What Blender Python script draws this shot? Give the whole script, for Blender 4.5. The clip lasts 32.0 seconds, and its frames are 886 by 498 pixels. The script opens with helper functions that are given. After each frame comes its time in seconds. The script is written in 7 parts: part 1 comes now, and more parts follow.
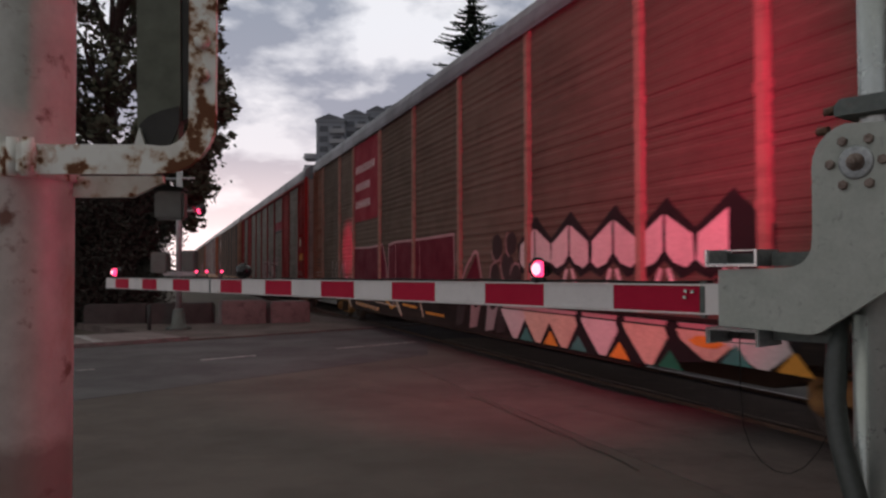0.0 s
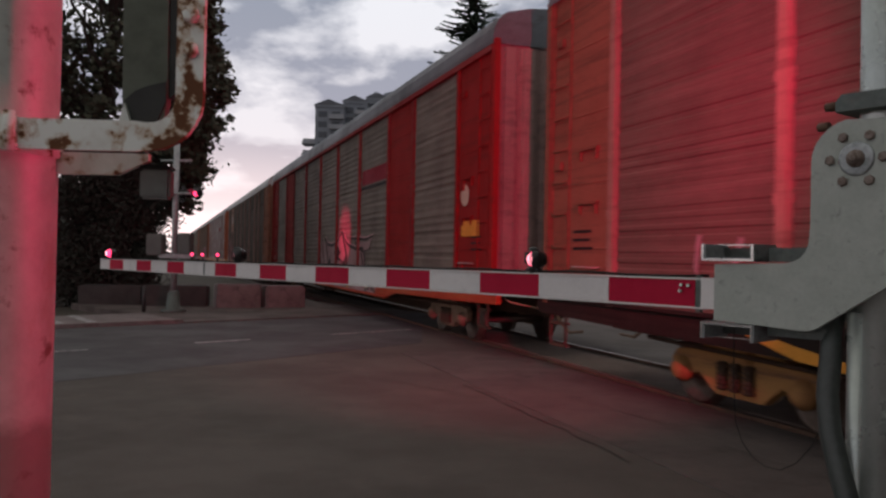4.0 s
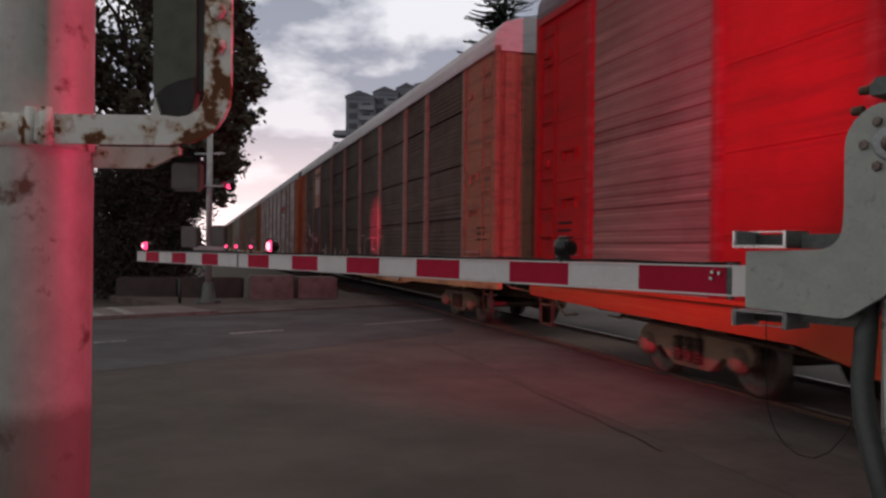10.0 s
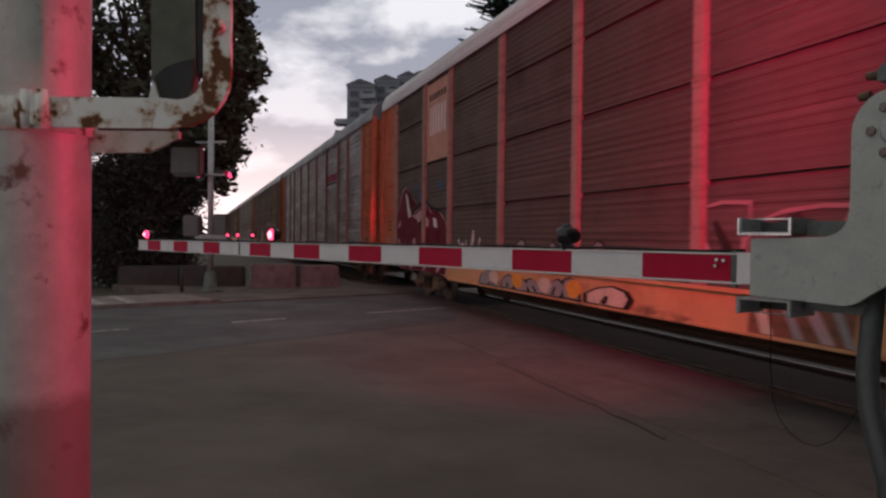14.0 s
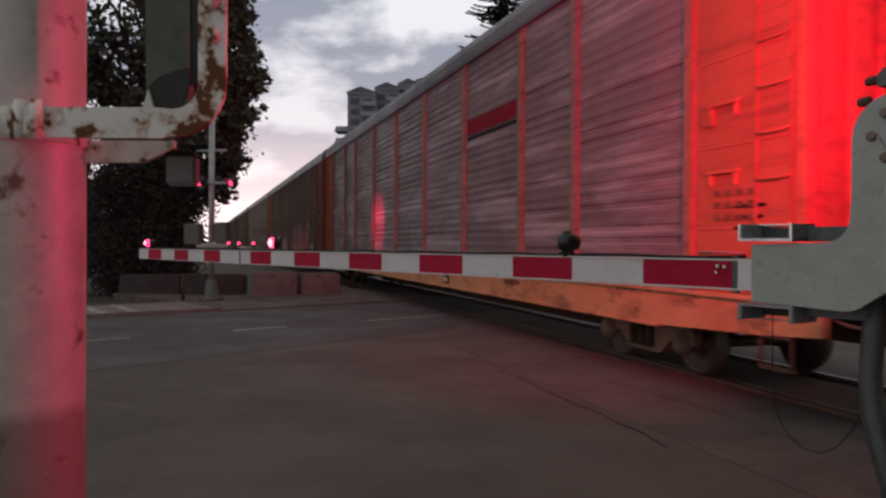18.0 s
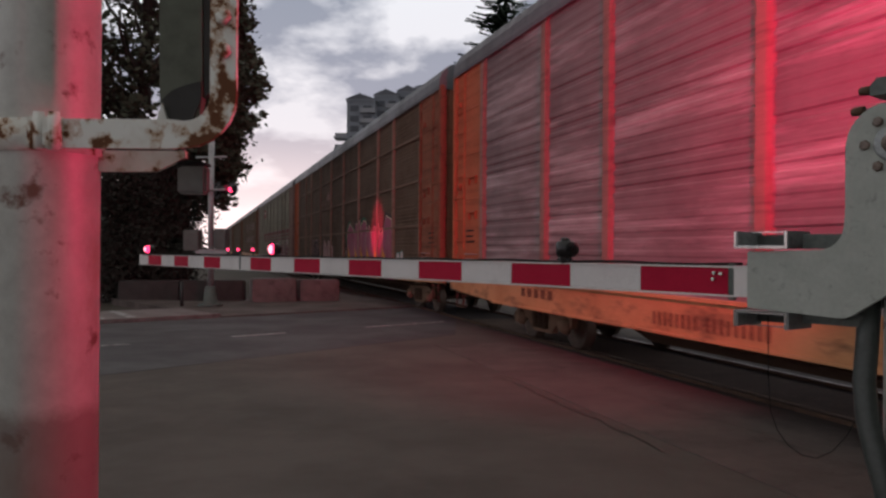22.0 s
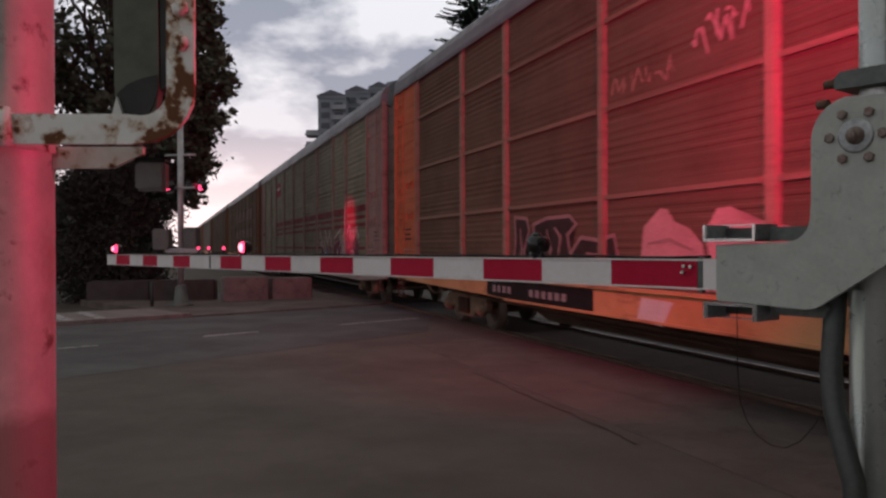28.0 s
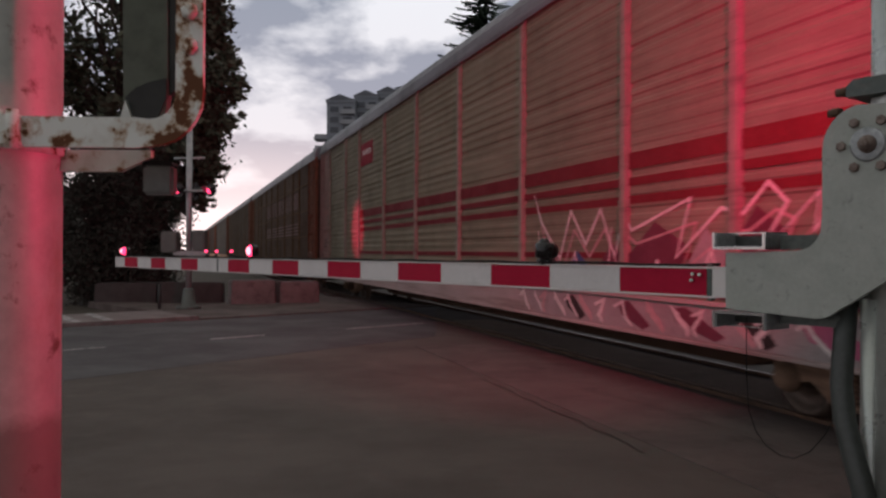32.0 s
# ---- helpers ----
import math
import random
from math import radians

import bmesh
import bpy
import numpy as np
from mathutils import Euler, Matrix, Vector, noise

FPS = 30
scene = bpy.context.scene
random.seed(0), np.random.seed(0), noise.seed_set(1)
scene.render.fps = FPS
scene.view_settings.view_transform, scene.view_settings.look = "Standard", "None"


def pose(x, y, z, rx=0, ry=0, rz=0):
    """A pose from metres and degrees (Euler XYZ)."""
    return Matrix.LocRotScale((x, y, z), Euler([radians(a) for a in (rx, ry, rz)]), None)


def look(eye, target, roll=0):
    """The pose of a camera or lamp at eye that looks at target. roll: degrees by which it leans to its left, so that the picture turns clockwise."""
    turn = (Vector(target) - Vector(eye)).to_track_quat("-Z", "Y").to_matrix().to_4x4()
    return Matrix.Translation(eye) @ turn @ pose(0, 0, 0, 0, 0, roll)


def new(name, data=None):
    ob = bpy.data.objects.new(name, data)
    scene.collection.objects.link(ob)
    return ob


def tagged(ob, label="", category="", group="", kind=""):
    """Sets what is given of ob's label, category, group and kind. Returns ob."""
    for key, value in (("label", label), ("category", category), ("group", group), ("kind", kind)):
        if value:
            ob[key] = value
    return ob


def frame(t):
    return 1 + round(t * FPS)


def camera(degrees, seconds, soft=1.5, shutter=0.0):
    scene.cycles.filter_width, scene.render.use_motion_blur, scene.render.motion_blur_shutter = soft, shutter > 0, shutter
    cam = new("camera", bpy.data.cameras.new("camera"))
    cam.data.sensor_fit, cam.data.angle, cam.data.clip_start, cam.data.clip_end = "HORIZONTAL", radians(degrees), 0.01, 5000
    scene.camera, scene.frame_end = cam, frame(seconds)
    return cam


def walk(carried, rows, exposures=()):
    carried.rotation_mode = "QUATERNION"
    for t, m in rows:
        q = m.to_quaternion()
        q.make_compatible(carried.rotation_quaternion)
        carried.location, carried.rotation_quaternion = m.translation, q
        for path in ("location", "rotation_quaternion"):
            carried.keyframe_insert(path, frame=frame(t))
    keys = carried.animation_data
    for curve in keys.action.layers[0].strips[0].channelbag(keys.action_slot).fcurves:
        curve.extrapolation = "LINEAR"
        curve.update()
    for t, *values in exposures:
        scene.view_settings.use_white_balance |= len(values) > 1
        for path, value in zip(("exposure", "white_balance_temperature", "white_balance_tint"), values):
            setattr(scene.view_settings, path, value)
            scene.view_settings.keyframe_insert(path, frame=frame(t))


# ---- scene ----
cam = camera(59.0, 32.0, soft=2.5, shutter=0.5)
# seconds, x, y, z, yaw, pitch, lean to the left
walk(cam, [(t, pose(x, y, z, 90 + p, -r, w)) for t, x, y, z, w, p, r in (
    (0.0, -0.015, 0.001, 1.656, -1.57, 1.50, -0.16),
    (0.5, -0.012, -0.002, 1.656, -1.60, 1.72, -0.29),
    (1.0, -0.015, -0.004, 1.655, -1.51, 1.57, -0.07),
    (1.5, -0.020, -0.018, 1.656, -1.28, 1.67, 0.48),
    (2.0, -0.022, -0.025, 1.655, -1.29, 1.31, 1.25),
    (2.5, -0.041, -0.010, 1.653, -2.07, 1.11, 0.26),
    (3.0, -0.060, 0.008, 1.652, -4.66, 0.52, 0.49),
    (3.5, -0.029, 0.027, 1.654, -2.33, 0.62, 1.39),
    (5.5, 0.005, -0.016, 1.655, -1.46, 0.69, 0.93),
    (6.0, 0.002, -0.023, 1.656, -1.56, 0.87, 0.47),
    (6.5, -0.000, -0.016, 1.658, -0.84, 1.54, 0.56),
    (7.0, -0.001, -0.013, 1.656, -0.49, 1.47, 0.68),
    (7.5, -0.001, -0.008, 1.656, -0.25, 1.21, 0.64),
    (8.0, 0.003, -0.008, 1.655, -0.22, 0.89, 0.83),
    (8.5, 0.001, -0.003, 1.653, -0.17, 0.57, 0.85),
    (9.0, -0.000, 0.000, 1.652, -0.00, 0.30, 0.70),
    (9.5, 0.001, 0.003, 1.652, 0.23, 0.23, 0.53),
    (10.0, 0.000, 0.006, 1.652, 0.45, -0.10, 0.66),
    (10.5, 0.001, 0.010, 1.650, 0.52, -0.18, 0.57),
    (11.0, 0.002, 0.015, 1.649, 0.52, -0.70, 0.58),
    (11.5, -0.000, 0.023, 1.648, 0.79, -0.82, 0.48),
    (12.0, -0.001, 0.028, 1.647, 0.78, -1.16, 0.18),
    (12.5, -0.002, 0.034, 1.649, 0.54, -0.88, 0.23),
    (13.0, -0.001, 0.030, 1.647, 0.57, -0.83, 0.29),
    (13.5, -0.003, 0.025, 1.647, 0.79, -0.82, 0.52),
    (14.0, -0.004, 0.024, 1.649, 0.57, -0.94, 0.59),
    (14.5, -0.008, 0.024, 1.652, 0.37, -0.63, 0.27),
    (16.5, -0.005, 0.031, 1.651, 0.46, -0.33, 0.11),
    (17.0, -0.004, 0.033, 1.652, 0.55, -0.23, 0.21),
    (17.5, -0.005, 0.042, 1.652, 0.68, -0.68, 0.27),
    (18.0, 0.000, 0.031, 1.651, 0.65, -0.43, 0.30),
    (18.5, 0.001, 0.023, 1.650, 0.70, -0.46, 0.36),
    (19.0, 0.001, 0.012, 1.650, 0.75, -0.37, 0.36),
    (19.5, -0.001, 0.005, 1.651, 0.60, -0.42, 0.32),
    (20.0, -0.003, 0.004, 1.652, 0.54, -0.10, 0.11),
    (20.5, -0.003, 0.004, 1.654, 0.40, 0.16, 0.04),
    (21.0, -0.000, 0.003, 1.651, 0.64, -0.11, 0.02),
    (21.5, -0.001, 0.000, 1.650, 0.77, -0.23, 0.18),
    (22.0, -0.002, -0.003, 1.651, 0.57, 0.06, 0.40),
    (22.5, -0.005, -0.006, 1.652, 0.16, 0.47, 0.25),
    (23.0, -0.006, -0.002, 1.654, 0.38, 1.01, 0.19),
    (23.5, -0.003, 0.001, 1.651, 0.65, 0.42, -0.08),
    (24.0, -0.001, 0.006, 1.651, 0.85, -0.04, -0.22),
    (24.5, 0.000, 0.003, 1.650, 0.56, 0.28, -0.07),
    (26.5, 0.005, 0.001, 1.650, -0.78, 0.26, 0.21),
    (27.0, 0.005, 0.005, 1.650, -0.97, -0.19, 0.21),
    (27.5, 0.006, 0.006, 1.650, -1.28, -0.27, 0.11),
    (28.0, 0.006, 0.010, 1.650, -1.39, -0.20, -0.21),
    (28.5, 0.005, 0.013, 1.650, -1.36, -0.34, -0.36),
    (29.0, 0.005, 0.015, 1.648, -1.26, -0.62, -0.16),
    (29.5, 0.006, 0.017, 1.647, -1.26, -0.96, -0.20),
    (30.0, 0.005, 0.018, 1.648, -1.31, -1.00, 0.09),
    (30.5, 0.005, 0.019, 1.648, -1.23, -1.13, 0.08),
    (31.0, 0.004, 0.019, 1.650, -1.14, -0.22, 0.18),
    (31.5, 0.004, 0.020, 1.651, -0.84, 0.21, 0.20),
    (32.0, 0.004, 0.019, 1.652, -0.86, 0.16, 0.29),
)])

# ---- plan ----
# The railway runs at 17.84 degrees to the left of +y. A point of the railway is given by q (metres along it, away from
# the viewer) and n (metres across it).
PHI = radians(17.84)
ALONG = Vector((-math.sin(PHI), math.cos(PHI), 0))
ACROSS = Vector((math.cos(PHI), math.sin(PHI), 0))
TRACK_N = 6.675
RAIL_TOP = 0.05
# The gate's arm: start, way and the side that faces the train
ARM_O = Vector((0.805, 3.325, 0))
ARM_U = Vector((-0.611, 0.7916, 0)).normalized()
ARM_N = Vector((0.7916, 0.611, 0)).normalized()
# The road crosses the railway at a slant
ROAD_O = Vector((-4.06, 14.55, 0))
ROAD_R = Vector((0.755, 0.656, 0)).normalized()
ROAD_W = Vector((-ROAD_R.y, ROAD_R.x, 0))


def rail(q, n, z=0.0):
    v = ALONG * q + ACROSS * n
    return Vector((v.x, v.y, z))


def armp(s, z, off=0.0):
    v = ARM_O + ARM_U * s + ARM_N * off
    return Vector((v.x, v.y, z))


def roadp(a, w, z=0.0):
    v = ROAD_O + ROAD_R * a + ROAD_W * w
    return Vector((v.x, v.y, z))


# ---- sky ----
world = bpy.data.worlds.new("dusk_sky")
scene.world = world
world.use_nodes = True
wn, wl = world.node_tree.nodes, world.node_tree.links
wn.clear()


def wnode(kind):
    return wn.new(kind)


def wmath(op, a, b=None):
    nd = wnode("ShaderNodeMath")
    nd.operation = op
    for i, v in enumerate((a, b)):
        if v is None:
            continue
        if isinstance(v, (int, float)):
            nd.inputs[i].default_value = v
        else:
            wl.new(v, nd.inputs[i])
    return nd.outputs[0]


def wmix(f, a, b):
    nd = wnode("ShaderNodeMix")
    nd.data_type = "RGBA"
    for i, v in ((0, f), (6, a), (7, b)):
        if isinstance(v, (int, float, tuple)):
            nd.inputs[i].default_value = v if not isinstance(v, tuple) else (*v, 1)
        else:
            wl.new(v, nd.inputs[i])
    return nd.outputs[2]


def wramp(fac, stops):
    nd = wnode("ShaderNodeValToRGB")
    wl.new(fac, nd.inputs[0])
    el = nd.color_ramp.elements
    while len(el) < len(stops):
        el.new(0.5)
    for e, (p, c) in zip(el, stops):
        e.position, e.color = p, (*c, 1)
    return nd.outputs[0]


coord = wnode("ShaderNodeTexCoord").outputs["Generated"]
sep = wnode("ShaderNodeSeparateXYZ")
wl.new(coord, sep.inputs[0])
up = wmath("MAXIMUM", sep.outputs[2], 0.0)
flat = wmath("ADD", up, 0.34)
comb = wnode("ShaderNodeCombineXYZ")
wl.new(wmath("DIVIDE", sep.outputs[0], flat), comb.inputs[0])
wl.new(wmath("DIVIDE", sep.outputs[1], flat), comb.inputs[1])
big = wnode("ShaderNodeTexNoise")
wl.new(comb.outputs[0], big.inputs["Vector"])
big.inputs["Scale"].default_value, big.inputs["Detail"].default_value, big.inputs["Roughness"].default_value = 3.7, 7.0, 0.53
big.inputs["Distortion"].default_value = 0.15
cover = wramp(big.outputs[0], [(0.40, (0, 0, 0)), (0.47, (0.45, 0.45, 0.45)), (0.545, (1, 1, 1))])
# clear air between the clouds: pale blue above, pink-white glow low down
air = wramp(up, [(0.0, (1.10, 0.90, 0.90)), (0.06, (0.98, 0.82, 0.83)), (0.14, (0.84, 0.79, 0.83)), (0.30, (0.83, 0.83, 0.88)), (0.5, (0.80, 0.79, 0.80)), (0.8, (0.73, 0.70, 0.655))])
cloud = wramp(up, [(0.0, (1.0, 0.80, 0.78)), (0.09, (0.74, 0.62, 0.65)), (0.18, (0.37, 0.37, 0.445)), (0.34, (0.295, 0.325, 0.400)), (0.6, (0.435, 0.42, 0.40))])
sky_colour = wmix(cover, air, cloud)
# the west, where the sun has set, is brighter than the east
west = wnode("ShaderNodeVectorMath")
west.operation = "DOT_PRODUCT"
wl.new(coord, west.inputs[0])
west.inputs[1].default_value = (-0.36, 0.93, 0.0)
level = wnode("ShaderNodeMapRange")
level.inputs[1].default_value, level.inputs[2].default_value = -0.9, 0.9
level.inputs[3].default_value, level.inputs[4].default_value = 0.80, 1.06
wl.new(west.outputs["Value"], level.inputs[0])
dim = wnode("ShaderNodeVectorMath")
dim.operation = "SCALE"
wl.new(sky_colour, dim.inputs[0])
wl.new(level.outputs[0], dim.inputs[3])
sky_colour = dim.outputs[0]
# afterglow low in the west
near_west = wmath("POWER", wmath("MAXIMUM", west.outputs["Value"], 0.0), 14.0)
low = wmath("POWER", wmath("SUBTRACT", 1.0, up), 16.0)
after = wnode("ShaderNodeVectorMath")
after.operation = "SCALE"
after.inputs[0].default_value = (0.62, 0.50, 0.47)
wl.new(wmath("MULTIPLY", near_west, low), after.inputs[3])
both = wnode("ShaderNodeVectorMath")
wl.new(sky_colour, both.inputs[0])
wl.new(after.outputs[0], both.inputs[1])
sky_colour = both.outputs[0]
back = wnode("ShaderNodeBackground")
wl.new(sky_colour, back.inputs[0])
back.inputs[1].default_value = 1.0
out = wnode("ShaderNodeOutputWorld")
wl.new(back.outputs[0], out.inputs[0])
scene.view_settings.exposure = 0.0

# ---- lamps of the crossing signals (red lenses) ----
RED = (1.0, 0.014, 0.120)
NEAR_MAST = armp(-1.035, 0, 0.10)
FAR_MAST = Vector((-6.72, 21.85, 0))


def signal_lamp(name, at, towards, watts, size, cone):
    data = bpy.data.lights.new(name, "SPOT")
    data.color, data.energy, data.shadow_soft_size = RED, watts, size
    data.spot_size, data.spot_blend = radians(cone), 0.9
    ob = new(name, data)
    ob.matrix_world = look(at, towards)
    return ob


# ---- materials ----
def material(name):
    m = bpy.data.materials.new(name)
    m.use_nodes = True
    return m, m.node_tree.nodes, m.node_tree.links, m.node_tree.nodes["Principled BSDF"]


def noise_of(n, l, vec, scale, detail=6.0, rough=0.6, stretch=None):
    t = n.new("ShaderNodeTexNoise")
    t.inputs["Scale"].default_value, t.inputs["Detail"].default_value, t.inputs["Roughness"].default_value = scale, detail, rough
    if stretch:
        mp = n.new("ShaderNodeMapping")
        mp.inputs["Scale"].default_value = stretch
        l.new(vec, mp.inputs["Vector"])
        vec = mp.outputs[0]
    l.new(vec, t.inputs["Vector"])
    return t.outputs[0]


def ramp_of(n, l, fac, lo, hi):
    r = n.new("ShaderNodeMapRange")
    r.inputs[1].default_value, r.inputs[2].default_value = lo, hi
    l.new(fac, r.inputs[0])
    return r.outputs[0]


def mix_of(n, l, fac, a, b):
    m = n.new("ShaderNodeMix")
    m.data_type = "RGBA"
    for i, v in ((0, fac), (6, a), (7, b)):
        if isinstance(v, tuple):
            m.inputs[i].default_value = (*v, 1)
        elif isinstance(v, (int, float)):
            m.inputs[i].default_value = v
        else:
            l.new(v, m.inputs[i])
    return m.outputs[2]


def surface(name, col, worn, stain=None, scale=2.0, rough=0.6, metal=0.0, bump=0.2, wear=(0.5, 0.75), streak=None, fine=40.0, vary=0.0, stains=(0.55, 0.7), gloss=0.5, grain=(0.72, 1.12), ior=1.5):
    """Paint or metal: base colour, worn patches, stains and painted sheen in streaks, fine grain in relief."""
    m, n, l, b = material(name)
    obj = n.new("ShaderNodeTexCoord").outputs["Object"]
    if vary:
        info = n.new("ShaderNodeObjectInfo")
        sh = n.new("ShaderNodeVectorMath")
        sh.operation = "SCALE"
        cx = n.new("ShaderNodeCombineXYZ")
        for i in range(3):
            l.new(info.outputs["Random"], cx.inputs[i])
        l.new(cx.outputs[0], sh.inputs[0])
        sh.inputs[3].default_value = 37.0
        ad = n.new("ShaderNodeVectorMath")
        l.new(obj, ad.inputs[0])
        l.new(sh.outputs[0], ad.inputs[1])
        obj = ad.outputs[0]
    f1 = ramp_of(n, l, noise_of(n, l, obj, scale, 8.0, 0.65), *wear)
    c = mix_of(n, l, f1, col, worn)
    if stain:
        f2 = ramp_of(n, l, noise_of(n, l, obj, scale * 2.3, 7.0, 0.7, streak or (1, 1, 1)), *stains)
        c = mix_of(n, l, f2, c, stain)
    g = noise_of(n, l, obj, fine, 4.0, 0.6)
    dark = mix_of(n, l, ramp_of(n, l, g, 0.3, 0.75), (grain[0],) * 3, (grain[1],) * 3)
    mul = n.new("ShaderNodeMix")
    mul.data_type, mul.blend_type = "RGBA", "MULTIPLY"
    mul.inputs[0].default_value = 1.0
    l.new(c, mul.inputs[6])
    l.new(dark, mul.inputs[7])
    c = mul.outputs[2]
    if vary:
        hv = n.new("ShaderNodeHueSaturation")
        l.new(c, hv.inputs["Color"])
        l.new(ramp_to(n, l, info.outputs["Random"], 1 - vary, 1 + vary), hv.inputs["Value"])
        c = hv.outputs[0]
    l.new(c, b.inputs["Base Color"])
    b.inputs["Metallic"].default_value = metal
    b.inputs["Specular IOR Level"].default_value = gloss
    b.inputs["IOR"].default_value = ior
    l.new(ramp_to(n, l, f1, rough - 0.08, min(1.0, rough + 0.15)), b.inputs["Roughness"])
    if bump:
        bp = n.new("ShaderNodeBump")
        bp.inputs["Strength"].default_value, bp.inputs["Distance"].default_value = bump, 0.004
        l.new(g, bp.inputs["Height"])
        l.new(bp.outputs[0], b.inputs["Normal"])
    return m


def ramp_to(n, l, fac, lo, hi):
    r = n.new("ShaderNodeMapRange")
    r.inputs[3].default_value, r.inputs[4].default_value = lo, hi
    l.new(fac, r.inputs[0])
    return r.outputs[0]


def glow(name, colour, strength):
    m, n, l, b = material(name)
    b.inputs["Base Color"].default_value = (0.05, 0.004, 0.006, 1)
    b.inputs["Roughness"].default_value = 0.15
    b.inputs["Emission Color"].default_value = (*colour, 1)
    b.inputs["Emission Strength"].default_value = strength
    return m


M = {}
RUST = (0.13, 0.045, 0.018)
M["asphalt"] = surface("asphalt", (0.102, 0.081, 0.071), (0.074, 0.060, 0.053), (0.124, 0.097, 0.084), 0.35, 0.9, 0, 0.5, (0.42, 0.62), None, 110.0)
M["asphalt_blue"] = surface("asphalt_blue", (0.082, 0.075, 0.080), (0.066, 0.060, 0.065), (0.094, 0.085, 0.088), 0.5, 0.82, 0, 0.5, (0.4, 0.6), None, 110.0)
M["asphalt_apron"] = surface("asphalt_apron", (0.115, 0.088, 0.080), (0.078, 0.061, 0.056), (0.044, 0.035, 0.032), 0.8, 0.85, 0, 0.5, (0.4, 0.65), None, 90.0)
M["tar"] = surface("tar", (0.088, 0.070, 0.062), (0.104, 0.083, 0.073), None, 4, 0.75)
M["road_paint"] = surface("road_paint", (0.42, 0.40, 0.40), (0.15, 0.14, 0.14), None, 6, 0.7, 0, 0.3, (0.45, 0.6))
M["concrete"] = surface("concrete", (0.22, 0.18, 0.178), (0.155, 0.125, 0.122), (0.10, 0.078, 0.075), 1.4, 0.9, 0, 0.5, (0.4, 0.7))
M["crossing_plank"] = surface("crossing_plank", (0.245, 0.182, 0.150), (0.185, 0.138, 0.113), (0.30, 0.228, 0.187), 1.2, 0.92, 0, 0.5, gloss=0.1)
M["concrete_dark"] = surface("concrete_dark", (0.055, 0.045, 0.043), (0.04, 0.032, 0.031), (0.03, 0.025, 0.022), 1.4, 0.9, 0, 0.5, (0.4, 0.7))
M["concrete_block"] = surface("concrete_block", (0.20, 0.165, 0.16), (0.14, 0.115, 0.11), (0.09, 0.07, 0.066), 1.4, 0.9, 0, 0.5, (0.4, 0.7))
M["earth"] = surface("earth", (0.06, 0.048, 0.036), (0.035, 0.03, 0.02), (0.03, 0.038, 0.016), 0.6, 0.95, 0, 0.8)
M["ballast"] = surface("ballast", (0.13, 0.11, 0.10), (0.06, 0.05, 0.045), (0.19, 0.165, 0.15), 9, 0.95, 0, 1.0, (0.35, 0.6), None, 30)
M["rail_steel"] = surface("rail_steel", (0.30, 0.25, 0.22), (0.16, 0.12, 0.10), None, 3, 0.42, 0.9, 0.2)
M["rusty_steel"] = surface("rusty_steel", (0.12, 0.07, 0.045), (0.06, 0.035, 0.025), (0.18, 0.09, 0.05), 3, 0.85, 0.2, 0.4)
M["tie_wood"] = surface("tie_wood", (0.07, 0.05, 0.04), (0.04, 0.03, 0.025), None, 5, 0.95, 0, 0.6)
M["galvanised"] = surface("galvanised", (0.40, 0.43, 0.43), (0.31, 0.34, 0.34), (0.24, 0.27, 0.26), 6, 0.5, 0.55, 0.15, (0.4, 0.7), None, 60)
M["aluminium"] = surface("aluminium", (0.62, 0.64, 0.63), (0.52, 0.53, 0.52), None, 5, 0.24, 0.95, 0.0, grain=(0.96, 1.03))
M["mast_grey"] = surface("mast_grey", (0.46, 0.50, 0.47), (0.38, 0.42, 0.39), (0.28, 0.31, 0.29), 5, 0.30, 0.45, 0.05, (0.4, 0.7), (1, 1, 0.2), 60, 0, (0.58, 0.72), 0.5, (0.93, 1.04))
M["flange_bright"] = surface("flange_bright", (0.66, 0.66, 0.64), (0.55, 0.55, 0.53), None, 5, 0.42, 0.35, 0.05, grain=(0.95, 1.03))
M["arm_plate"] = surface("arm_plate", (0.395, 0.43, 0.39), (0.345, 0.38, 0.34), (0.24, 0.26, 0.235), 9, 0.55, 0.0, 0.08, (0.38, 0.66), None, 60, 0, (0.58, 0.70), 0.4, (0.92, 1.04))
M["dark_steel"] = surface("dark_steel", (0.105, 0.125, 0.115), (0.075, 0.09, 0.083), (0.12, 0.11, 0.10), 6, 0.55, 0.4, 0.2)
M["bolt_worn"] = surface("bolt_worn", (0.25, 0.205, 0.175), (0.16, 0.12, 0.10), None, 60, 0.6, 0.3, 0.2, (0.45, 0.6))
M["rubber"] = surface("rubber", (0.014, 0.014, 0.013), (0.022, 0.022, 0.020), None, 8, 0.85, 0, 0.2, gloss=0.2)
M["conduit_grey"] = surface("conduit_grey", (0.050, 0.060, 0.055), (0.034, 0.042, 0.038), None, 8, 0.5, 0, 0.2)
M["sheet_white"] = surface("sheet_white", (0.72, 0.70, 0.69), (0.62, 0.60, 0.59), (0.45, 0.42, 0.40), 3, 0.65, 0, 0.06, (0.45, 0.75), None, 220, 0, (0.66, 0.8), 0.2)
M["sheet_red"] = surface("sheet_red", (0.46, 0.010, 0.045), (0.38, 0.009, 0.038), (0.25, 0.008, 0.025), 3, 0.7, 0, 0.06, (0.45, 0.75), None, 220, 0, (0.66, 0.8), 0.15)
M["lamp_black"] = surface("lamp_black", (0.012, 0.011, 0.012), (0.02, 0.018, 0.018), None, 8, 0.35, 0, 0.1)
M["lens_on"] = glow("lens_on", (1.0, 0.04, 0.14), 3.0)
M["lens_core"] = glow("lens_core", (1.0, 0.30, 0.38), 2.8)
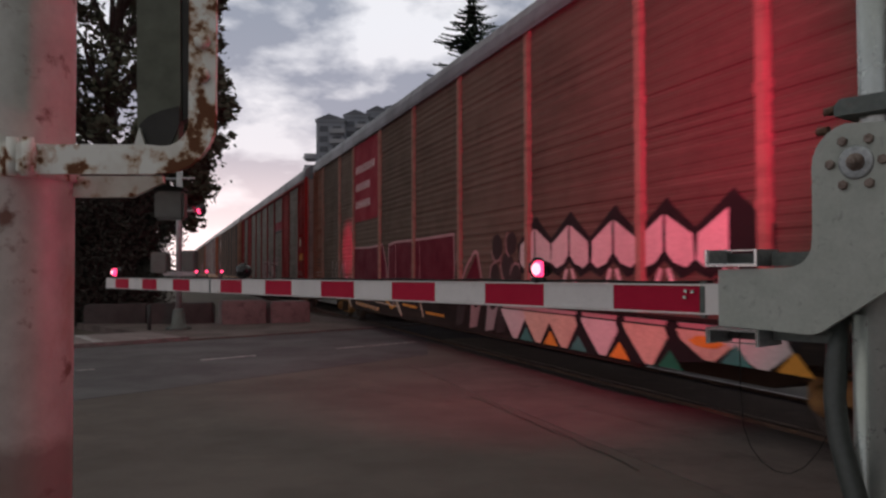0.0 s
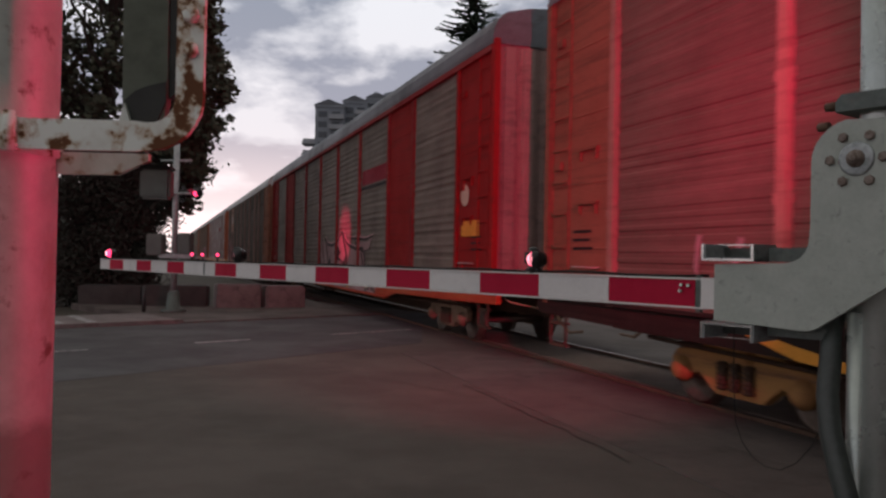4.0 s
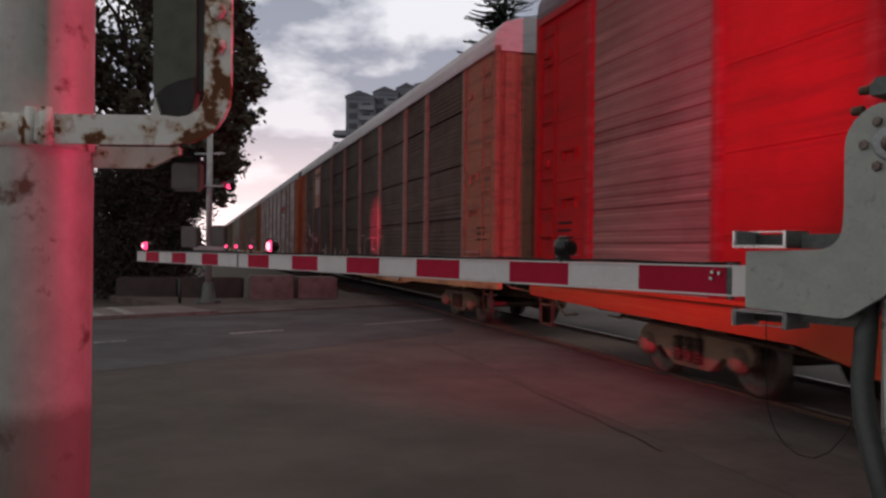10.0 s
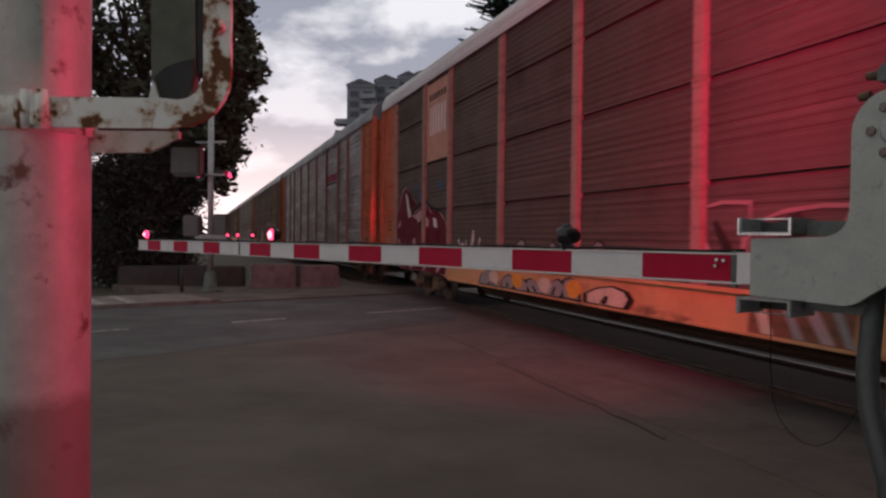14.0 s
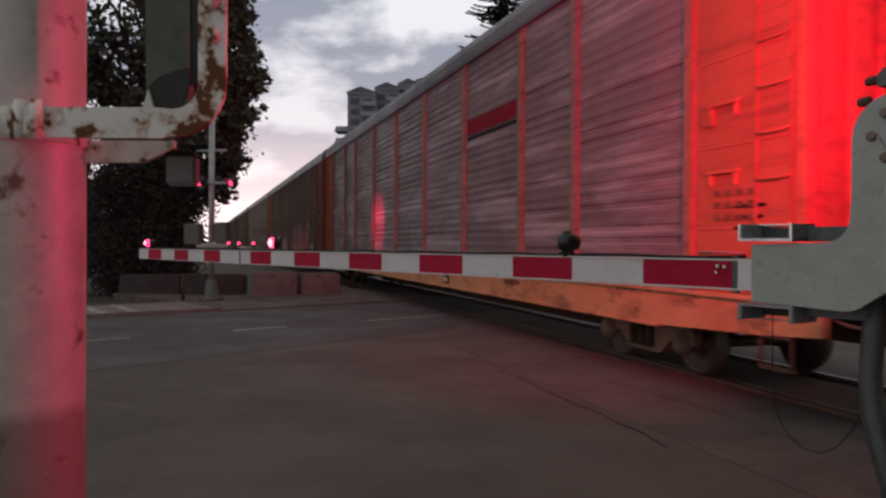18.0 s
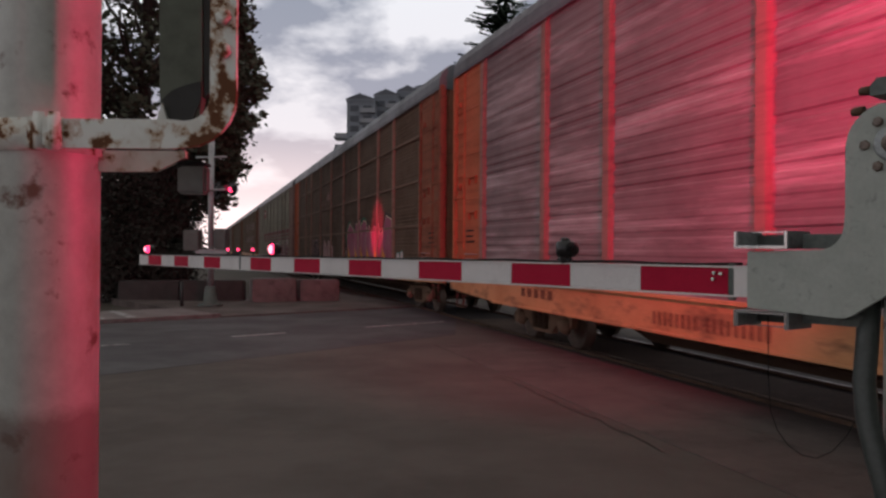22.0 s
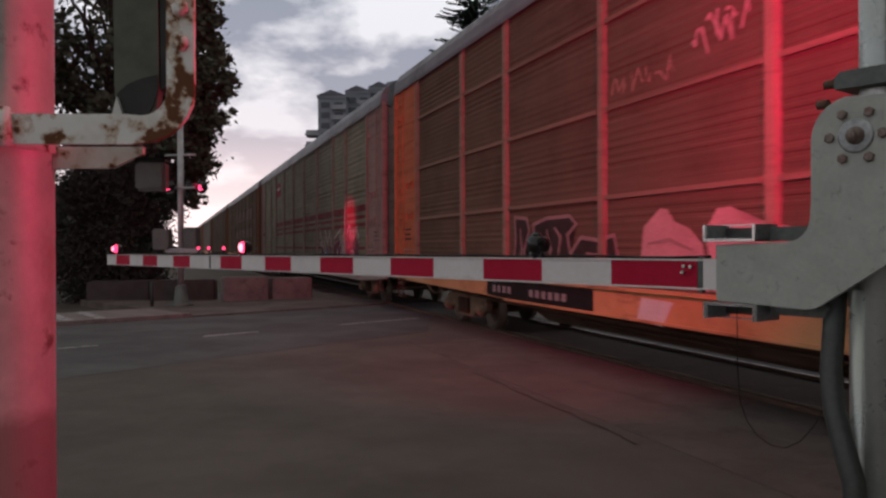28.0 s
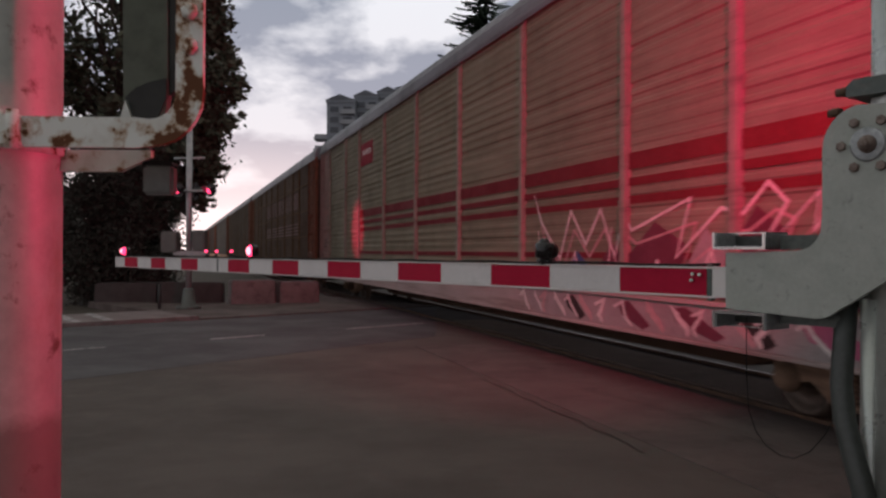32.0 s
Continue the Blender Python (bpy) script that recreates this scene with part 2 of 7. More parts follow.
M["lens_far"] = glow("lens_far", (1.0, 0.05, 0.15), 3.0)
M["sign_back"] = surface("sign_back", (0.125, 0.13, 0.12), (0.10, 0.105, 0.098), None, 3, 0.5, 0.4, 0.1)
M["label_white"] = surface("label_white", (0.60, 0.63, 0.64), (0.5, 0.52, 0.53), None, 5, 0.6)
M["bark"] = surface("bark", (0.045, 0.035, 0.028), (0.025, 0.02, 0.016), None, 6, 0.95, 0, 1.0, (0.4, 0.6), None, 14)
M["iron_black"] = surface("iron_black", (0.02, 0.02, 0.02), (0.03, 0.03, 0.03), None, 8, 0.6)


def old_paint():
    """Thick white paint that has flaked off to rust in spots and runs."""
    m, n, l, b = material("old_paint")
    obj = n.new("ShaderNodeTexCoord").outputs["Object"]
    spots = ramp_of(n, l, noise_of(n, l, obj, 19.0, 8.0, 0.62), 0.575, 0.66)
    runs = ramp_of(n, l, noise_of(n, l, obj, 8.0, 8.0, 0.7, (1, 1, 0.5)), 0.56, 0.72)
    dirt = noise_of(n, l, obj, 30.0, 6.0, 0.7)
    c = mix_of(n, l, ramp_of(n, l, dirt, 0.35, 0.75), (0.55, 0.585, 0.53), (0.38, 0.40, 0.36))
    c = mix_of(n, l, runs, c, (0.33, 0.23, 0.15))
    c = mix_of(n, l, spots, c, RUST)
    # the lower coat of paint has worn to a brown primer, with a ragged edge
    hz = n.new("ShaderNodeSeparateXYZ")
    l.new(obj, hz.inputs[0])
    edge = n.new("ShaderNodeMath")
    edge.operation = "MULTIPLY_ADD"
    l.new(dirt, edge.inputs[0])
    edge.inputs[1].default_value = 0.05
    l.new(hz.outputs[2], edge.inputs[2])
    prime = n.new("ShaderNodeMapRange")
    prime.inputs[1].default_value, prime.inputs[2].default_value = 1.500, 1.485
    l.new(edge.outputs[0], prime.inputs[0])
    half = n.new("ShaderNodeMath")
    half.operation = "MULTIPLY"
    half.inputs[1].default_value = 0.75
    l.new(prime.outputs[0], half.inputs[0])
    c = mix_of(n, l, half.outputs[0], c, (0.17, 0.115, 0.095))
    l.new(c, b.inputs["Base Color"])
    l.new(ramp_to(n, l, spots, 0.5, 0.95), b.inputs["Roughness"])
    b.inputs["Coat Weight"].default_value, b.inputs["Coat Roughness"].default_value = 0.9, 0.52
    b.inputs["Coat IOR"].default_value = 2.0
    h = n.new("ShaderNodeMath")
    h.operation = "SUBTRACT"
    l.new(dirt, h.inputs[0])
    l.new(spots, h.inputs[1])
    bp = n.new("ShaderNodeBump")
    bp.inputs["Strength"].default_value, bp.inputs["Distance"].default_value = 0.5, 0.0015
    l.new(h.outputs[0], bp.inputs["Height"])
    l.new(bp.outputs[0], b.inputs["Normal"])
    return m


def rusty_paint():
    """White paint more than half gone to rust."""
    m, n, l, b = material("rusty_paint")
    obj = n.new("ShaderNodeTexCoord").outputs["Object"]
    # rust gathers in the bend of the bar
    at = n.new("ShaderNodeSeparateXYZ")
    l.new(obj, at.inputs[0])
    bend = n.new("ShaderNodeMath")
    bend.operation = "MULTIPLY"
    for i, (out_k, lo, hi) in enumerate(((0, -0.335, -0.265), (2, 1.96, 1.87))):
        r = n.new("ShaderNodeMapRange")
        r.inputs[1].default_value, r.inputs[2].default_value = lo, hi
        l.new(at.outputs[out_k], r.inputs[0])
        l.new(r.outputs[0], bend.inputs[i])
    more = n.new("ShaderNodeMath")
    more.operation = "MULTIPLY_ADD"
    l.new(bend.outputs[0], more.inputs[0])
    more.inputs[1].default_value = 0.085
    l.new(noise_of(n, l, obj, 48.0, 5.0, 0.55), more.inputs[2])
    spots = ramp_of(n, l, more.outputs[0], 0.575, 0.625)
    halo = ramp_of(n, l, more.outputs[0], 0.50, 0.60)
    dirt = ramp_of(n, l, noise_of(n, l, obj, 17.0, 6.0, 0.6), 0.45, 0.70)
    c = mix_of(n, l, dirt, (0.74, 0.77, 0.72), (0.55, 0.53, 0.46))
    c = mix_of(n, l, halo, c, (0.42, 0.29, 0.18))
    c = mix_of(n, l, spots, c, (0.13, 0.052, 0.022))
    l.new(c, b.inputs["Base Color"])
    l.new(ramp_to(n, l, spots, 0.5, 0.95), b.inputs["Roughness"])
    bp = n.new("ShaderNodeBump")
    bp.inputs["Strength"].default_value, bp.inputs["Distance"].default_value = 0.6, 0.001
    bp.invert = True
    l.new(spots, bp.inputs["Height"])
    l.new(bp.outputs[0], b.inputs["Normal"])
    return m


def leaf_material(name, a, c):
    m, n, l, b = material(name)
    geo = n.new("ShaderNodeNewGeometry")
    l.new(mix_of(n, l, geo.outputs["Random Per Island"], a, c), b.inputs["Base Color"])
    b.inputs["Roughness"].default_value = 0.85
    b.inputs["Specular IOR Level"].default_value = 0.2
    return m


M["old_paint"], M["rusty_paint"] = old_paint(), rusty_paint()
M["leaves"] = leaf_material("leaves", (0.040, 0.046, 0.031), (0.075, 0.082, 0.055))
M["needles"] = leaf_material("needles", (0.012, 0.024, 0.016), (0.028, 0.045, 0.028))
M["ivy"] = leaf_material("ivy", (0.034, 0.032, 0.027), (0.046, 0.043, 0.036))


# ---- mesh helpers ----
def box(bm, x0, x1, y0, y1, z0, z1, bevel=0.0):
    vs = [bm.verts.new((x, y, z)) for x in (x0, x1) for y in (y0, y1) for z in (z0, z1)]
    fs = [bm.faces.new([vs[i] for i in q]) for q in ((0, 1, 3, 2), (4, 6, 7, 5), (0, 4, 5, 1), (2, 3, 7, 6), (0, 2, 6, 4), (1, 5, 7, 3))]
    if bevel:
        bmesh.ops.bevel(bm, geom=list({e for f in fs for e in f.edges}), offset=bevel, segments=2, affect="EDGES")
    return bm


def cyl(bm, p0, p1, r0, r1=None, seg=16, cap=True):
    p0, p1 = Vector(p0), Vector(p1)
    r1 = r0 if r1 is None else r1
    ax = (p1 - p0).normalized()
    e1 = ax.orthogonal().normalized()
    e2 = ax.cross(e1)
    rings = []
    for p, r in ((p0, r0), (p1, r1)):
        rings.append([bm.verts.new(p + (e1 * math.cos(a) + e2 * math.sin(a)) * r) for a in (2 * math.pi * i / seg for i in range(seg))])
    for i in range(seg):
        j = (i + 1) % seg
        f = bm.faces.new((rings[0][i], rings[0][j], rings[1][j], rings[1][i]))
        f.smooth = True
    if cap:
        bm.faces.new(rings[0][::-1])
        bm.faces.new(rings[1])
    return bm


def tube(bm, pts, r, seg=10):
    """A bent round bar through the points."""
    pts = [Vector(p) for p in pts]
    rings = []
    side = None
    for i, p in enumerate(pts):
        t = (pts[min(i + 1, len(pts) - 1)] - pts[max(i - 1, 0)]).normalized()
        side = (t.orthogonal() if side is None else side - t * side.dot(t)).normalized()
        e2 = t.cross(side)
        rings.append([bm.verts.new(p + (side * math.cos(a) + e2 * math.sin(a)) * r) for a in (2 * math.pi * k / seg for k in range(seg))])
    for a, b in zip(rings, rings[1:]):
        for k in range(seg):
            f = bm.faces.new((a[k], a[(k + 1) % seg], b[(k + 1) % seg], b[k]))
            f.smooth = True
    bm.faces.new(rings[0][::-1])
    bm.faces.new(rings[-1])
    return bm


def lathe(bm, origin, axis, prof, seg=24):
    """Turns a profile of (distance along the axis, radius)."""
    o, ax = Vector(origin), Vector(axis).normalized()
    e1 = ax.orthogonal().normalized()
    e2 = ax.cross(e1)
    rings = [[bm.verts.new(o + ax * h + (e1 * math.cos(a) + e2 * math.sin(a)) * max(r, 1e-4)) for a in (2 * math.pi * k / seg for k in range(seg))] for h, r in prof]
    for a, b in zip(rings, rings[1:]):
        for k in range(seg):
            f = bm.faces.new((a[k], a[(k + 1) % seg], b[(k + 1) % seg], b[k]))
            f.smooth = True
    bm.faces.new(rings[0][::-1])
    bm.faces.new(rings[-1])
    return bm


def slab(bm, outline, place, depth):
    """A plate: outline of (a, b), place(a, b, d) gives its points at depths 0 and depth."""
    front = [bm.verts.new(place(a, b, 0.0)) for a, b in outline]
    rear = [bm.verts.new(place(a, b, depth)) for a, b in outline]
    bm.faces.new(front)
    bm.faces.new(rear[::-1])
    for i in range(len(outline)):
        j = (i + 1) % len(outline)
        bm.faces.new((front[j], front[i], rear[i], rear[j]))
    return bm


def arc(cx, cz, r, a0, a1, k=6):
    return [(cx + r * math.cos(radians(a0 + (a1 - a0) * i / k)), cz + r * math.sin(radians(a0 + (a1 - a0) * i / k))) for i in range(k + 1)]


def mesh_of(name, bm):
    bmesh.ops.recalc_face_normals(bm, faces=bm.faces)
    me = bpy.data.meshes.new(name)
    bm.to_mesh(me)
    bm.free()
    return me


def part(name, bm, mat, parent=None, label="", m=None):
    """One mesh object from a bmesh or a shared mesh, under a thing."""
    me = bm if isinstance(bm, bpy.types.Mesh) else mesh_of(name, bm)
    if not me.materials:
        me.materials.append(M[mat])
    ob = new(name, me)
    if me.materials[0] != M[mat]:
        ob.material_slots[0].link = "OBJECT"
        ob.material_slots[0].material = M[mat]
    ob.parent = parent
    if m is not None:
        ob.matrix_basis = m
    if label:
        ob["label"] = label
    return ob


def thing(name, label, category, m=None, group="", kind=""):
    ob = new(name)
    ob.empty_display_size = 0.1
    if m is not None:
        ob.matrix_basis = m
    return tagged(ob, label, category, group, kind)


def solid(name, bm, mat, label, category, kind="", group="", m=None):
    return tagged(part(name, bm, mat, None, "", m), label, category, group, kind)


B = bmesh.new

# ---- ground, road, railway ----
bm = B()
S0 = 2500.0
bm.faces.new([bm.verts.new(p) for p in ((-S0, -S0, -0.16), (S0, -S0, -0.16), (S0, S0, -0.16), (-S0, S0, -0.16))])
solid("ground", bm, "earth", "dark bare earth and grass around the crossing", "ground", "structure")


def strip(name, mat, corners, z0, z1, label, category):
    bm = B()
    slab(bm, [(c.x, c.y) for c in corners], lambda a, b, d: Vector((a, b, z1 - d)), z1 - z0)
    return solid(name, bm, mat, label, category, "structure")


strip("road", "asphalt", [roadp(-70, -11.9), roadp(90, -11.9), roadp(90, 4.0), roadp(-70, 4.0)], -0.3, 0.0, "worn grey-brown asphalt road across the railway", "road")
strip("pavement", "concrete", [roadp(-70, -16.5), roadp(40, -16.5), roadp(40, -12.15), roadp(-70, -12.15)], -0.3, 0.05, "grey concrete pavement behind the gate", "pavement")
strip("kerb", "concrete", [roadp(-70, -12.14), roadp(40, -12.14), roadp(40, -11.91), roadp(-70, -11.91)], -0.3, 0.07, "low concrete kerb at the edge of the road", "kerb")
strip("kerb", "concrete", [roadp(-70, 4.01), roadp(1.6, 4.01), roadp(1.6, 4.24), roadp(-70, 4.24)], -0.3, 0.09, "low concrete kerb beyond the road", "kerb")
strip("pavement", "concrete", [roadp(-70, 4.25), roadp(1.6, 4.25), roadp(1.6, 6.6), roadp(-70, 6.6)], -0.3, 0.07, "pale pinkish concrete pavement beyond the road", "pavement")
strip("pavement", "asphalt_apron", [roadp(1.61, 4.01), roadp(9.0, 4.01), roadp(9.0, 12.0), roadp(1.61, 12.0)], -0.3, 0.03, "gravelly asphalt verge beside the railway", "verge")
for a in (-2.35, -1.75, -1.15, -0.45):
    strip("pale_strip", "road_paint", [roadp(a, 4.3), roadp(a + 0.22, 4.3), roadp(a + 0.45, 6.55), roadp(a + 0.23, 6.55)], 0.06, 0.076, "pale worn strip across the pavement", "marking")
# newer bluish asphalt in the farther lanes, and the apron along the rails
strip("asphalt_patch", "asphalt_blue", [roadp(-60, -3.4), roadp(-4, -3.2), roadp(3.6, -2.2), roadp(9.0, 3.9), roadp(-60, 3.9)], -0.05, 0.004, "strip of newer bluish asphalt in the road", "asphalt")
strip("asphalt_patch", "asphalt_apron", [rail(-3, 3.8), rail(-3, 5.72), rail(13, 5.72), rail(13, 3.9)], -0.05, 0.008, "cracked reddish asphalt apron along the rails", "asphalt")
for k, a in enumerate((0.0, 3.0, -3.0, -6.0, -9.0)):
    strip("lane_marking", "road_paint", [roadp(a + 0.0, -0.05), roadp(a + (1.1 if k != 1 else 2.2), -0.05), roadp(a + (1.1 if k != 1 else 2.2), 0.05), roadp(a, 0.05)], 0.0, 0.009, "worn white dash of a lane line", "lane marking")


def crack(points, width):
    rng = random.Random(len(points) * 7 + int(width * 1e4))
    bm = B()
    left, right = [], []
    for i, p in enumerate(points):
        d = (points[min(i + 1, len(points) - 1)] - points[max(i - 1, 0)]).normalized()
        s = Vector((-d.y, d.x, 0)) * width * rng.uniform(0.4, 1.2)
        left.append(bm.verts.new((p.x + s.x, p.y + s.y, 0.012)))
        right.append(bm.verts.new((p.x - s.x, p.y - s.y, 0.012)))
    for i in range(len(points) - 1):
        bm.faces.new((left[i], left[i + 1], right[i + 1], right[i]))
    return bm


def wander(a, b, k, amp, seed):
    rng = random.Random(seed)
    d = (b - a)
    s = Vector((-d.y, d.x, 0)).normalized()
    out_pts, off = [], 0.0
    for i in range(k + 1):
        off += rng.uniform(-amp, amp)
        out_pts.append(a + d * (i / k) + s * off)
    return out_pts


for a, b, w, sd in ((rail(9.6, 3.75), rail(5.6, 3.72), 0.018, 1), (rail(12.0, 1.9), rail(8.8, 3.5), 0.010, 2), (rail(8.5, 4.6), rail(4.0, 4.9), 0.013, 5)):
    solid("road_crack", crack(wander(a, b, 26, 0.035, sd), w), "tar", "dark tar-filled crack in the asphalt", "crack", "structure")

# ballast, ties, rails, crossing panels
strip("ballast_bed", "ballast", [rail(-90, 4.6), rail(-90, 8.75), rail(-10, 8.75), rail(-10, 4.6)], -0.3, -0.06, "grey stone ballast under the rails", "ballast")
strip("ballast_bed", "ballast", [rail(17.5, 5.0), rail(17.5, 8.75), rail(420, 8.75), rail(420, 5.0)], -0.3, -0.06, "grey stone ballast under the rails", "ballast")
strip("crossing_panel", "crossing_plank", [rail(-10, 6.76 - 0.60), rail(-10, 6.76 + 0.43), rail(17.5, 6.76 + 0.43), rail(17.5, 6.76 - 0.60)], -0.3, 0.02, "dark asphalt panel between the rails", "crossing panel")
strip("crossing_panel", "asphalt", [rail(-10, 7.6), rail(-10, 10.4), rail(17.5, 10.4), rail(17.5, 7.6)], -0.3, 0.006, "dusty brown asphalt beyond the rails", "crossing panel")
for side in (-1, 1):
    bm = B()
    prof = [(-0.07, -0.12), (0.07, -0.12), (0.07, -0.10), (0.012, -0.08), (0.012, 0.012), (0.036, 0.02), (0.036, 0.045), (0.028, 0.05), (-0.028, 0.05), (-0.036, 0.045), (-0.036, 0.02), (-0.012, 0.012), (-0.012, -0.08), (-0.07, -0.10)]
    slab(bm, prof, lambda a, b, d, s=side: rail(-90 + d, TRACK_N + s * 0.7535 + a, b), 510.0)
    rail_ob = solid("rail", bm, "rusty_steel", "rusty steel rail with a worn bright head" if side > 0 else "dull rusty steel rail", "rail", "structure")
    if side > 0:
        part("rail_head", slab(B(), [(-0.024, 0.0505), (0.024, 0.0505), (0.020, 0.054), (-0.020, 0.054)], lambda a, b, d: rail(-90 + d, TRACK_N + 0.7535 + a, b), 510.0), "rail_steel", rail_ob, "polished running surface")
bm = B()
for i in range(420):
    q0 = -88 + i * 0.6
    if -10 < q0 < 17.5:
        continue
    c = rail(q0, TRACK_N)
    vs = [rail(q0 + a, TRACK_N + b, z) for a in (-0.11, 0.11) for b in (-1.28, 1.28) for z in (-0.25, -0.045)]
    vs = [bm.verts.new(v) for v in vs]
    for f in ((0, 1, 3, 2), (4, 6, 7, 5), (0, 4, 5, 1), (2, 3, 7, 6), (1, 5, 7, 3)):
        bm.faces.new([vs[k] for k in f])
solid("railway_ties", bm, "tie_wood", "dark creosoted wooden ties in the ballast", "railway ties", "stuff")

# ---- the train: closed car-carrying wagons ----
# The panels' stain is paler than their base: level streaks of painted-in sheen.
def wagon_paint(name, col, worn, stain, rough=0.78, vary=0.10, metal=0.0):
    M[name] = surface(name, col, worn, stain, 0.9, rough, metal, 0.25, (0.45, 0.75), (0.14, 1.0, 3.2), 60, vary, (0.50, 0.72), 0.2, (0.78, 1.1), 1.22 if rough > 0.6 else 1.3)


wagon_paint("panel_brown", (0.112, 0.088, 0.068), (0.082, 0.066, 0.052), (0.146, 0.116, 0.091))
wagon_paint("panel_taupe", (0.162, 0.143, 0.120), (0.114, 0.100, 0.085), (0.238, 0.210, 0.180), 0.62)
wagon_paint("panel_dark", (0.091, 0.075, 0.063), (0.066, 0.055, 0.046), (0.122, 0.101, 0.086))
wagon_paint("post_salmon", (0.310, 0.205, 0.175), (0.250, 0.165, 0.140), (0.175, 0.110, 0.090))
# The broad pale streaks put sky reflections on the sheet into its colour.
M["panel_grey"] = surface("panel_grey", (0.205, 0.168, 0.170), (0.150, 0.124, 0.126), (0.390, 0.345, 0.350), 0.9, 0.50, 0, 0.25, (0.42, 0.75), (0.10, 1.0, 1.2), 60, 0.06, (0.50, 0.66), 0.2, (0.85, 1.08), 1.3)
wagon_paint("panel_umber", (0.116, 0.080, 0.057), (0.084, 0.058, 0.043), (0.152, 0.107, 0.079))
wagon_paint("panel_olive", (0.195, 0.180, 0.128), (0.145, 0.134, 0.096), (0.260, 0.240, 0.175), 0.64)
wagon_paint("post_pink", (0.285, 0.188, 0.150), (0.230, 0.152, 0.121), (0.170, 0.106, 0.082))
wagon_paint("rub_umber", (0.225, 0.158, 0.120), (0.180, 0.126, 0.096), (0.140, 0.098, 0.074))
wagon_paint("post_red", (0.225, 0.030, 0.032), (0.175, 0.026, 0.028), (0.260, 0.090, 0.082))
wagon_paint("post_orange", (0.330, 0.188, 0.164), (0.262, 0.150, 0.131), (0.160, 0.096, 0.083))
wagon_paint("post_olive", (0.260, 0.225, 0.190), (0.200, 0.170, 0.145), (0.140, 0.110, 0.090))
wagon_paint("post_ochre", (0.160, 0.105, 0.060), (0.120, 0.080, 0.045), (0.080, 0.055, 0.035))
wagon_paint("door_orange", (0.480, 0.145, 0.078), (0.390, 0.115, 0.064), (0.250, 0.085, 0.050))
wagon_paint("door_brick", (0.270, 0.112, 0.072), (0.215, 0.088, 0.058), (0.140, 0.066, 0.046))
wagon_paint("door_red", (0.260, 0.022, 0.022), (0.210, 0.020, 0.019), (0.160, 0.022, 0.020))
wagon_paint("door_mauve", (0.330, 0.160, 0.110), (0.265, 0.128, 0.090), (0.150, 0.085, 0.070))
wagon_paint("door_stone", (0.30, 0.205, 0.185), (0.235, 0.162, 0.146), (0.165, 0.118, 0.105))
wagon_paint("door_rust", (0.210, 0.095, 0.062), (0.165, 0.072, 0.048), (0.100, 0.050, 0.035))
M["sill_orange"] = surface("sill_orange", (0.600, 0.310, 0.155), (0.470, 0.215, 0.105), (0.170, 0.090, 0.058), 0.9, 0.50, 0, 0.25, (0.40, 0.66), (0.45, 1.0, 1.3), 60, 0.10, (0.53, 0.68), 0.2, (0.78, 1.1), 1.3)
wagon_paint("sill_red", (0.450, 0.062, 0.030), (0.380, 0.050, 0.026), (0.500, 0.135, 0.050), 0.5)
wagon_paint("sill_dark", (0.024, 0.018, 0.016), (0.016, 0.013, 0.012), (0.042, 0.030, 0.025))
wagon_paint("sill_pale", (0.360, 0.290, 0.280), (0.280, 0.230, 0.220), (0.170, 0.130, 0.120))
wagon_paint("roof_zinc", (0.155, 0.160, 0.172), (0.120, 0.124, 0.133), (0.10, 0.095, 0.095), 0.5, 0.1, 0.3)
wagon_paint("roof_white", (0.55, 0.54, 0.55), (0.46, 0.45, 0.46), (0.36, 0.33, 0.32), 0.55, 0.1)
wagon_paint("end_dark", (0.10, 0.06, 0.05), (0.07, 0.045, 0.038), (0.14, 0.08, 0.06))
wagon_paint("under_dark", (0.092, 0.060, 0.044), (0.062, 0.042, 0.032), (0.135, 0.088, 0.062), 0.85)
wagon_paint("truck_brown", (0.25, 0.165, 0.115), (0.17, 0.112, 0.08), (0.33, 0.22, 0.155), 0.85)
wagon_paint("truck_ochre", (0.42, 0.22, 0.085), (0.30, 0.15, 0.065), (0.16, 0.09, 0.06), 0.85)
M["wheel_steel"] = surface("wheel_steel", (0.13, 0.095, 0.075), (0.08, 0.06, 0.05), (0.20, 0.15, 0.12), 5, 0.6, 0.6, 0.2)
for key, col in (("gp_white", (0.62, 0.55, 0.54)), ("gp_pink", (0.38, 0.100, 0.175)), ("gp_black", (0.018, 0.015, 0.016)), ("gp_red", (0.12, 0.006, 0.02)), ("gp_orange", (0.70, 0.30, 0.05)), ("gp_mauve", (0.46, 0.28, 0.29)), ("gp_teal", (0.06, 0.22, 0.19)), ("gp_blue", (0.05, 0.085, 0.19)), ("gp_cream", (0.60, 0.46, 0.36)), ("gp_grey", (0.30, 0.26, 0.26)), ("gp_plum", (0.30, 0.195, 0.195)), ("gp_wine", (0.135, 0.038, 0.058)), ("gp_umber", (0.040, 0.029, 0.028)), ("gp_green", (0.02, 0.16, 0.09)), ("stripe_red", (0.155, 0.018, 0.026)), ("sign_red", (0.24, 0.006, 0.022)), ("sign_white", (0.66, 0.60, 0.58)), ("sign_orange", (0.50, 0.27, 0.205))):
    M[key] = surface(key, col, tuple(c * 0.8 for c in col), tuple(c * 0.62 for c in col), 1.6, 0.65, 0, 0.1, (0.4, 0.7), None, 50, 0, (0.6, 0.75), 0.25, (0.72, 1.12), 1.3)

HALF = 13.9            # half the length of the closed body
SIDE = 1.50            # half its width, at the panels
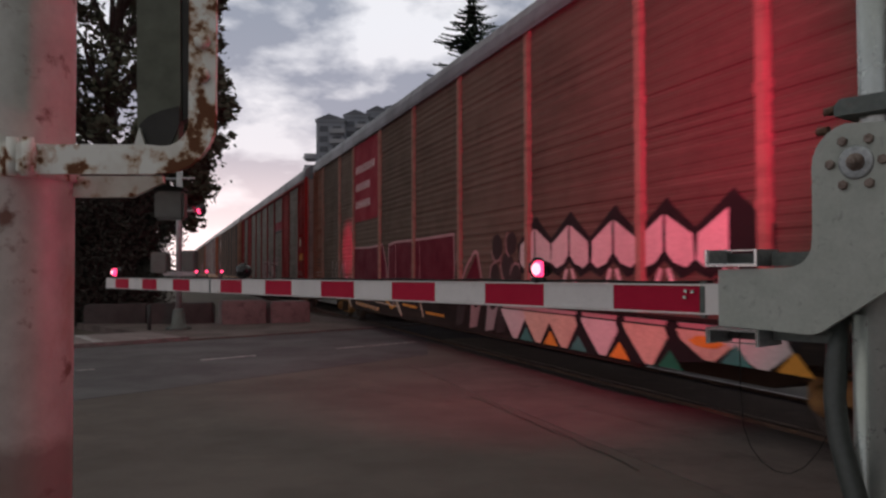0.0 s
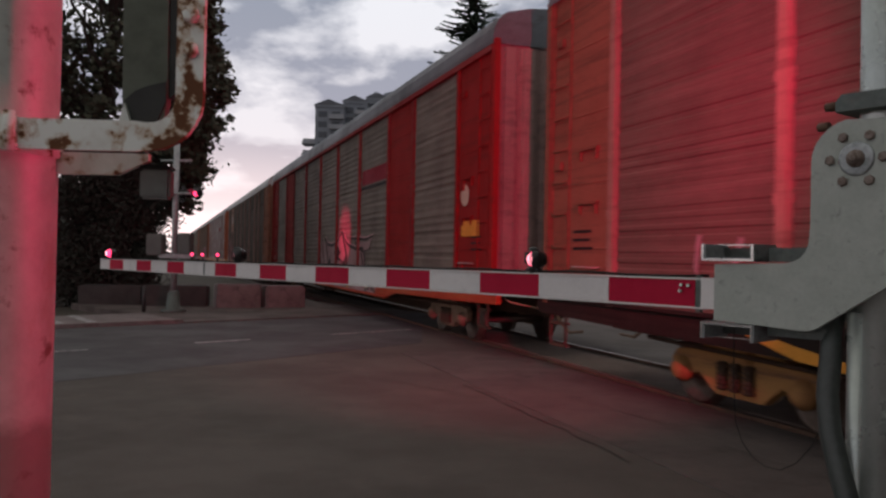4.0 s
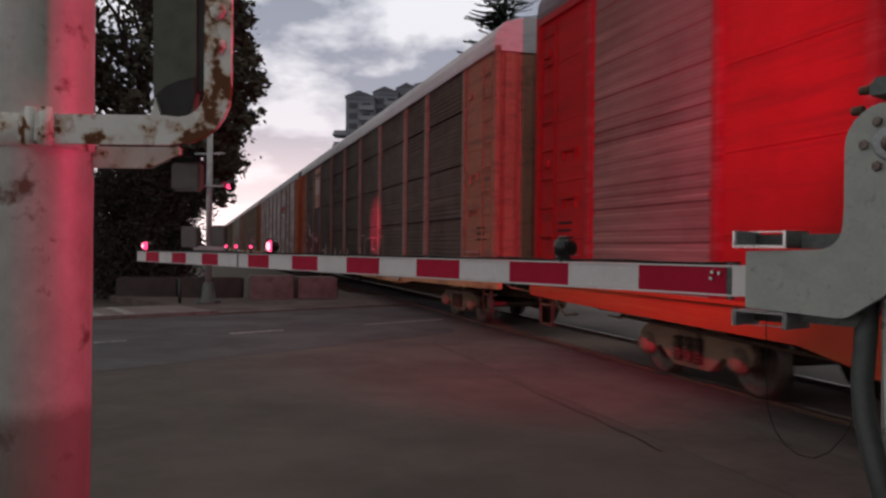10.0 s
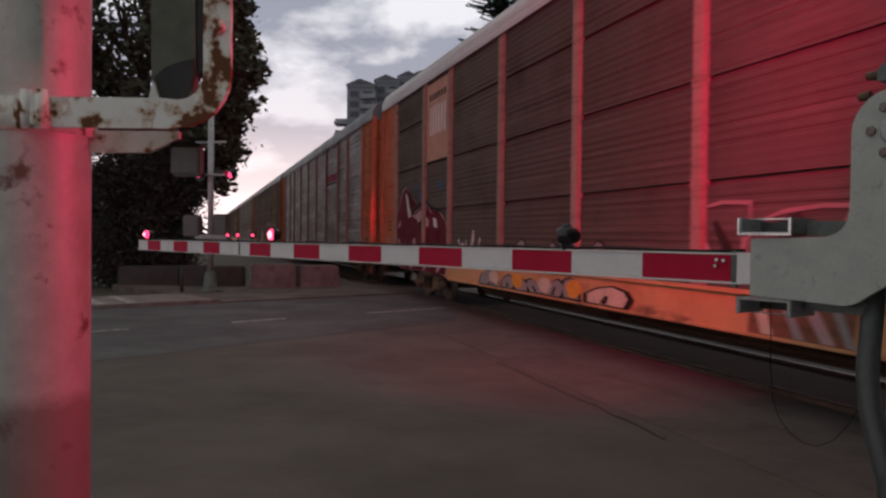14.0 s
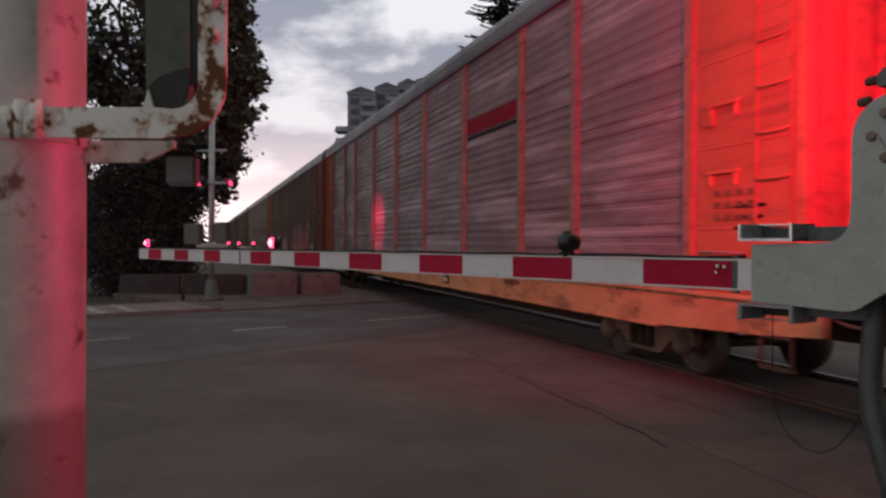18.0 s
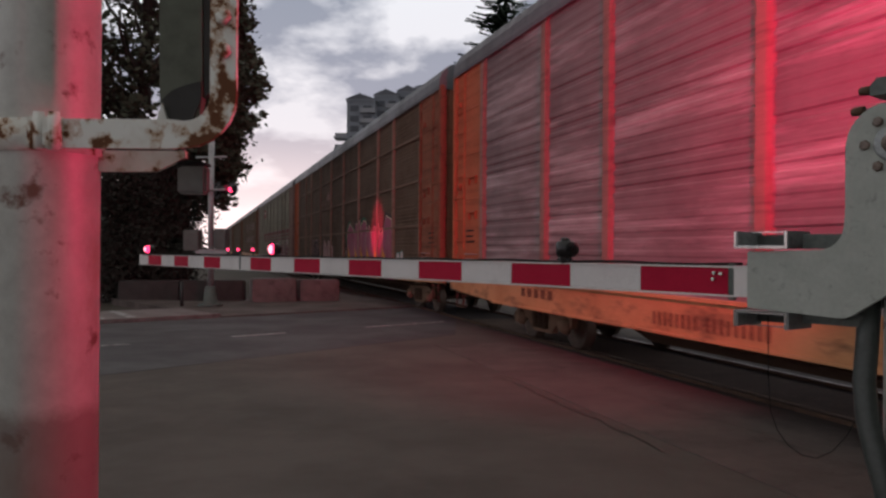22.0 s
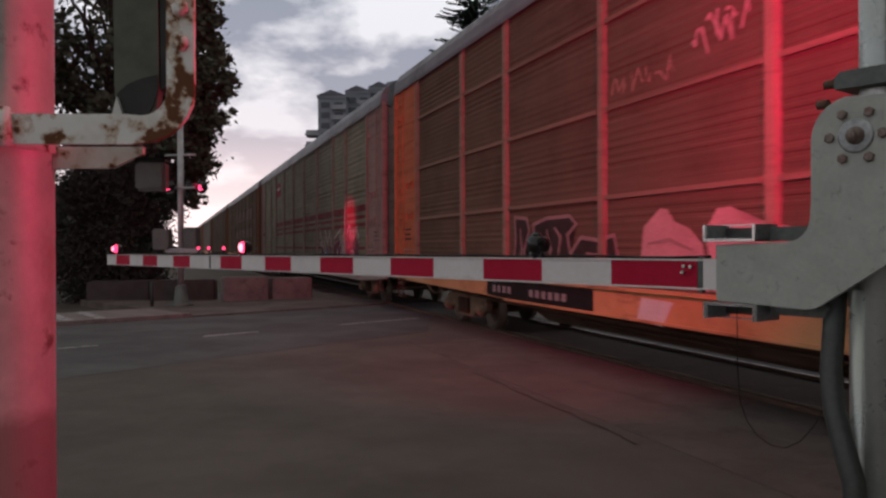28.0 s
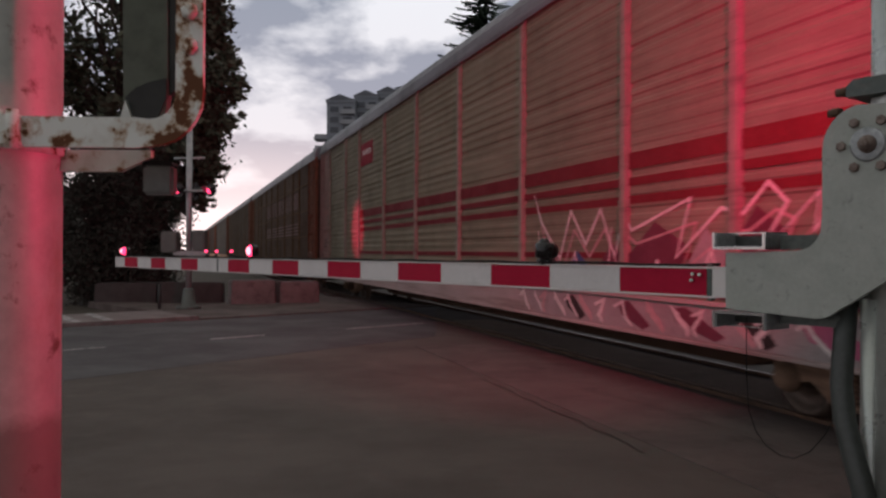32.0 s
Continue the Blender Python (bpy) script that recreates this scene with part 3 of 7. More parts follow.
POSTS = (-12.2, -9.4, -7.4, -4.4, -1.45, 1.45, 4.4, 7.4, 9.4, 12.2)
Z0, Z1 = 1.10, 5.25    # foot and head of the side panels
WHEEL_R = 0.40


def corrugated(width, pitch, depth, seams=()):
    """A side sheet with level corrugations, 0 to width along x, outer face towards -y."""
    bm = B()
    zs, z = [], Z0
    rng = random.Random(int(width * 100))
    while z < Z1 - pitch * 0.5:
        deep = depth * rng.choice((0.25, 0.4, 0.6, 1.0))
        for f, y in ((0.0, 0.0), (0.30, 0.0), (0.45, deep), (0.85, deep)):
            zs.append((z + f * pitch, y + rng.uniform(0.0, 0.0015)))
        z += pitch
    zs.append((Z1, 0.0))
    for s in seams:
        zs = [(a, b + (0.05 if abs(a - s) < 0.028 else 0.0)) for a, b in zs] + [(s - 0.03, 0.0), (s - 0.026, 0.055), (s + 0.026, 0.055), (s + 0.03, 0.0)]
    zs.sort()
    cols = [[bm.verts.new((x, y, z)) for z, y in zs] for x in (0.0, width)]
    for i in range(len(zs) - 1):
        bm.faces.new((cols[0][i], cols[1][i], cols[1][i + 1], cols[0][i + 1]))
    rear = [[bm.verts.new((x, 0.075, z)) for z in (Z0, Z1)] for x in (0.0, width)]
    bm.faces.new((rear[0][0], rear[0][1], rear[1][1], rear[1][0]))
    bm.faces.new((cols[0][0], rear[0][0], rear[1][0], cols[1][0]))
    bm.faces.new((cols[0][-1], cols[1][-1], rear[1][1], rear[0][1]))
    return mesh_of("side_panel", bm)


def flat_sheet(width):
    bm = B()
    prof = [(Z0, 0.0)]
    for z in (1.75, 2.6, 3.5, 4.4):
        prof += [(z, 0.0), (z + 0.006, -0.007), (z + 0.022, -0.007), (z + 0.028, 0.0)]
    prof += [(Z1, 0.0), (Z1, 0.07), (Z0, 0.07)]
    cols = [[bm.verts.new((x, y, z)) for z, y in prof] for x in (0.0, width)]
    for i in range(len(prof)):
        j = (i + 1) % len(prof)
        bm.faces.new((cols[0][i], cols[1][i], cols[1][j], cols[0][j]))
    bm.faces.new(cols[0])
    bm.faces.new(cols[1][::-1])
    return mesh_of("end_panel", bm)


def post_mesh(w, proud):
    bm = B()
    box(bm, -w / 2, w / 2, -proud, 0.03, Z0 - 0.05, Z1 - 0.07, 0.012)
    box(bm, -w / 2 - 0.02, w / 2 + 0.02, -0.022, 0.03, Z0 - 0.02, Z1)
    for z in (1.30, 2.2, 3.3, 4.4, 5.0):
        box(bm, -w / 2 - 0.05, w / 2 + 0.05, -proud * 0.6, 0.0, z - 0.05, z + 0.05, 0.01)
    return mesh_of("side_post", bm)


BAYS = [POSTS[i + 1] - POSTS[i] for i in range(9)]
SHEETS = {}
for style, (pitch, depth, seams) in {"deep": (0.150, 0.020, ()), "fine": (0.095, 0.010, (2.2, 3.3, 4.4)), "mid": (0.125, 0.014, ())}.items():
    for wd in {round(b, 2) for b in BAYS}:
        SHEETS[style, wd] = corrugated(wd, pitch, depth, seams)
FLAT = {round(wd, 2): flat_sheet(wd) for wd in (HALF - 12.2, 2.0)}
POST_MESH = {"slim": post_mesh(0.145, 0.048), "wide": post_mesh(0.195, 0.055)}


def roof_mesh():
    bm = B()
    prof = [(-1.56, 5.22), (-1.565, 5.30), (-1.54, 5.48), (-1.46, 5.64), (-1.30, 5.77), (-0.9, 5.87), (-0.4, 5.92), (0.0, 5.93)]
    prof = prof + [(-a, z) for a, z in prof[-2::-1]]
    n_rib = 56
    rows = []
    for i in range(n_rib * 2 + 1):
        x = -HALF + 2 * HALF * i / (n_rib * 2)
        lift = 0.018 if i % 2 else 0.0
        rows.append([bm.verts.new((x, y, z + (lift if 1 < k < len(prof) - 2 else 0.0))) for k, (y, z) in enumerate(prof)])
    for a, b in zip(rows, rows[1:]):
        for k in range(len(prof) - 1):
            bm.faces.new((a[k], b[k], b[k + 1], a[k + 1]))
    for r in (rows[0], rows[-1]):
        bm.faces.new(r)
    return mesh_of("roof", bm)


def sill_mesh(mid=0.68, reach=7.4):
    """The flat wagon's side beam, deeper in the middle than over the trucks."""
    bm = B()
    rise = [(8.2, 0.76), (12.4, 0.82), (14.15, 0.86)] if reach < 8 else [(13.3, 0.73), (14.15, 0.79)]
    low = [(-x, z) for x, z in rise[::-1]] + [(-reach, mid), (reach, mid)] + rise
    outline = low + [(14.15, 1.06), (-14.15, 1.06)]
    slab(bm, outline, lambda a, b, d: Vector((a, -1.53 + d, b)), 0.08)
    slab(bm, [(-14.15, 1.06), (14.15, 1.06), (14.15, 1.10), (-14.15, 1.10)], lambda a, b, d: Vector((a, -1.575 + d, b)), 0.10)
    slab(bm, [(-reach, mid - 0.02), (reach, mid - 0.02), (reach, mid + 0.01), (-reach, mid + 0.01)], lambda a, b, d: Vector((a, -1.56 + d, b)), 0.12)
    return mesh_of("side_sill", bm)


def deck_mesh():
    bm = B()
    box(bm, -14.1, 14.1, -1.44, 1.44, 1.0, 1.09)
    slab(bm, [(-14.0, 1.0), (-14.0, 0.62), (-9.2, 0.55), (-8.2, 0.28), (8.2, 0.28), (9.2, 0.55), (14.0, 0.62), (14.0, 1.0)], lambda a, b, d: Vector((a, -0.35 + d, b)), 0.70)
    for x in range(-12, 13, 3):
        box(bm, x - 0.08, x + 0.08, -1.42, 1.42, 0.78, 1.0)
    return mesh_of("deck", bm)


def pipe_mesh():
    bm = B()
    tube(bm, [(-12, -1.1, 0.70), (-8, -1.15, 0.62), (0, -1.15, 0.58), (8, -1.15, 0.62), (12, -1.1, 0.70)], 0.025, 8)
    cyl(bm, (-2.2, -0.95, 0.62), (-1.2, -0.95, 0.62), 0.2)
    cyl(bm, (1.6, -0.95, 0.66), (2.1, -0.95, 0.66), 0.17)
    tube(bm, [(-6, -0.9, 0.5), (0, -0.9, 0.45), (6, -0.9, 0.5)], 0.02, 8)
    return mesh_of("brake_gear", bm)


def side_frame_mesh():
    bm = B()
    fr = [(-1.12, 0.52), (-1.02, 0.62), (-0.72, 0.64), (-0.42, 0.76), (0.42, 0.76), (0.72, 0.64), (1.02, 0.62), (1.12, 0.52), (1.08, 0.36), (0.80, 0.34), (0.62, 0.42), (0.36, 0.20), (-0.36, 0.20), (-0.62, 0.42), (-0.80, 0.34), (-1.08, 0.36)]
    slab(bm, fr, lambda a, b, d: Vector((a, -1.04 + d, b)), 0.13)
    bmesh.ops.bevel(bm, geom=bm.edges[:], offset=0.015, segments=1, affect="EDGES")
    return mesh_of("side_frame", bm)


def bolster_mesh():
    bm = B()
    box(bm, -0.22, 0.22, -1.1, 1.1, 0.58, 0.80, 0.03)
    return mesh_of("truck_bolster", bm)


def spring_mesh():
    bm = B()
    prof = [(0.27, 0.045)]
    for k in range(6):
        prof += [(0.28 + k * 0.05, 0.05), (0.285 + k * 0.05, 0.07), (0.302 + k * 0.05, 0.07), (0.308 + k * 0.05, 0.05)]
    lathe(bm, (0, 0, 0), (0, 0, 1), prof + [(0.57, 0.045)], 10)
    return mesh_of("spring", bm)


def journal_mesh():
    return mesh_of("journal_box", lathe(B(), (0, -1.0, WHEEL_R), (0, -1, 0), [(0, 0.15), (0.06, 0.15), (0.10, 0.12), (0.14, 0.10), (0.15, 0.04)], 14))


def wheel_mesh(s):
    bm = B()
    lathe(bm, (0, s * 0.70, 0), (0, s, 0), [(0.0, 0.06), (0.0, 0.43), (0.03, 0.43), (0.035, WHEEL_R + 0.004), (0.135, WHEEL_R - 0.004), (0.135, 0.335), (0.085, 0.32), (0.07, 0.13), (0.15, 0.12), (0.15, 0.05)], 32)
    return mesh_of("wheel", bm)


def axle_mesh():
    bm = B()
    cyl(bm, (0, -1.12, 0), (0, 1.12, 0), 0.075, None, 14)
    box(bm, -0.05, 0.05, -1.135, -1.12, -0.02, 0.02)
    return mesh_of("wheelset", bm)


def leaf_mesh():
    """One leaf of the folding end doors, at x = 0, facing +x."""
    bm = B()
    prof = [(0.0, 0.0), (0.06, 0.0), (0.09, 0.05), (0.27, 0.05), (0.30, 0.0), (0.345, 0.0)]
    low = [bm.verts.new((x, y, 1.14)) for y, x in prof]
    top = [bm.verts.new((x, y, 5.18)) for y, x in prof]
    for i in range(len(prof) - 1):
        bm.faces.new((low[i], low[i + 1], top[i + 1], top[i]))
    return mesh_of("door_leaf", bm)


def end_mesh():
    bm = B()
    slab(bm, [(-1.50, 1.08), (1.50, 1.08), (1.50, 5.36), (-1.50, 5.36)], lambda a, b, d: Vector((-0.02 - d, a, b)), 0.05)
    return mesh_of("end_wall", bm)


def ladder_mesh():
    """Sagging rungs between two flat uprights, close to the sheet."""
    bm = B()
    for x in (-0.24, 0.24):
        box(bm, x - 0.014, x + 0.014, -0.040, -0.012, 1.12, 5.2, 0.004)
    for k in range(9):
        z = 1.35 + k * 0.44
        tube(bm, [(-0.23, -0.030, z + 0.02), (-0.15, -0.055, z), (0.15, -0.055, z), (0.23, -0.030, z + 0.02)], 0.013, 6)
    return mesh_of("ladder", bm)


def hold_mesh():
    """Two level handholds low on the end sheet."""
    bm = B()
    tube(bm, [(-0.30, 0.0, 0.0), (-0.30, -0.07, 0.0), (0.30, -0.07, 0.0), (0.30, 0.0, 0.0)], 0.012, 6)
    return mesh_of("handhold", bm)


def hasp_mesh():
    """A short tie-down ledge with a shadow gap below it."""
    bm = B()
    box(bm, -0.26, 0.26, -0.05, 0.0, -0.02, 0.02, 0.006)
    box(bm, -0.22, -0.18, -0.04, 0.0, -0.14, -0.02)
    box(bm, 0.18, 0.22, -0.04, 0.0, -0.14, -0.02)
    return mesh_of("ledge", bm)


def coupler_mesh():
    bm = B()
    box(bm, 0.0, 0.55, -0.09, 0.09, 0.76, 0.95, 0.02)
    box(bm, 0.5, 0.72, -0.16, 0.14, 0.70, 1.0, 0.04)
    tube(bm, [(0.1, -0.4, 0.8), (0.3, -0.42, 0.6), (0.55, -0.36, 0.42), (0.72, -0.2, 0.45)], 0.022, 8)
    tube(bm, [(0.0, -1.3, 0.95), (0.25, -1.3, 0.9), (0.3, -0.7, 0.78), (0.3, -0.2, 0.8)], 0.016, 8)
    return mesh_of("coupler", bm)


ROOF, SILL, DECK, PIPE, FRAME, BOLSTER, SPRING, JOURNAL, WHEEL_A, WHEEL_B, AXLE, END, LADDER, COUPLER = roof_mesh(), sill_mesh(), deck_mesh(), pipe_mesh(), side_frame_mesh(), bolster_mesh(), spring_mesh(), journal_mesh(), wheel_mesh(-1), wheel_mesh(1), axle_mesh(), end_mesh(), ladder_mesh(), coupler_mesh()
HOLD, HASP = hold_mesh(), hasp_mesh()
DOOR_LEAF, SILL_DEEP, SILL_SHALLOW, SILL_LOW, SILL_LONG = leaf_mesh(), sill_mesh(0.50), sill_mesh(0.74), sill_mesh(0.62), sill_mesh(0.66, 11.6)
CORNER = B()
box(CORNER, -0.07, 0.07, -0.05, 0.06, Z0 - 0.1, Z1 + 0.05, 0.015)
CORNER = mesh_of("corner_post", CORNER)
STIFFENER = B()
box(STIFFENER, -0.045, 0.045, -0.05, 0.0, Z0 + 0.02, Z1 - 0.05, 0.012)
STIFFENER = mesh_of("stiffener", STIFFENER)
LATCH = B()
box(LATCH, -0.09, 0.09, -0.05, 0.0, -0.06, 0.06, 0.012)
LATCH = mesh_of("door_bracket", LATCH)
STENCIL = B()
for k, wd in enumerate((0.50, 0.42, 0.46)):
    box(STENCIL, 0, wd, -0.001, 0.004, 0.11 * k, 0.11 * k + 0.035)
STENCIL = mesh_of("stencil", STENCIL)
STEP_MESH = B()
for z in (0.42, 0.72):
    box(STEP_MESH, -0.22, 0.22, -1.52, -1.44, z, z + 0.03)
for x in (-0.22, 0.2):
    box(STEP_MESH, x, x + 0.02, -1.52, -1.49, 0.42, 1.0)
STEP_MESH = mesh_of("step", STEP_MESH)
RING_MESH = B()
box(RING_MESH, 0, 1, -0.04, 0.02, -0.03, 0.03, 0.008)
RING_MESH = mesh_of("rub_rail", RING_MESH)
WHEELSETS = []


def wagon(q0, label, sheet, panel, post, door, sill, slim="slim", rails=(), reds=(), detail=True, roof="roof_zinc", rear="", truck_paint="truck_brown", beam=None, front="", rub=""):
    """One wagon; q0 is its middle along the railway at the start. x forward, towards -q; the seen side is -y."""
    car = thing("autorack_wagon", label, "railway wagon", None, "wagons of the train")
    car["q0"] = q0
    part("deck", DECK, "under_dark", car)
    part("roof", ROOF, roof, car, "grey ribbed sheet roof with rounded eaves")
    for s in (-1, 1):
        turn = Matrix.Identity(4) if s < 0 else pose(0, 0, 0, 0, 0, 180)
        part("side_sill", beam or SILL, sill, car, "", turn)
        for i in range(9):
            x = POSTS[i] if s < 0 else -POSTS[i + 1]
            wd = round(BAYS[i], 2)
            use = i in reds
            part("side_panel", FLAT[2.0] if use else SHEETS[sheet, wd], door if use else panel, car, "", turn @ pose(POSTS[i], -SIDE, 0))
        for x in (-HALF, 12.2):
            paint = rear if rear and (x < 0) == (s < 0) else door
            part("end_panel", FLAT[round(HALF - 12.2, 2)], paint, car, "", turn @ pose(x, -SIDE - 0.012, 0))
            part("corner_post", CORNER, paint, car, "", turn @ pose(-HALF if x < 0 else HALF, -SIDE, 0))
            part("stiffener", STIFFENER, paint, car, "", turn @ pose(x + 0.06, -SIDE - 0.012, 0))
            for z in (1.45, 2.9, 4.6):
                part("door_bracket", LATCH, paint, car, "", turn @ pose(x + 0.35, -SIDE - 0.012, z))
            part("stencil", STENCIL, "gp_black", car, "small dark stencilled bars", turn @ pose(x + 0.75, -SIDE - 0.021, 1.75))
        for x in POSTS:
            part("side_post", POST_MESH["wide" if slim == "wide" else "slim"], post, car, "", turn @ pose(x, -SIDE, 0))
        for z in rails:
            for i in range(9):
                if i not in reds:
                    part("rub_rail", RING_MESH, rub or post, car, "", turn @ pose(POSTS[i] + 0.1, -SIDE, z) @ Matrix.Diagonal((BAYS[i] - 0.2, 1, 1, 1)))
        for x in (-13.55, 13.55):
            part("step", STEP_MESH, "under_dark", car, "", turn @ pose(x, 0, 0))
        part("brake_gear", PIPE, "under_dark", car, "", turn)
        for x in (-13.52, 13.52):
            paint = rear if rear and (x < 0) == (s < 0) else door
            part("ladder", LADDER, paint, car, "", turn @ pose(x, -SIDE, 0))
            for z in (1.42, 1.52):
                part("handhold", HOLD, "sill_pale", car, "pale worn handhold", turn @ pose(x * 0.945, -SIDE - 0.012, z))
            for z in (2.35, 3.05):
                part("ledge", HASP, paint, car, "", turn @ pose(x * 0.945, -SIDE - 0.012, z))
        part("end_wall", END, front if front and s < 0 else "end_dark", car, "", turn @ pose(HALF - 0.03, 0, 0))
        for k in range(8):
            part("door_leaf", DOOR_LEAF, front if front and s < 0 else "end_dark", car, "", turn @ pose(HALF - 0.03, -1.42 + 0.355 * k, 0))
        part("coupler", COUPLER, "truck_brown", car, "", turn @ pose(HALF + 0.05, 0, 0))
    for x in (-10.5, 10.5):
        truck = part("truck_bolster", BOLSTER, truck_paint, car, "", pose(x, 0, 0))
        for s in (0, 180):
            part("side_frame", FRAME, truck_paint, truck, "cast side frame caked in brown dust", pose(0, 0, 0, 0, 0, s))
            for dx in (-0.9, 0.9):
                part("journal_box", JOURNAL, truck_paint, truck, "", pose(0, 0, 0, 0, 0, s) @ pose(dx, 0, 0))
            for dx in (-0.2, 0.0, 0.2):
                part("spring", SPRING, "under_dark", truck, "", pose(0, 0, 0, 0, 0, s) @ pose(dx, -1.07, 0))
        for dx in (-0.9, 0.9):
            ws = part("wheelset", AXLE, "wheel_steel", car, "", pose(x + dx, 0, WHEEL_R))
            part("wheel", WHEEL_A, "wheel_steel", ws)
            part("wheel", WHEEL_B, "wheel_steel", ws)
            if detail:
                WHEELSETS.append((ws, x + dx))
    return car


SILL_Y = -1.535
LIFT = [0]


def decal(car, name, mat, outline, label="", y=-SIDE - 0.0060):
    """A flat patch of paint or a sign on the seen side: outline of (x, z)."""
    LIFT[0] += 1
    yy = y - 0.0002 * (LIFT[0] % 12)
    bm = B()
    slab(bm, outline, lambda a, b, d: Vector((a, yy - 0.001 + d, b)), 0.003)
    bmesh.ops.triangulate(bm, faces=bm.faces)
    return part(name, bm, mat, car, label)


def stroke(car, mat, pts, width=0.04, y=-SIDE - 0.0130):
    """One sprayed line through the points, thinner at its ends, as one ribbon."""
    bm = B()
    rows = []
    last = len(pts) - 1
    for i, p in enumerate(pts):
        a, b = Vector(pts[max(0, i - 1)]), Vector(pts[min(last, i + 1)])
        p = Vector(p)
        u = (p - a).normalized() if i else (b - p).normalized()
        v = (b - p).normalized() if i < last else u
        n = Vector((-u.y - v.y, u.x + v.x))
        n = n.normalized() if n.length > 0.2 else Vector((-u.y, u.x))
        w = width * (0.55 if i in (0, last) else min(1.6, 1.0 / max(0.3, abs(n.dot(Vector((-u.y, u.x)))))))
        e = u * width * (-0.5 if i == 0 else 0.5 if i == last else 0.0)
        yy = y - 0.0012 - 0.0003 * (i % 3)
        rows.append([bm.verts.new((p.x + e.x + k * n.x * w, yd, p.y + e.y + k * n.y * w)) for k, yd in ((-1, yy), (1, yy), (1, yy + 0.003), (-1, yy + 0.003))])
    for g, h in zip(rows, rows[1:]):
        for k in range(4):
            bm.faces.new((g[k], g[(k + 1) % 4], h[(k + 1) % 4], h[k]))
    bm.faces.new(rows[0][::-1])
    bm.faces.new(rows[-1])
    bmesh.ops.recalc_face_normals(bm, faces=bm.faces)
    return part("graffiti", bm, mat, car)


def grown(o, by):
    """An outline moved outwards from its middle by about that much, its foot kept."""
    cx, cz, foot = sum(p[0] for p in o) / len(o), sum(p[1] for p in o) / len(o), min(p[1] for p in o)
    out_o = []
    for x, z in o:
        d = Vector((x - cx, z - cz))
        d = d.normalized() * by if d.length > 1e-6 else d
        out_o.append((x + d.x, max(foot, z + d.y)))
    return out_o


def half_ring(cx, cz, r, a0=15, a1=175, k=8):
    return [(cx + r * math.cos(radians(a0 + (a1 - a0) * i / k)), cz + r * math.sin(radians(a0 + (a1 - a0) * i / k))) for i in range(k + 1)]


def rect(x0, x1, z0, z1):
    return [(x0, z0), (x1, z0), (x1, z1), (x0, z1)]


def blob(x0, x1, z0, z1, seed, k=14, rough=0.25):
    rng = random.Random(seed)
    cx, cz, rx, rz = (x0 + x1) / 2, (z0 + z1) / 2, (x1 - x0) / 2, (z1 - z0) / 2
    return [(cx + rx * math.cos(a) * f, cz + rz * math.sin(a) * f) for a, f in ((2 * math.pi * i / k, 1 - rng.random() * rough) for i in range(k))]


def letterish(car, x0, x1, z0, z1, count, fill, edge, seed, lean=0.25, y=-SIDE - 0.0060, name="graffiti"):
    """A row of fat painted shapes, each with a darker or paler outline behind it."""
    rng = random.Random(seed)
    w = (x1 - x0) / count
    for i in range(count):
        a, top = x0 + i * w, z1 - rng.random() * 0.35 * (z1 - z0)
        mid = z0 + (top - z0) * rng.uniform(0.4, 0.6)
        sh = rng.uniform(-lean, lean) * w
        o = [(a + 0.02 * w, z0), (a + 0.98 * w, z0), (a + 1.02 * w + sh * 0.5, mid), (a + 0.85 * w + sh, top - 0.05), (a + 0.55 * w + sh, top), (a + 0.2 * w + sh, top - 0.12 * (z1 - z0)), (a - 0.05 * w + sh * 0.5, mid)]
        g = [((p[0] - a - w / 2) * 0.80 + a + w / 2, (p[1] - (z0 + top) / 2) * 0.84 + (z0 + top) / 2) for p in o]
        decal(car, name, edge, o, "", y)
        decal(car, name, fill, g, "", y - 0.0035)
        if rng.random() < 0.75:
            h = rng.uniform(0.25, 0.6)
            decal(car, name, edge, [(a + 0.4 * w, z0 + 0.12 * (top - z0)), (a + 0.55 * w, z0 + 0.12 * (top - z0)), (a + 0.52 * w + sh * 0.5, z0 + h * (top - z0)), (a + 0.44 * w + sh * 0.5, z0 + h * (top - z0))], "", y - 0.007)


def scribble(car, x0, x1, z0, z1, mat, seed, strokes=7, width=0.035, y=-SIDE - 0.0060):
    """Sprayed lines that zigzag along the side."""
    rng = random.Random(seed)
    for k in range(strokes):
        a = x0 + (x1 - x0) * (k + rng.uniform(-0.2, 0.3)) / strokes
        pts = [(a, rng.uniform(z0, z1))]
        for _ in range(rng.randint(3, 5)):
            pts.append((pts[-1][0] + rng.uniform(-0.1, 0.42) * (x1 - x0) / strokes * 1.4, rng.uniform(z0, z1)))
        for p, q in zip(pts, pts[1:]):
            d = Vector((q[0] - p[0], q[1] - p[1]))
            if d.length < 0.05:
                continue
            s = Vector((-d.y, d.x)).normalized() * width
            decal(car, "graffiti", mat, [(p[0] - s.x, p[1] - s.y), (q[0] - s.x * 0.5, q[1] - s.y * 0.5), (q[0] + s.x * 0.5, q[1] + s.y * 0.5), (p[0] + s.x, p[1] + s.y)], "", y)


def bars(car, mat, x0, x1, z0, z1, count, name="lettering", y=-SIDE - 0.0095, wide=0.6):
    """Lettering shown as plain bars."""
    w = (x1 - x0) / count
    for i in range(count):
        decal(car, name, mat, rect(x0 + (i + 0.2) * w, x0 + (i + 0.2 + wide) * w, z0, z1), "", y)


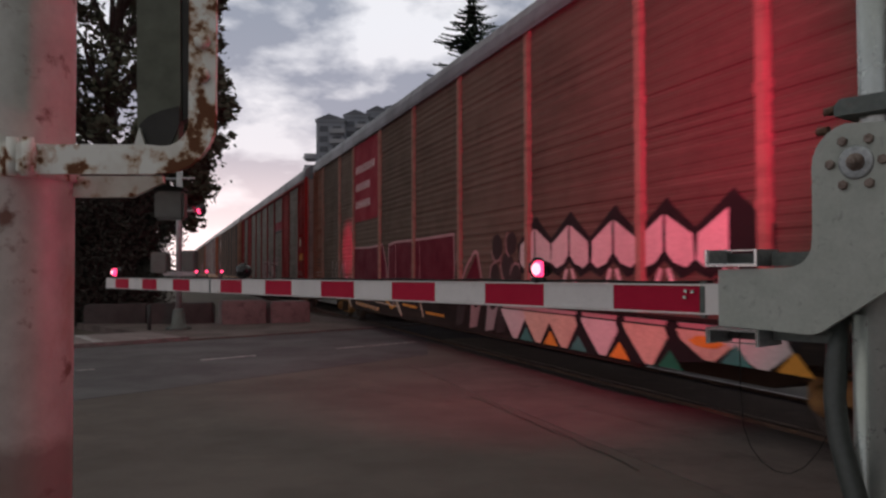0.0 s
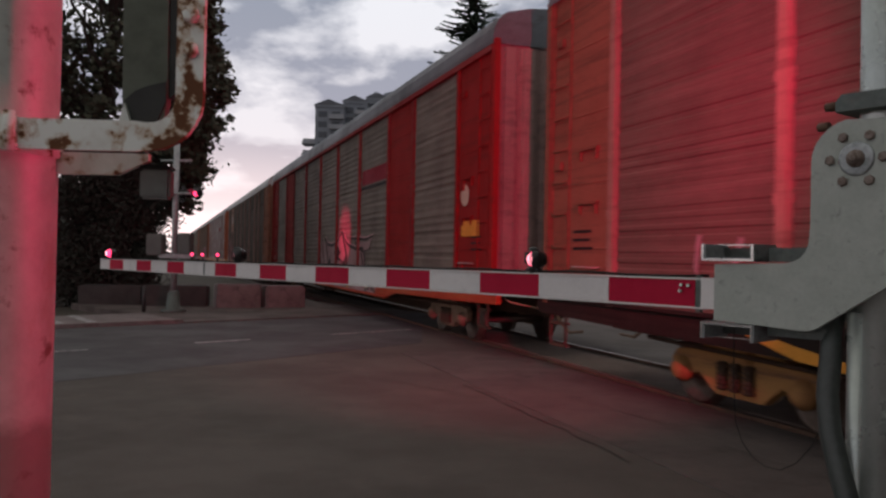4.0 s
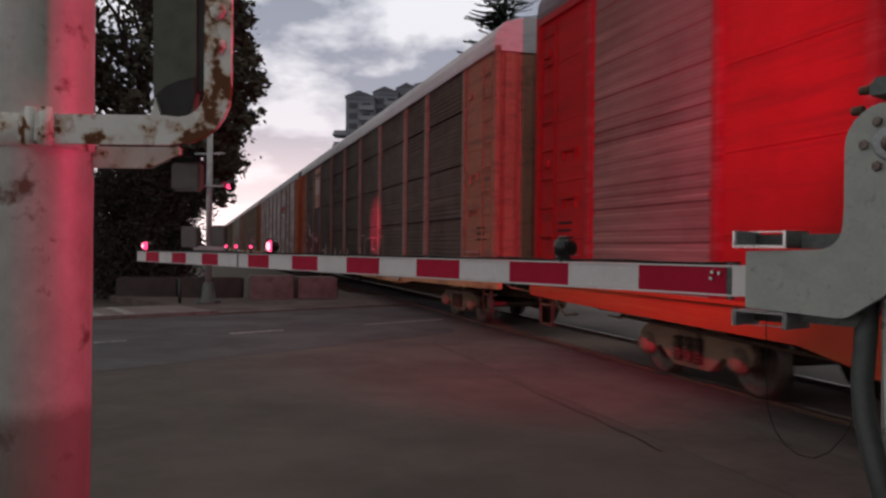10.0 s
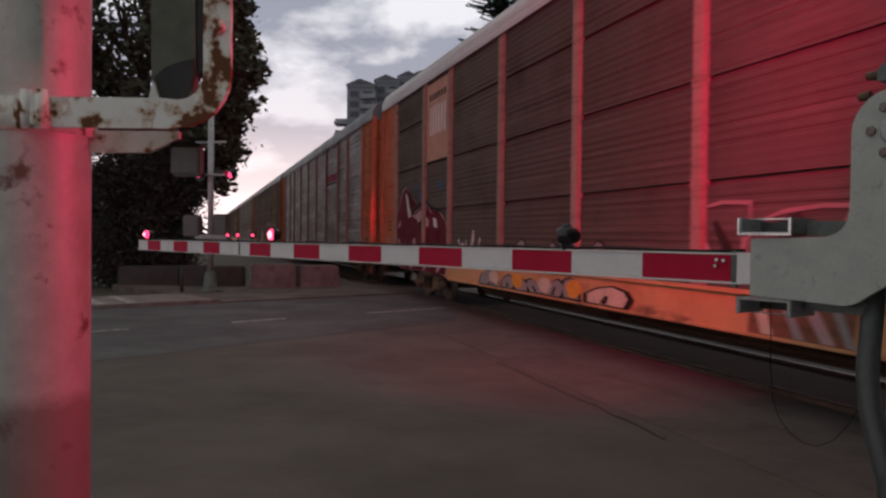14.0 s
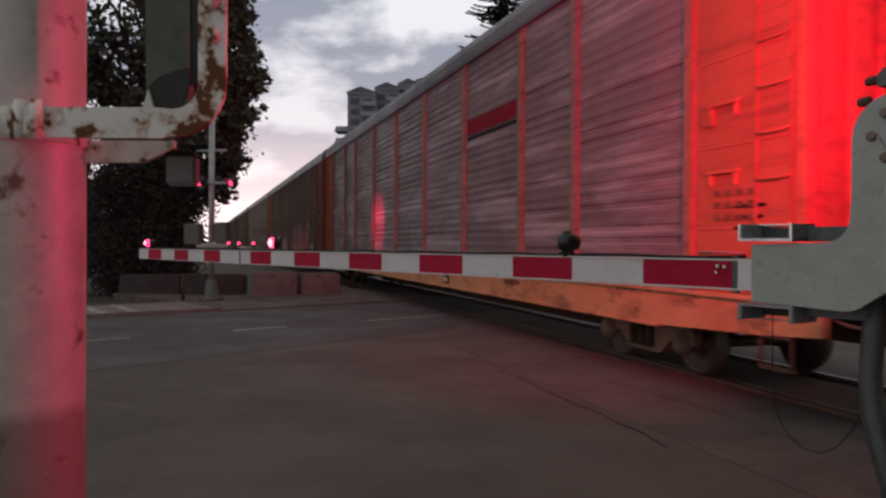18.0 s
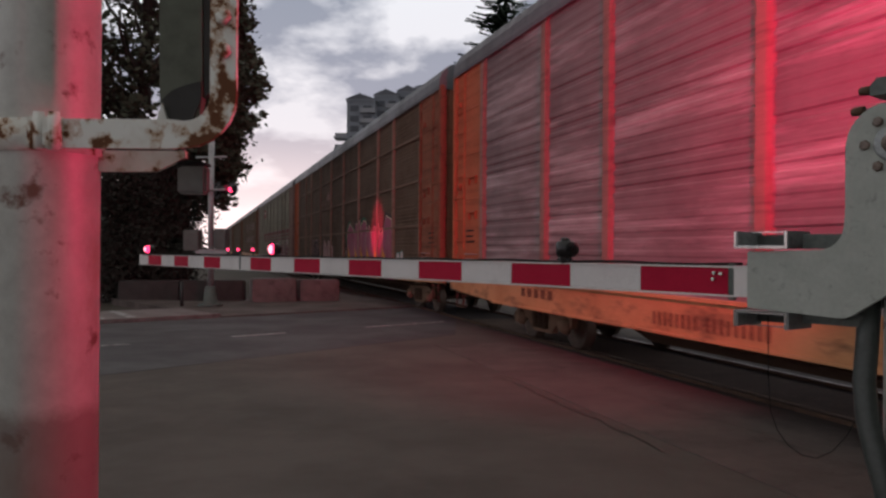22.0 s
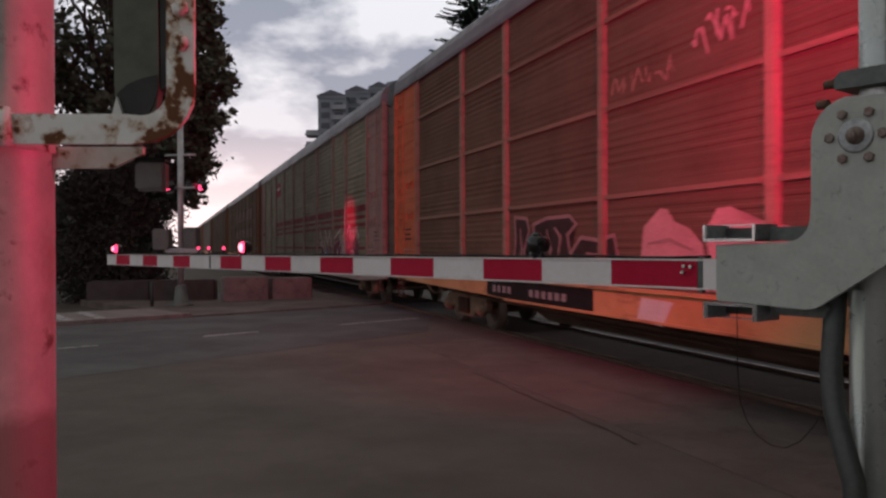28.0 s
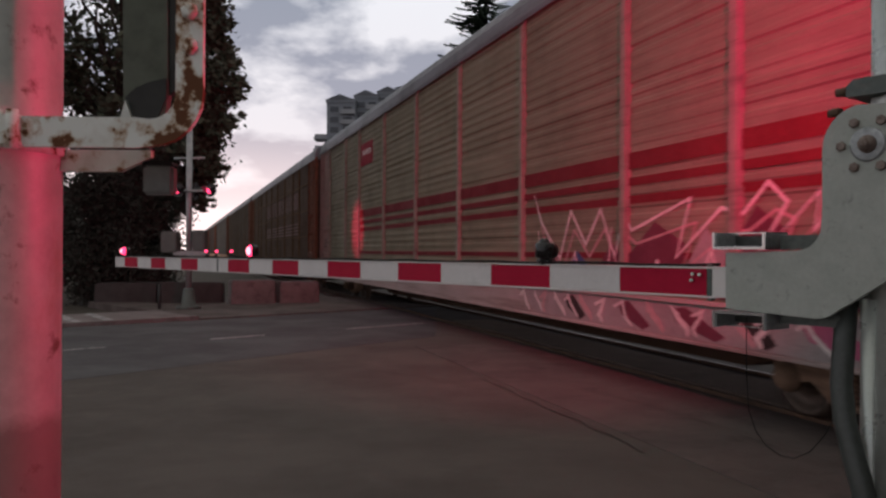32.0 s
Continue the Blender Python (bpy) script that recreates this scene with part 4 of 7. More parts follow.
# 0: brown wagon with pink posts, a red name board and fang-like graffiti
c0 = wagon(15.2, "brown corrugated wagon with pink posts, red board and graffiti", "mid", "panel_brown", "post_pink", "door_rust", "sill_dark", truck_paint="truck_ochre", beam=SILL_DEEP)
decal(c0, "name_board", "sign_red", rect(-7.33, -4.47, 2.98, 5.2), "red board with white bars of lettering")
for z, k, x1 in ((4.36, 8, -4.90), (3.86, 7, -5.45), (3.36, 7, -5.40)):
    for i in range(k):
        w = (x1 + 7.15) / k
        a = -7.15 + i * w
        decal(c0, "lettering", "sign_white", [(a + 0.03, z), (a + 0.62 * w, z), (a + 0.80 * w, z + 0.21), (a + 0.09, z + 0.21)], "", -SIDE - 0.0095)
for p in (4.62, 5.68, 6.80, 7.85, 8.93):
    decal(c0, "graffiti", "gp_black", [(p - 0.60, 2.0), (p - 0.10, 2.30), (p + 0.06, 2.40), (p + 0.16, 2.30), (p + 0.60, 2.0), (p + 0.58, 1.60), (p + 0.30, 1.50), (p, 1.70), (p - 0.30, 1.50), (p - 0.58, 1.60)])
    for s in (-1, 1):
        if not (s > 0 and p > 8.9):
            decal(c0, "graffiti", "gp_white", [(p + s * 0.50, 1.97), (p + s * 0.025, 2.21), (p + s * 0.03, 1.80), (p + s * 0.16, 1.68), (p + s * 0.38, 1.62), (p + s * 0.52, 1.70)], "", -SIDE - 0.0095)
        decal(c0, "graffiti", "gp_white", [(p + s * 0.34, 1.16), (p + s * 0.25, 1.15), (p + s * 0.03, 1.60), (p + s * 0.10, 1.62)], "", -SIDE - 0.0095)
    decal(c0, "graffiti", "gp_black", [(p - 0.50, 1.13), (p - 0.36, 1.13), (p - 0.12, 1.55), (p - 0.24, 1.50)], "", -SIDE - 0.0070)
    decal(c0, "graffiti", "gp_white", [(p - 0.14, 1.14), (p + 0.14, 1.14), (p + 0.03, 1.36), (p - 0.04, 1.36)], "", -SIDE - 0.0095)
# the beam below: pale wedges over black, with coloured tips
decal(c0, "graffiti", "gp_black", [(3.6, 1.05), (9.9, 1.05), (9.75, 0.80), (7.4, 0.52), (3.8, 0.52)], "", SILL_Y)
for k, x in enumerate((3.95, 4.75, 5.55, 6.55, 7.55, 8.6, 9.35)):
    low = 0.53 if x < 7.8 else 0.68
    decal(c0, "graffiti", ("gp_white", "gp_cream", "gp_cream")[k % 3], [(x - 0.50, 0.97), (x + 0.34, 0.97), (x + 0.40, 0.86), (x + 0.12, low), (x - 0.04, low), (x - 0.42, 0.86)], "", SILL_Y - 0.012)
    decal(c0, "graffiti", "gp_mauve", [(x - 0.46, 1.045), (x + 0.40, 1.045), (x + 0.36, 0.99), (x - 0.44, 0.99)], "", SILL_Y - 0.012)
    decal(c0, "graffiti", ("gp_teal", "gp_orange", "gp_teal", "gp_orange", "gp_green")[k % 5], [(x + 0.22, low), (x + 0.66, low), (x + 0.44, low + 0.20)], "", SILL_Y - 0.015)
decal(c0, "graffiti", "gp_orange", blob(8.3, 8.9, 0.80, 0.93, 8), "", SILL_Y - 0.02)
for k, a in enumerate((1.3, 2.0, 2.75, 3.2)):
    decal(c0, "graffiti", ("gp_umber", "gp_plum", "gp_grey")[k % 3], [(a, 0.55), (a + 0.35, 0.60), (a + 0.55, 1.02), (a + 0.30, 0.92), (a + 0.1, 1.03)], "", SILL_Y)
box_a = [(-7.62, 1.13), (-7.50, 2.10), (-7.39, 2.24), (-5.49, 2.21), (-4.13, 2.24), (-3.82, 1.80), (-3.56, 1.13)]
box_b = [(-3.50, 1.13), (-3.56, 2.06), (-3.50, 2.22), (-2.91, 2.27), (-1.02, 2.26), (1.13, 2.28), (1.16, 1.13)]
for o in (box_a, box_b):
    decal(c0, "graffiti", "gp_red", o)
    stroke(c0, "gp_mauve", o, 0.026)
for x in (-2.91, -1.02):
    stroke(c0, "gp_mauve", [(x, 1.14), (x - 0.02, 2.22)], 0.022)
stroke(c0, "gp_mauve", [(-3.72, 1.60), (-3.62, 1.14)], 0.07, -SIDE - 0.0150)
decal(c0, "graffiti", "gp_red", [(1.38, 1.14), (2.27, 1.86), (2.60, 1.14)])
stroke(c0, "gp_mauve", [(1.30, 1.14), (1.80, 1.66), (2.20, 1.92), (2.34, 1.90), (2.64, 1.14)], 0.03)
stroke(c0, "gp_plum", [(1.22, 1.70), (1.30, 1.94), (1.48, 1.97), (1.56, 1.80)], 0.022)
for k, (x, z, r) in enumerate(((3.20, 1.98, 0.24), (3.62, 1.66, 0.26), (3.78, 2.02, 0.22), (3.12, 1.50, 0.22), (3.95, 1.48, 0.22))):
    decal(c0, "graffiti", "gp_umber", blob(x - r, x + r, z - r, z + r, 90 + k, 14, 0.2), "", -SIDE - 0.0080)
    stroke(c0, "gp_plum", half_ring(x, z, r, 200 - 40 * k, 330 - 40 * k), 0.018)
scribble(c0, -10.6, -8.0, 1.15, 1.9, "gp_grey", 4, 4)
for mat, pts, wd in (("gp_cream", [(-7.85, 1.05), (-7.98, 0.86), (-7.80, 0.66), (-7.60, 0.53)], 0.07), ("gp_cream", [(-6.80, 0.90), (-5.20, 0.86), (-4.9, 0.82)], 0.018), ("gp_mauve", [(-6.80, 0.80), (-5.25, 0.77)], 0.016), ("gp_cream", [(-4.75, 0.77), (-4.05, 0.76), (-2.6, 0.74)], 0.018),
                     ("gp_orange", [(-9.85, 0.98), (-9.2, 0.84), (-8.4, 0.76)], 0.06), ("gp_cream", [(-2.9, 0.95), (-2.55, 0.70), (-2.35, 0.56)], 0.06), ("gp_orange", [(-2.2, 0.80), (-1.2, 0.78)], 0.05), ("gp_cream", [(-1.0, 1.0), (-0.7, 0.62)], 0.06), ("gp_orange", [(-0.5, 0.70), (0.6, 0.69)], 0.045), ("gp_mauve", [(-3.9, 1.02), (-3.2, 0.98), (-3.0, 0.80)], 0.05), ("gp_orange", [(-3.75, 0.86), (-3.2, 0.70), (-2.9, 0.74)], 0.05)):
    stroke(c0, mat, pts, wd, SILL_Y - 0.004)
rng = random.Random(77)
for k in range(26):
    x, z = -7.0 + 0.1 * k + rng.uniform(-0.03, 0.03), 0.66 - 0.003 * k
    decal(c0, "graffiti", ("gp_cream", "gp_orange", "gp_grey", "gp_orange")[k % 4], [(x, z - 0.05), (x + 0.07, z - 0.05 + rng.uniform(-0.02, 0.02)), (x + 0.09, z + 0.04), (x + 0.02, z + 0.05)], "", SILL_Y - 0.004)

# 1: taupe wagon with red posts and red plain doors
c1 = wagon(45.0, "taupe corrugated wagon with red posts and red panels", "deep", "panel_taupe", "post_red", "door_red", "sill_red", "slim", (), (1, 7), front="door_stone", beam=SILL_LOW)
decal(c1, "sign", "sign_red", [(4.7, 3.55), (7.2, 3.55), (7.2, 3.95), (4.7, 3.95)], "red sign on the taupe side", -SIDE - 0.0060)
decal(c1, "sign", "gp_black", rect(4.6, 7.2, 3.43, 3.5), "", -SIDE - 0.0060)
decal(c1, "data_plate", "gp_orange", rect(12.5, 13.35, 2.0, 2.28), "orange plate on the red door", -SIDE - 0.03)
decal(c1, "emblem", "gp_cream", blob(12.45, 12.85, 2.55, 2.95, 5, 16, 0.02), "", -SIDE - 0.03)
# spiky letters: mauve filling, dark sprayed lines, a flash to the front; arcs and slashes on the beam
body = [(-1.25, 1.13), (-1.30, 1.62), (-0.88, 2.10), (-0.72, 1.80), (-0.34, 2.12), (0.10, 1.94), (0.80, 1.90), (1.50, 1.98), (2.20, 2.30), (2.62, 2.08), (3.20, 1.90), (4.20, 1.79), (4.95, 1.80), (5.15, 1.55), (5.22, 1.13)]
decal(c1, "graffiti", "gp_plum", body)
decal(c1, "graffiti", "gp_plum", [(3.95, 2.06), (4.40, 2.02), (5.40, 2.00), (5.95, 2.12), (5.62, 1.80), (4.90, 1.72), (4.45, 1.80)], "", -SIDE - 0.0065)
for pts, wd in (([(-0.92, 2.30), (-0.76, 1.90), (-0.62, 1.60), (-0.40, 1.25)], 0.06), ([(-0.36, 2.18), (0.10, 1.98), (0.80, 1.94), (1.50, 2.03), (2.15, 2.32)], 0.05), ([(2.32, 2.34), (2.70, 2.08), (3.20, 1.92), (4.20, 1.81), (4.90, 1.83), (5.15, 1.58), (5.22, 1.18)], 0.05),
                ([(-0.34, 2.14), (-0.02, 1.70), (0.30, 1.18)], 0.07), ([(2.28, 2.28), (2.72, 1.86), (2.95, 1.50), (3.05, 1.16)], 0.09), ([(0.70, 1.16), (1.55, 1.55), (2.40, 1.42)], 0.05), ([(-1.28, 1.62), (-1.10, 1.30), (-0.80, 1.16)], 0.09),
                ([(3.45, 2.12), (4.30, 2.11), (5.20, 2.06), (5.98, 2.15)], 0.035), ([(4.0, 2.06), (4.34, 1.78), (4.52, 1.60)], 0.07), ([(4.45, 1.80), (5.0, 1.73), (5.62, 1.80), (5.95, 2.12)], 0.02), ([(4.75, 1.70), (4.95, 1.40), (5.00, 1.18)], 0.06)):
    stroke(c1, "gp_umber", pts, wd)
for pts in ([(-0.92, 2.36), (-0.72, 1.98)], [(-0.40, 2.25), (0.10, 2.05), (0.80, 2.01), (1.50, 2.10), (2.15, 2.40)], [(2.34, 2.42), (2.74, 2.15), (3.20, 1.99), (4.20, 1.88), (4.92, 1.90)], [(3.40, 2.17), (4.30, 2.17), (5.20, 2.12), (6.02, 2.20)]):
    stroke(c1, "gp_mauve", pts, 0.022)
for o in ([(1.05, 1.70), (1.55, 1.50), (2.10, 1.72), (1.60, 1.92)], [(2.25, 1.30), (2.78, 1.62), (2.90, 1.20)], [(3.35, 1.36), (4.50, 1.29), (4.35, 1.20), (3.45, 1.24)], [(0.15, 1.30), (0.45, 1.62), (0.62, 1.34)]):
    decal(c1, "graffiti", "gp_umber", o, "", -SIDE - 0.0110)
decal(c1, "graffiti", "gp_mauve", [(-0.2, 1.04), (5.3, 1.04), (6.45, 0.90), (6.40, 0.66), (4.2, 0.66), (3.9, 0.86), (2.4, 0.66), (1.2, 0.66), (0.35, 0.80)], "", SILL_Y)
for pts, wd in ((half_ring(1.75, 0.68, 0.30), 0.07), (half_ring(3.22, 0.68, 0.33), 0.08), (half_ring(5.75, 0.66, 0.34), 0.09), ([(-0.55, 1.04), (-0.15, 0.92), (0.25, 0.72)], 0.06), ([(0.75, 1.04), (1.05, 0.92)], 0.06), ([(4.25, 1.03), (5.05, 0.84)], 0.05), ([(3.55, 0.98), (3.95, 0.92)], 0.05), ([(2.25, 0.95), (2.45, 0.70)], 0.03), ([(6.0, 0.9), (6.4, 0.68)], 0.06)):
    stroke(c1, "gp_umber", pts, wd, SILL_Y - 0.008)
decal(c1, "graffiti", "gp_orange", blob(2.98, 3.46, 0.67, 0.92, 3), "", SILL_Y - 0.006)
decal(c1, "graffiti", "sill_red", blob(1.52, 1.96, 0.66, 0.90, 6), "", SILL_Y - 0.006)
decal(c1, "data_plate", "gp_black", rect(-6.4, -3.7, 0.76, 1.03), "black strip with bars of numbers on the beam", SILL_Y)
bars(c1, "sign_white", -6.3, -5.45, 0.80, 0.99, 4, "lettering", SILL_Y - 0.02)
bars(c1, "sign_white", -5.15, -3.8, 0.80, 0.99, 6, "lettering", SILL_Y - 0.02)
decal(c1, "data_plate", "gp_black", rect(5.3, 5.75, 0.72, 1.02), "", SILL_Y)
decal(c1, "data_plate", "gp_cream", rect(5.36, 5.69, 0.76, 0.86), "", SILL_Y - 0.02)

plate = B()
box(plate, -13.85, 13.85, -1.572, -1.50, 5.10, 5.215, 0.01)
part("top_plate", plate, "post_red", c1, "red plate along the eaves")
for x in (-4.4, -1.45):
    for k in range(12):
        decal(c1, "reflector", "sign_white", rect(x - 0.018, x + 0.018, 3.0 + 0.18 * k, 3.05 + 0.18 * k), "", -SIDE - 0.0495)

# 2: dark brown wagon with level seams, orange posts and doors
c2 = wagon(74.7, "dark brown wagon with pale orange posts and level seams", "fine", "panel_dark", "post_salmon", "door_mauve", "sill_orange", "wide", roof="roof_white", rear="door_orange", front="door_mauve")
decal(c2, "sign", "sign_orange", rect(-9.25, -7.55, 3.35, 5.15), "faded orange board with white stripes")
for i in range(6):
    decal(c2, "sign", "sign_white", rect(-9.0 + i * 0.22, -8.88 + i * 0.22, 3.95, 4.6), "", -SIDE - 0.0095)
bars(c2, "gp_black", -9.1, -7.7, 4.75, 4.9, 6)
# crimson letters: black shadow, thin pale rim, filling, pale bands
big_a = [(-12.50, 1.13), (-12.38, 1.68), (-12.16, 2.15), (-11.52, 2.80), (-11.20, 2.88), (-10.94, 2.74), (-10.60, 2.28), (-10.32, 2.16), (-9.64, 2.38), (-9.33, 2.42), (-9.05, 2.28), (-8.72, 2.12), (-8.10, 2.14), (-7.62, 1.90), (-7.30, 1.40), (-7.25, 1.13)]
for by, mat, lift in ((0.08, "gp_black", 0.006), (0.0, "gp_mauve", 0.008), (-0.07, "gp_red", 0.010)):
    decal(c2, "graffiti", mat, grown(big_a, by), "", -SIDE - lift)
for mat, o in (("gp_white", [(-11.18, 2.70), (-11.02, 2.66), (-10.80, 2.32), (-10.56, 2.14), (-10.84, 2.04), (-11.02, 2.30)]), ("gp_mauve", [(-12.07, 1.80), (-11.70, 2.05), (-11.70, 1.84)]), ("gp_mauve", [(-10.60, 2.10), (-10.20, 2.12), (-9.66, 2.26), (-9.66, 2.02), (-9.95, 1.90), (-10.10, 2.02)]),
               ("gp_mauve", [(-9.25, 2.06), (-9.0, 1.98), (-9.05, 1.80), (-9.30, 1.84)]), ("gp_white", [(-8.66, 2.02), (-8.40, 2.00), (-8.30, 1.78), (-8.60, 1.82)]), ("gp_mauve", [(-12.0, 1.50), (-11.86, 1.54), (-11.4, 1.16), (-11.7, 1.14)]), ("gp_mauve", [(-10.45, 1.50), (-10.20, 1.56), (-10.15, 1.16), (-10.42, 1.14)])):
    decal(c2, "graffiti", mat, o, "", -SIDE - 0.0130)
stroke(c2, "gp_black", [(-10.66, 2.16), (-10.0, 2.30), (-9.36, 2.47), (-9.0, 2.30), (-8.1, 2.16)], 0.045, -SIDE - 0.0160)
stroke(c2, "gp_black", [(-9.70, 1.15), (-9.6, 1.70), (-9.9, 1.92)], 0.05, -SIDE - 0.0160)
decal(c2, "graffiti", "gp_mauve", [(-12.35, 1.05), (-7.4, 1.05), (-7.6, 0.74), (-11.6, 0.74)], "", SILL_Y)
decal(c2, "graffiti", "gp_red", [(-12.15, 1.04), (-7.45, 1.04), (-7.65, 0.75), (-11.5, 0.75)], "", SILL_Y - 0.006)
for x in (-10.6, -9.4, -8.3):
    decal(c2, "graffiti", "gp_mauve", [(x, 0.76), (x + 0.22, 0.80), (x + 0.42, 1.0), (x + 0.2, 1.02)], "", SILL_Y - 0.010)
for k, (a, b, z) in enumerate(((-12.25, -11.85, 2.1), (-9.9, -9.0, 2.55), (-8.3, -7.5, 2.75), (-10.3, -9.8, 2.75), (-12.2, -11.9, 1.45))):
    decal(c2, "graffiti", "gp_blue", blob(a, a + 0.5 * (b - a), z - 0.13, z + 0.13, 60 + k), "", -SIDE - 0.0060)
scribble(c2, -6.8, -5.4, 1.15, 1.75, "gp_white", 12, 4)
letterish(c2, -3.78, -3.28, 1.12, 1.70, 1, "gp_grey", "gp_black", 33)
for mat, pts, wd in (("gp_plum", [(1.45, 1.92), (1.85, 1.98), (2.29, 1.96), (2.27, 1.54), (2.34, 1.16)], 0.022), ("gp_plum", [(2.50, 1.80), (2.73, 1.86), (3.23, 1.90), (3.82, 1.88), (4.10, 1.80)], 0.020), ("gp_plum", [(3.57, 1.88), (3.40, 1.62), (3.37, 1.50), (3.60, 1.55), (3.80, 1.50), (3.78, 1.20)], 0.03), ("gp_plum", [(4.20, 1.16), (4.24, 1.66), (4.42, 1.92), (4.89, 1.91), (4.86, 1.50), (4.92, 1.16)], 0.026),
                     ("gp_mauve", [(1.54, 1.16), (1.60, 1.54), (1.72, 1.36)], 0.03), ("gp_mauve", [(2.12, 1.20), (2.20, 1.60)], 0.045), ("gp_umber", [(2.62, 1.20), (2.70, 1.70), (2.90, 1.76), (2.98, 1.30)], 0.08), ("gp_umber", [(1.75, 1.75), (1.98, 1.45), (2.04, 1.16)], 0.07), ("gp_umber", [(4.50, 1.72), (4.60, 1.30)], 0.07)):
    stroke(c2, mat, pts, wd)
letterish(c2, -2.45, -2.10, 1.12, 1.65, 1, "gp_grey", "gp_black", 35)
letterish(c2, -1.05, -0.58, 1.12, 1.72, 1, "gp_grey", "gp_black", 37)
letterish(c2, -5.5, -1.2, 0.69, 1.05, 7, "gp_grey", "sill_dark", 36, 0.6, SILL_Y)
for k, x in enumerate((-4.9, -3.8, -2.7, -1.7)):
    decal(c2, "graffiti", ("gp_cream", "gp_orange")[k % 2], blob(x, x + 0.55, 0.72, 1.0, 80 + k), "", SILL_Y - 0.012)
letterish(c2, -1.15, 0.10, 0.69, 1.06, 1, "gp_cream", "sill_dark", 38, 0.3, SILL_Y - 0.01)
# dark and pale slanted strips, then a pale patch with two grilles
decal(c2, "dirt_patch", "door_rust", [(2.30, 0.69), (3.60, 0.69), (3.66, 1.05), (2.34, 1.05)], "dark rusty patch", SILL_Y)
decal(c2, "dirt_patch", "door_rust", [(4.20, 0.69), (5.30, 0.69), (5.42, 1.05), (4.08, 1.05)], "dark rusty patch", SILL_Y)
for mat, x, w, lean in (("gp_cream", 2.36, 0.16, 0.14), ("gp_grey", 2.74, 0.12, 0.20), ("gp_mauve", 3.02, 0.16, 0.24), ("gp_grey", 3.36, 0.10, 0.18), ("gp_cream", 4.22, 0.10, 0.20), ("gp_cream", 4.70, 0.18, 0.24), ("gp_mauve", 5.06, 0.10, 0.12)):
    decal(c2, "graffiti", mat, [(x, 1.03), (x + w, 1.03), (x + w + lean, 0.70), (x + lean, 0.70)], "", SILL_Y - 0.006)
decal(c2, "graffiti", "gp_cream", [(5.42, 0.74), (6.90, 0.72), (6.86, 1.00), (5.50, 1.04)], "", SILL_Y - 0.003)
for x0, x1 in ((5.66, 6.12), (6.34, 6.66)):
    for k in range(5):
        decal(c2, "vent", "gp_umber", rect(x0, x1, 0.78 + 0.042 * k, 0.798 + 0.042 * k), "", SILL_Y - 0.009)
decal(c2, "dirt_patch", "gp_umber", [(6.90, 0.70), (7.10, 0.70), (7.02, 1.04), (6.88, 1.04)], "", SILL_Y)

# 3: grey galvanised wagon with orange posts and doors
c3 = wagon(103.8, "grey galvanised corrugated wagon with orange posts and doors", "deep", "panel_grey", "post_orange", "door_orange", "sill_orange", "wide", front="door_orange", beam=SILL_LONG)
decal(c3, "sign", "sign_red", rect(4.6, 7.2, 3.78, 4.08), "long red sign on the grey side", -SIDE - 0.0060)
decal(c3, "sign", "gp_black", rect(4.6, 7.2, 3.66, 3.74), "", -SIDE - 0.0060)
decal(c3, "data_plate", "gp_black", rect(3.1, 3.5, 0.72, 1.02), "", SILL_Y)
decal(c3, "data_plate", "gp_cream", rect(3.16, 3.44, 0.76, 0.86), "", SILL_Y - 0.02)
for x in (6.6, 2.1, -3.0):
    decal(c3, "stain", "door_rust", blob(x, x + 0.9, 0.86, 1.01, int(x * 10) + 90, 18, 0.6), "", SILL_Y)
bars(c3, "door_rust", -10.3, -9.0, 0.84, 0.98, 5, "lettering", SILL_Y)
bars(c3, "door_rust", -6.28, -5.36, 0.74, 0.90, 8, "lettering", SILL_Y - 0.006, 0.4)
bars(c3, "door_rust", -5.26, -4.22, 0.74, 0.90, 9, "lettering", SILL_Y - 0.006, 0.4)
for z in (1.85, 1.98, 2.1):
    bars(c3, "door_rust", 12.6, 13.3, z, z + 0.06, 4, "lettering", -SIDE - 0.03)

# 4: umber wagon with a grid of pink-brown posts and rails, pink graffiti
c4 = wagon(132.65, "umber wagon with a grid of pale posts and pink graffiti", "fine", "panel_umber", "post_pink", "door_brick", "sill_orange", "slim", (2.2, 3.3, 4.4), rear="door_orange", front="door_brick", rub="rub_umber", beam=SILL_SHALLOW)
# angular pink letters: green shadow, peach rim, pink filling, orange corners
LETTERS = ([(2.45, 1.13), (2.19, 2.05), (2.32, 2.28), (2.79, 2.55), (3.73, 2.16), (3.92, 2.02), (4.15, 1.13)], [(3.70, 1.13), (3.77, 2.12), (3.92, 2.46), (4.66, 2.60), (4.93, 2.22), (4.80, 2.02), (4.92, 1.13)],
           [(4.72, 1.13), (4.82, 2.38), (5.38, 2.44), (5.26, 2.57), (5.66, 2.52), (5.92, 1.90), (5.86, 1.13)], [(5.72, 1.13), (5.70, 2.00), (6.10, 2.42), (6.55, 2.10), (6.95, 2.36), (7.05, 1.13)],
           [(6.90, 1.13), (6.95, 2.20), (7.45, 2.50), (7.72, 2.05), (8.05, 2.18), (8.15, 1.13)], [(8.00, 1.13), (8.10, 2.05), (8.55, 2.60), (9.20, 2.48), (9.05, 1.80), (9.45, 1.13)])
for k, o in enumerate(LETTERS):
    decal(c4, "graffiti", ("gp_green", "gp_umber", "gp_green", "gp_umber", "gp_umber", "gp_umber")[k], [(x - 0.12, z) for x, z in grown(o, 0.10)], "", -SIDE - 0.005)
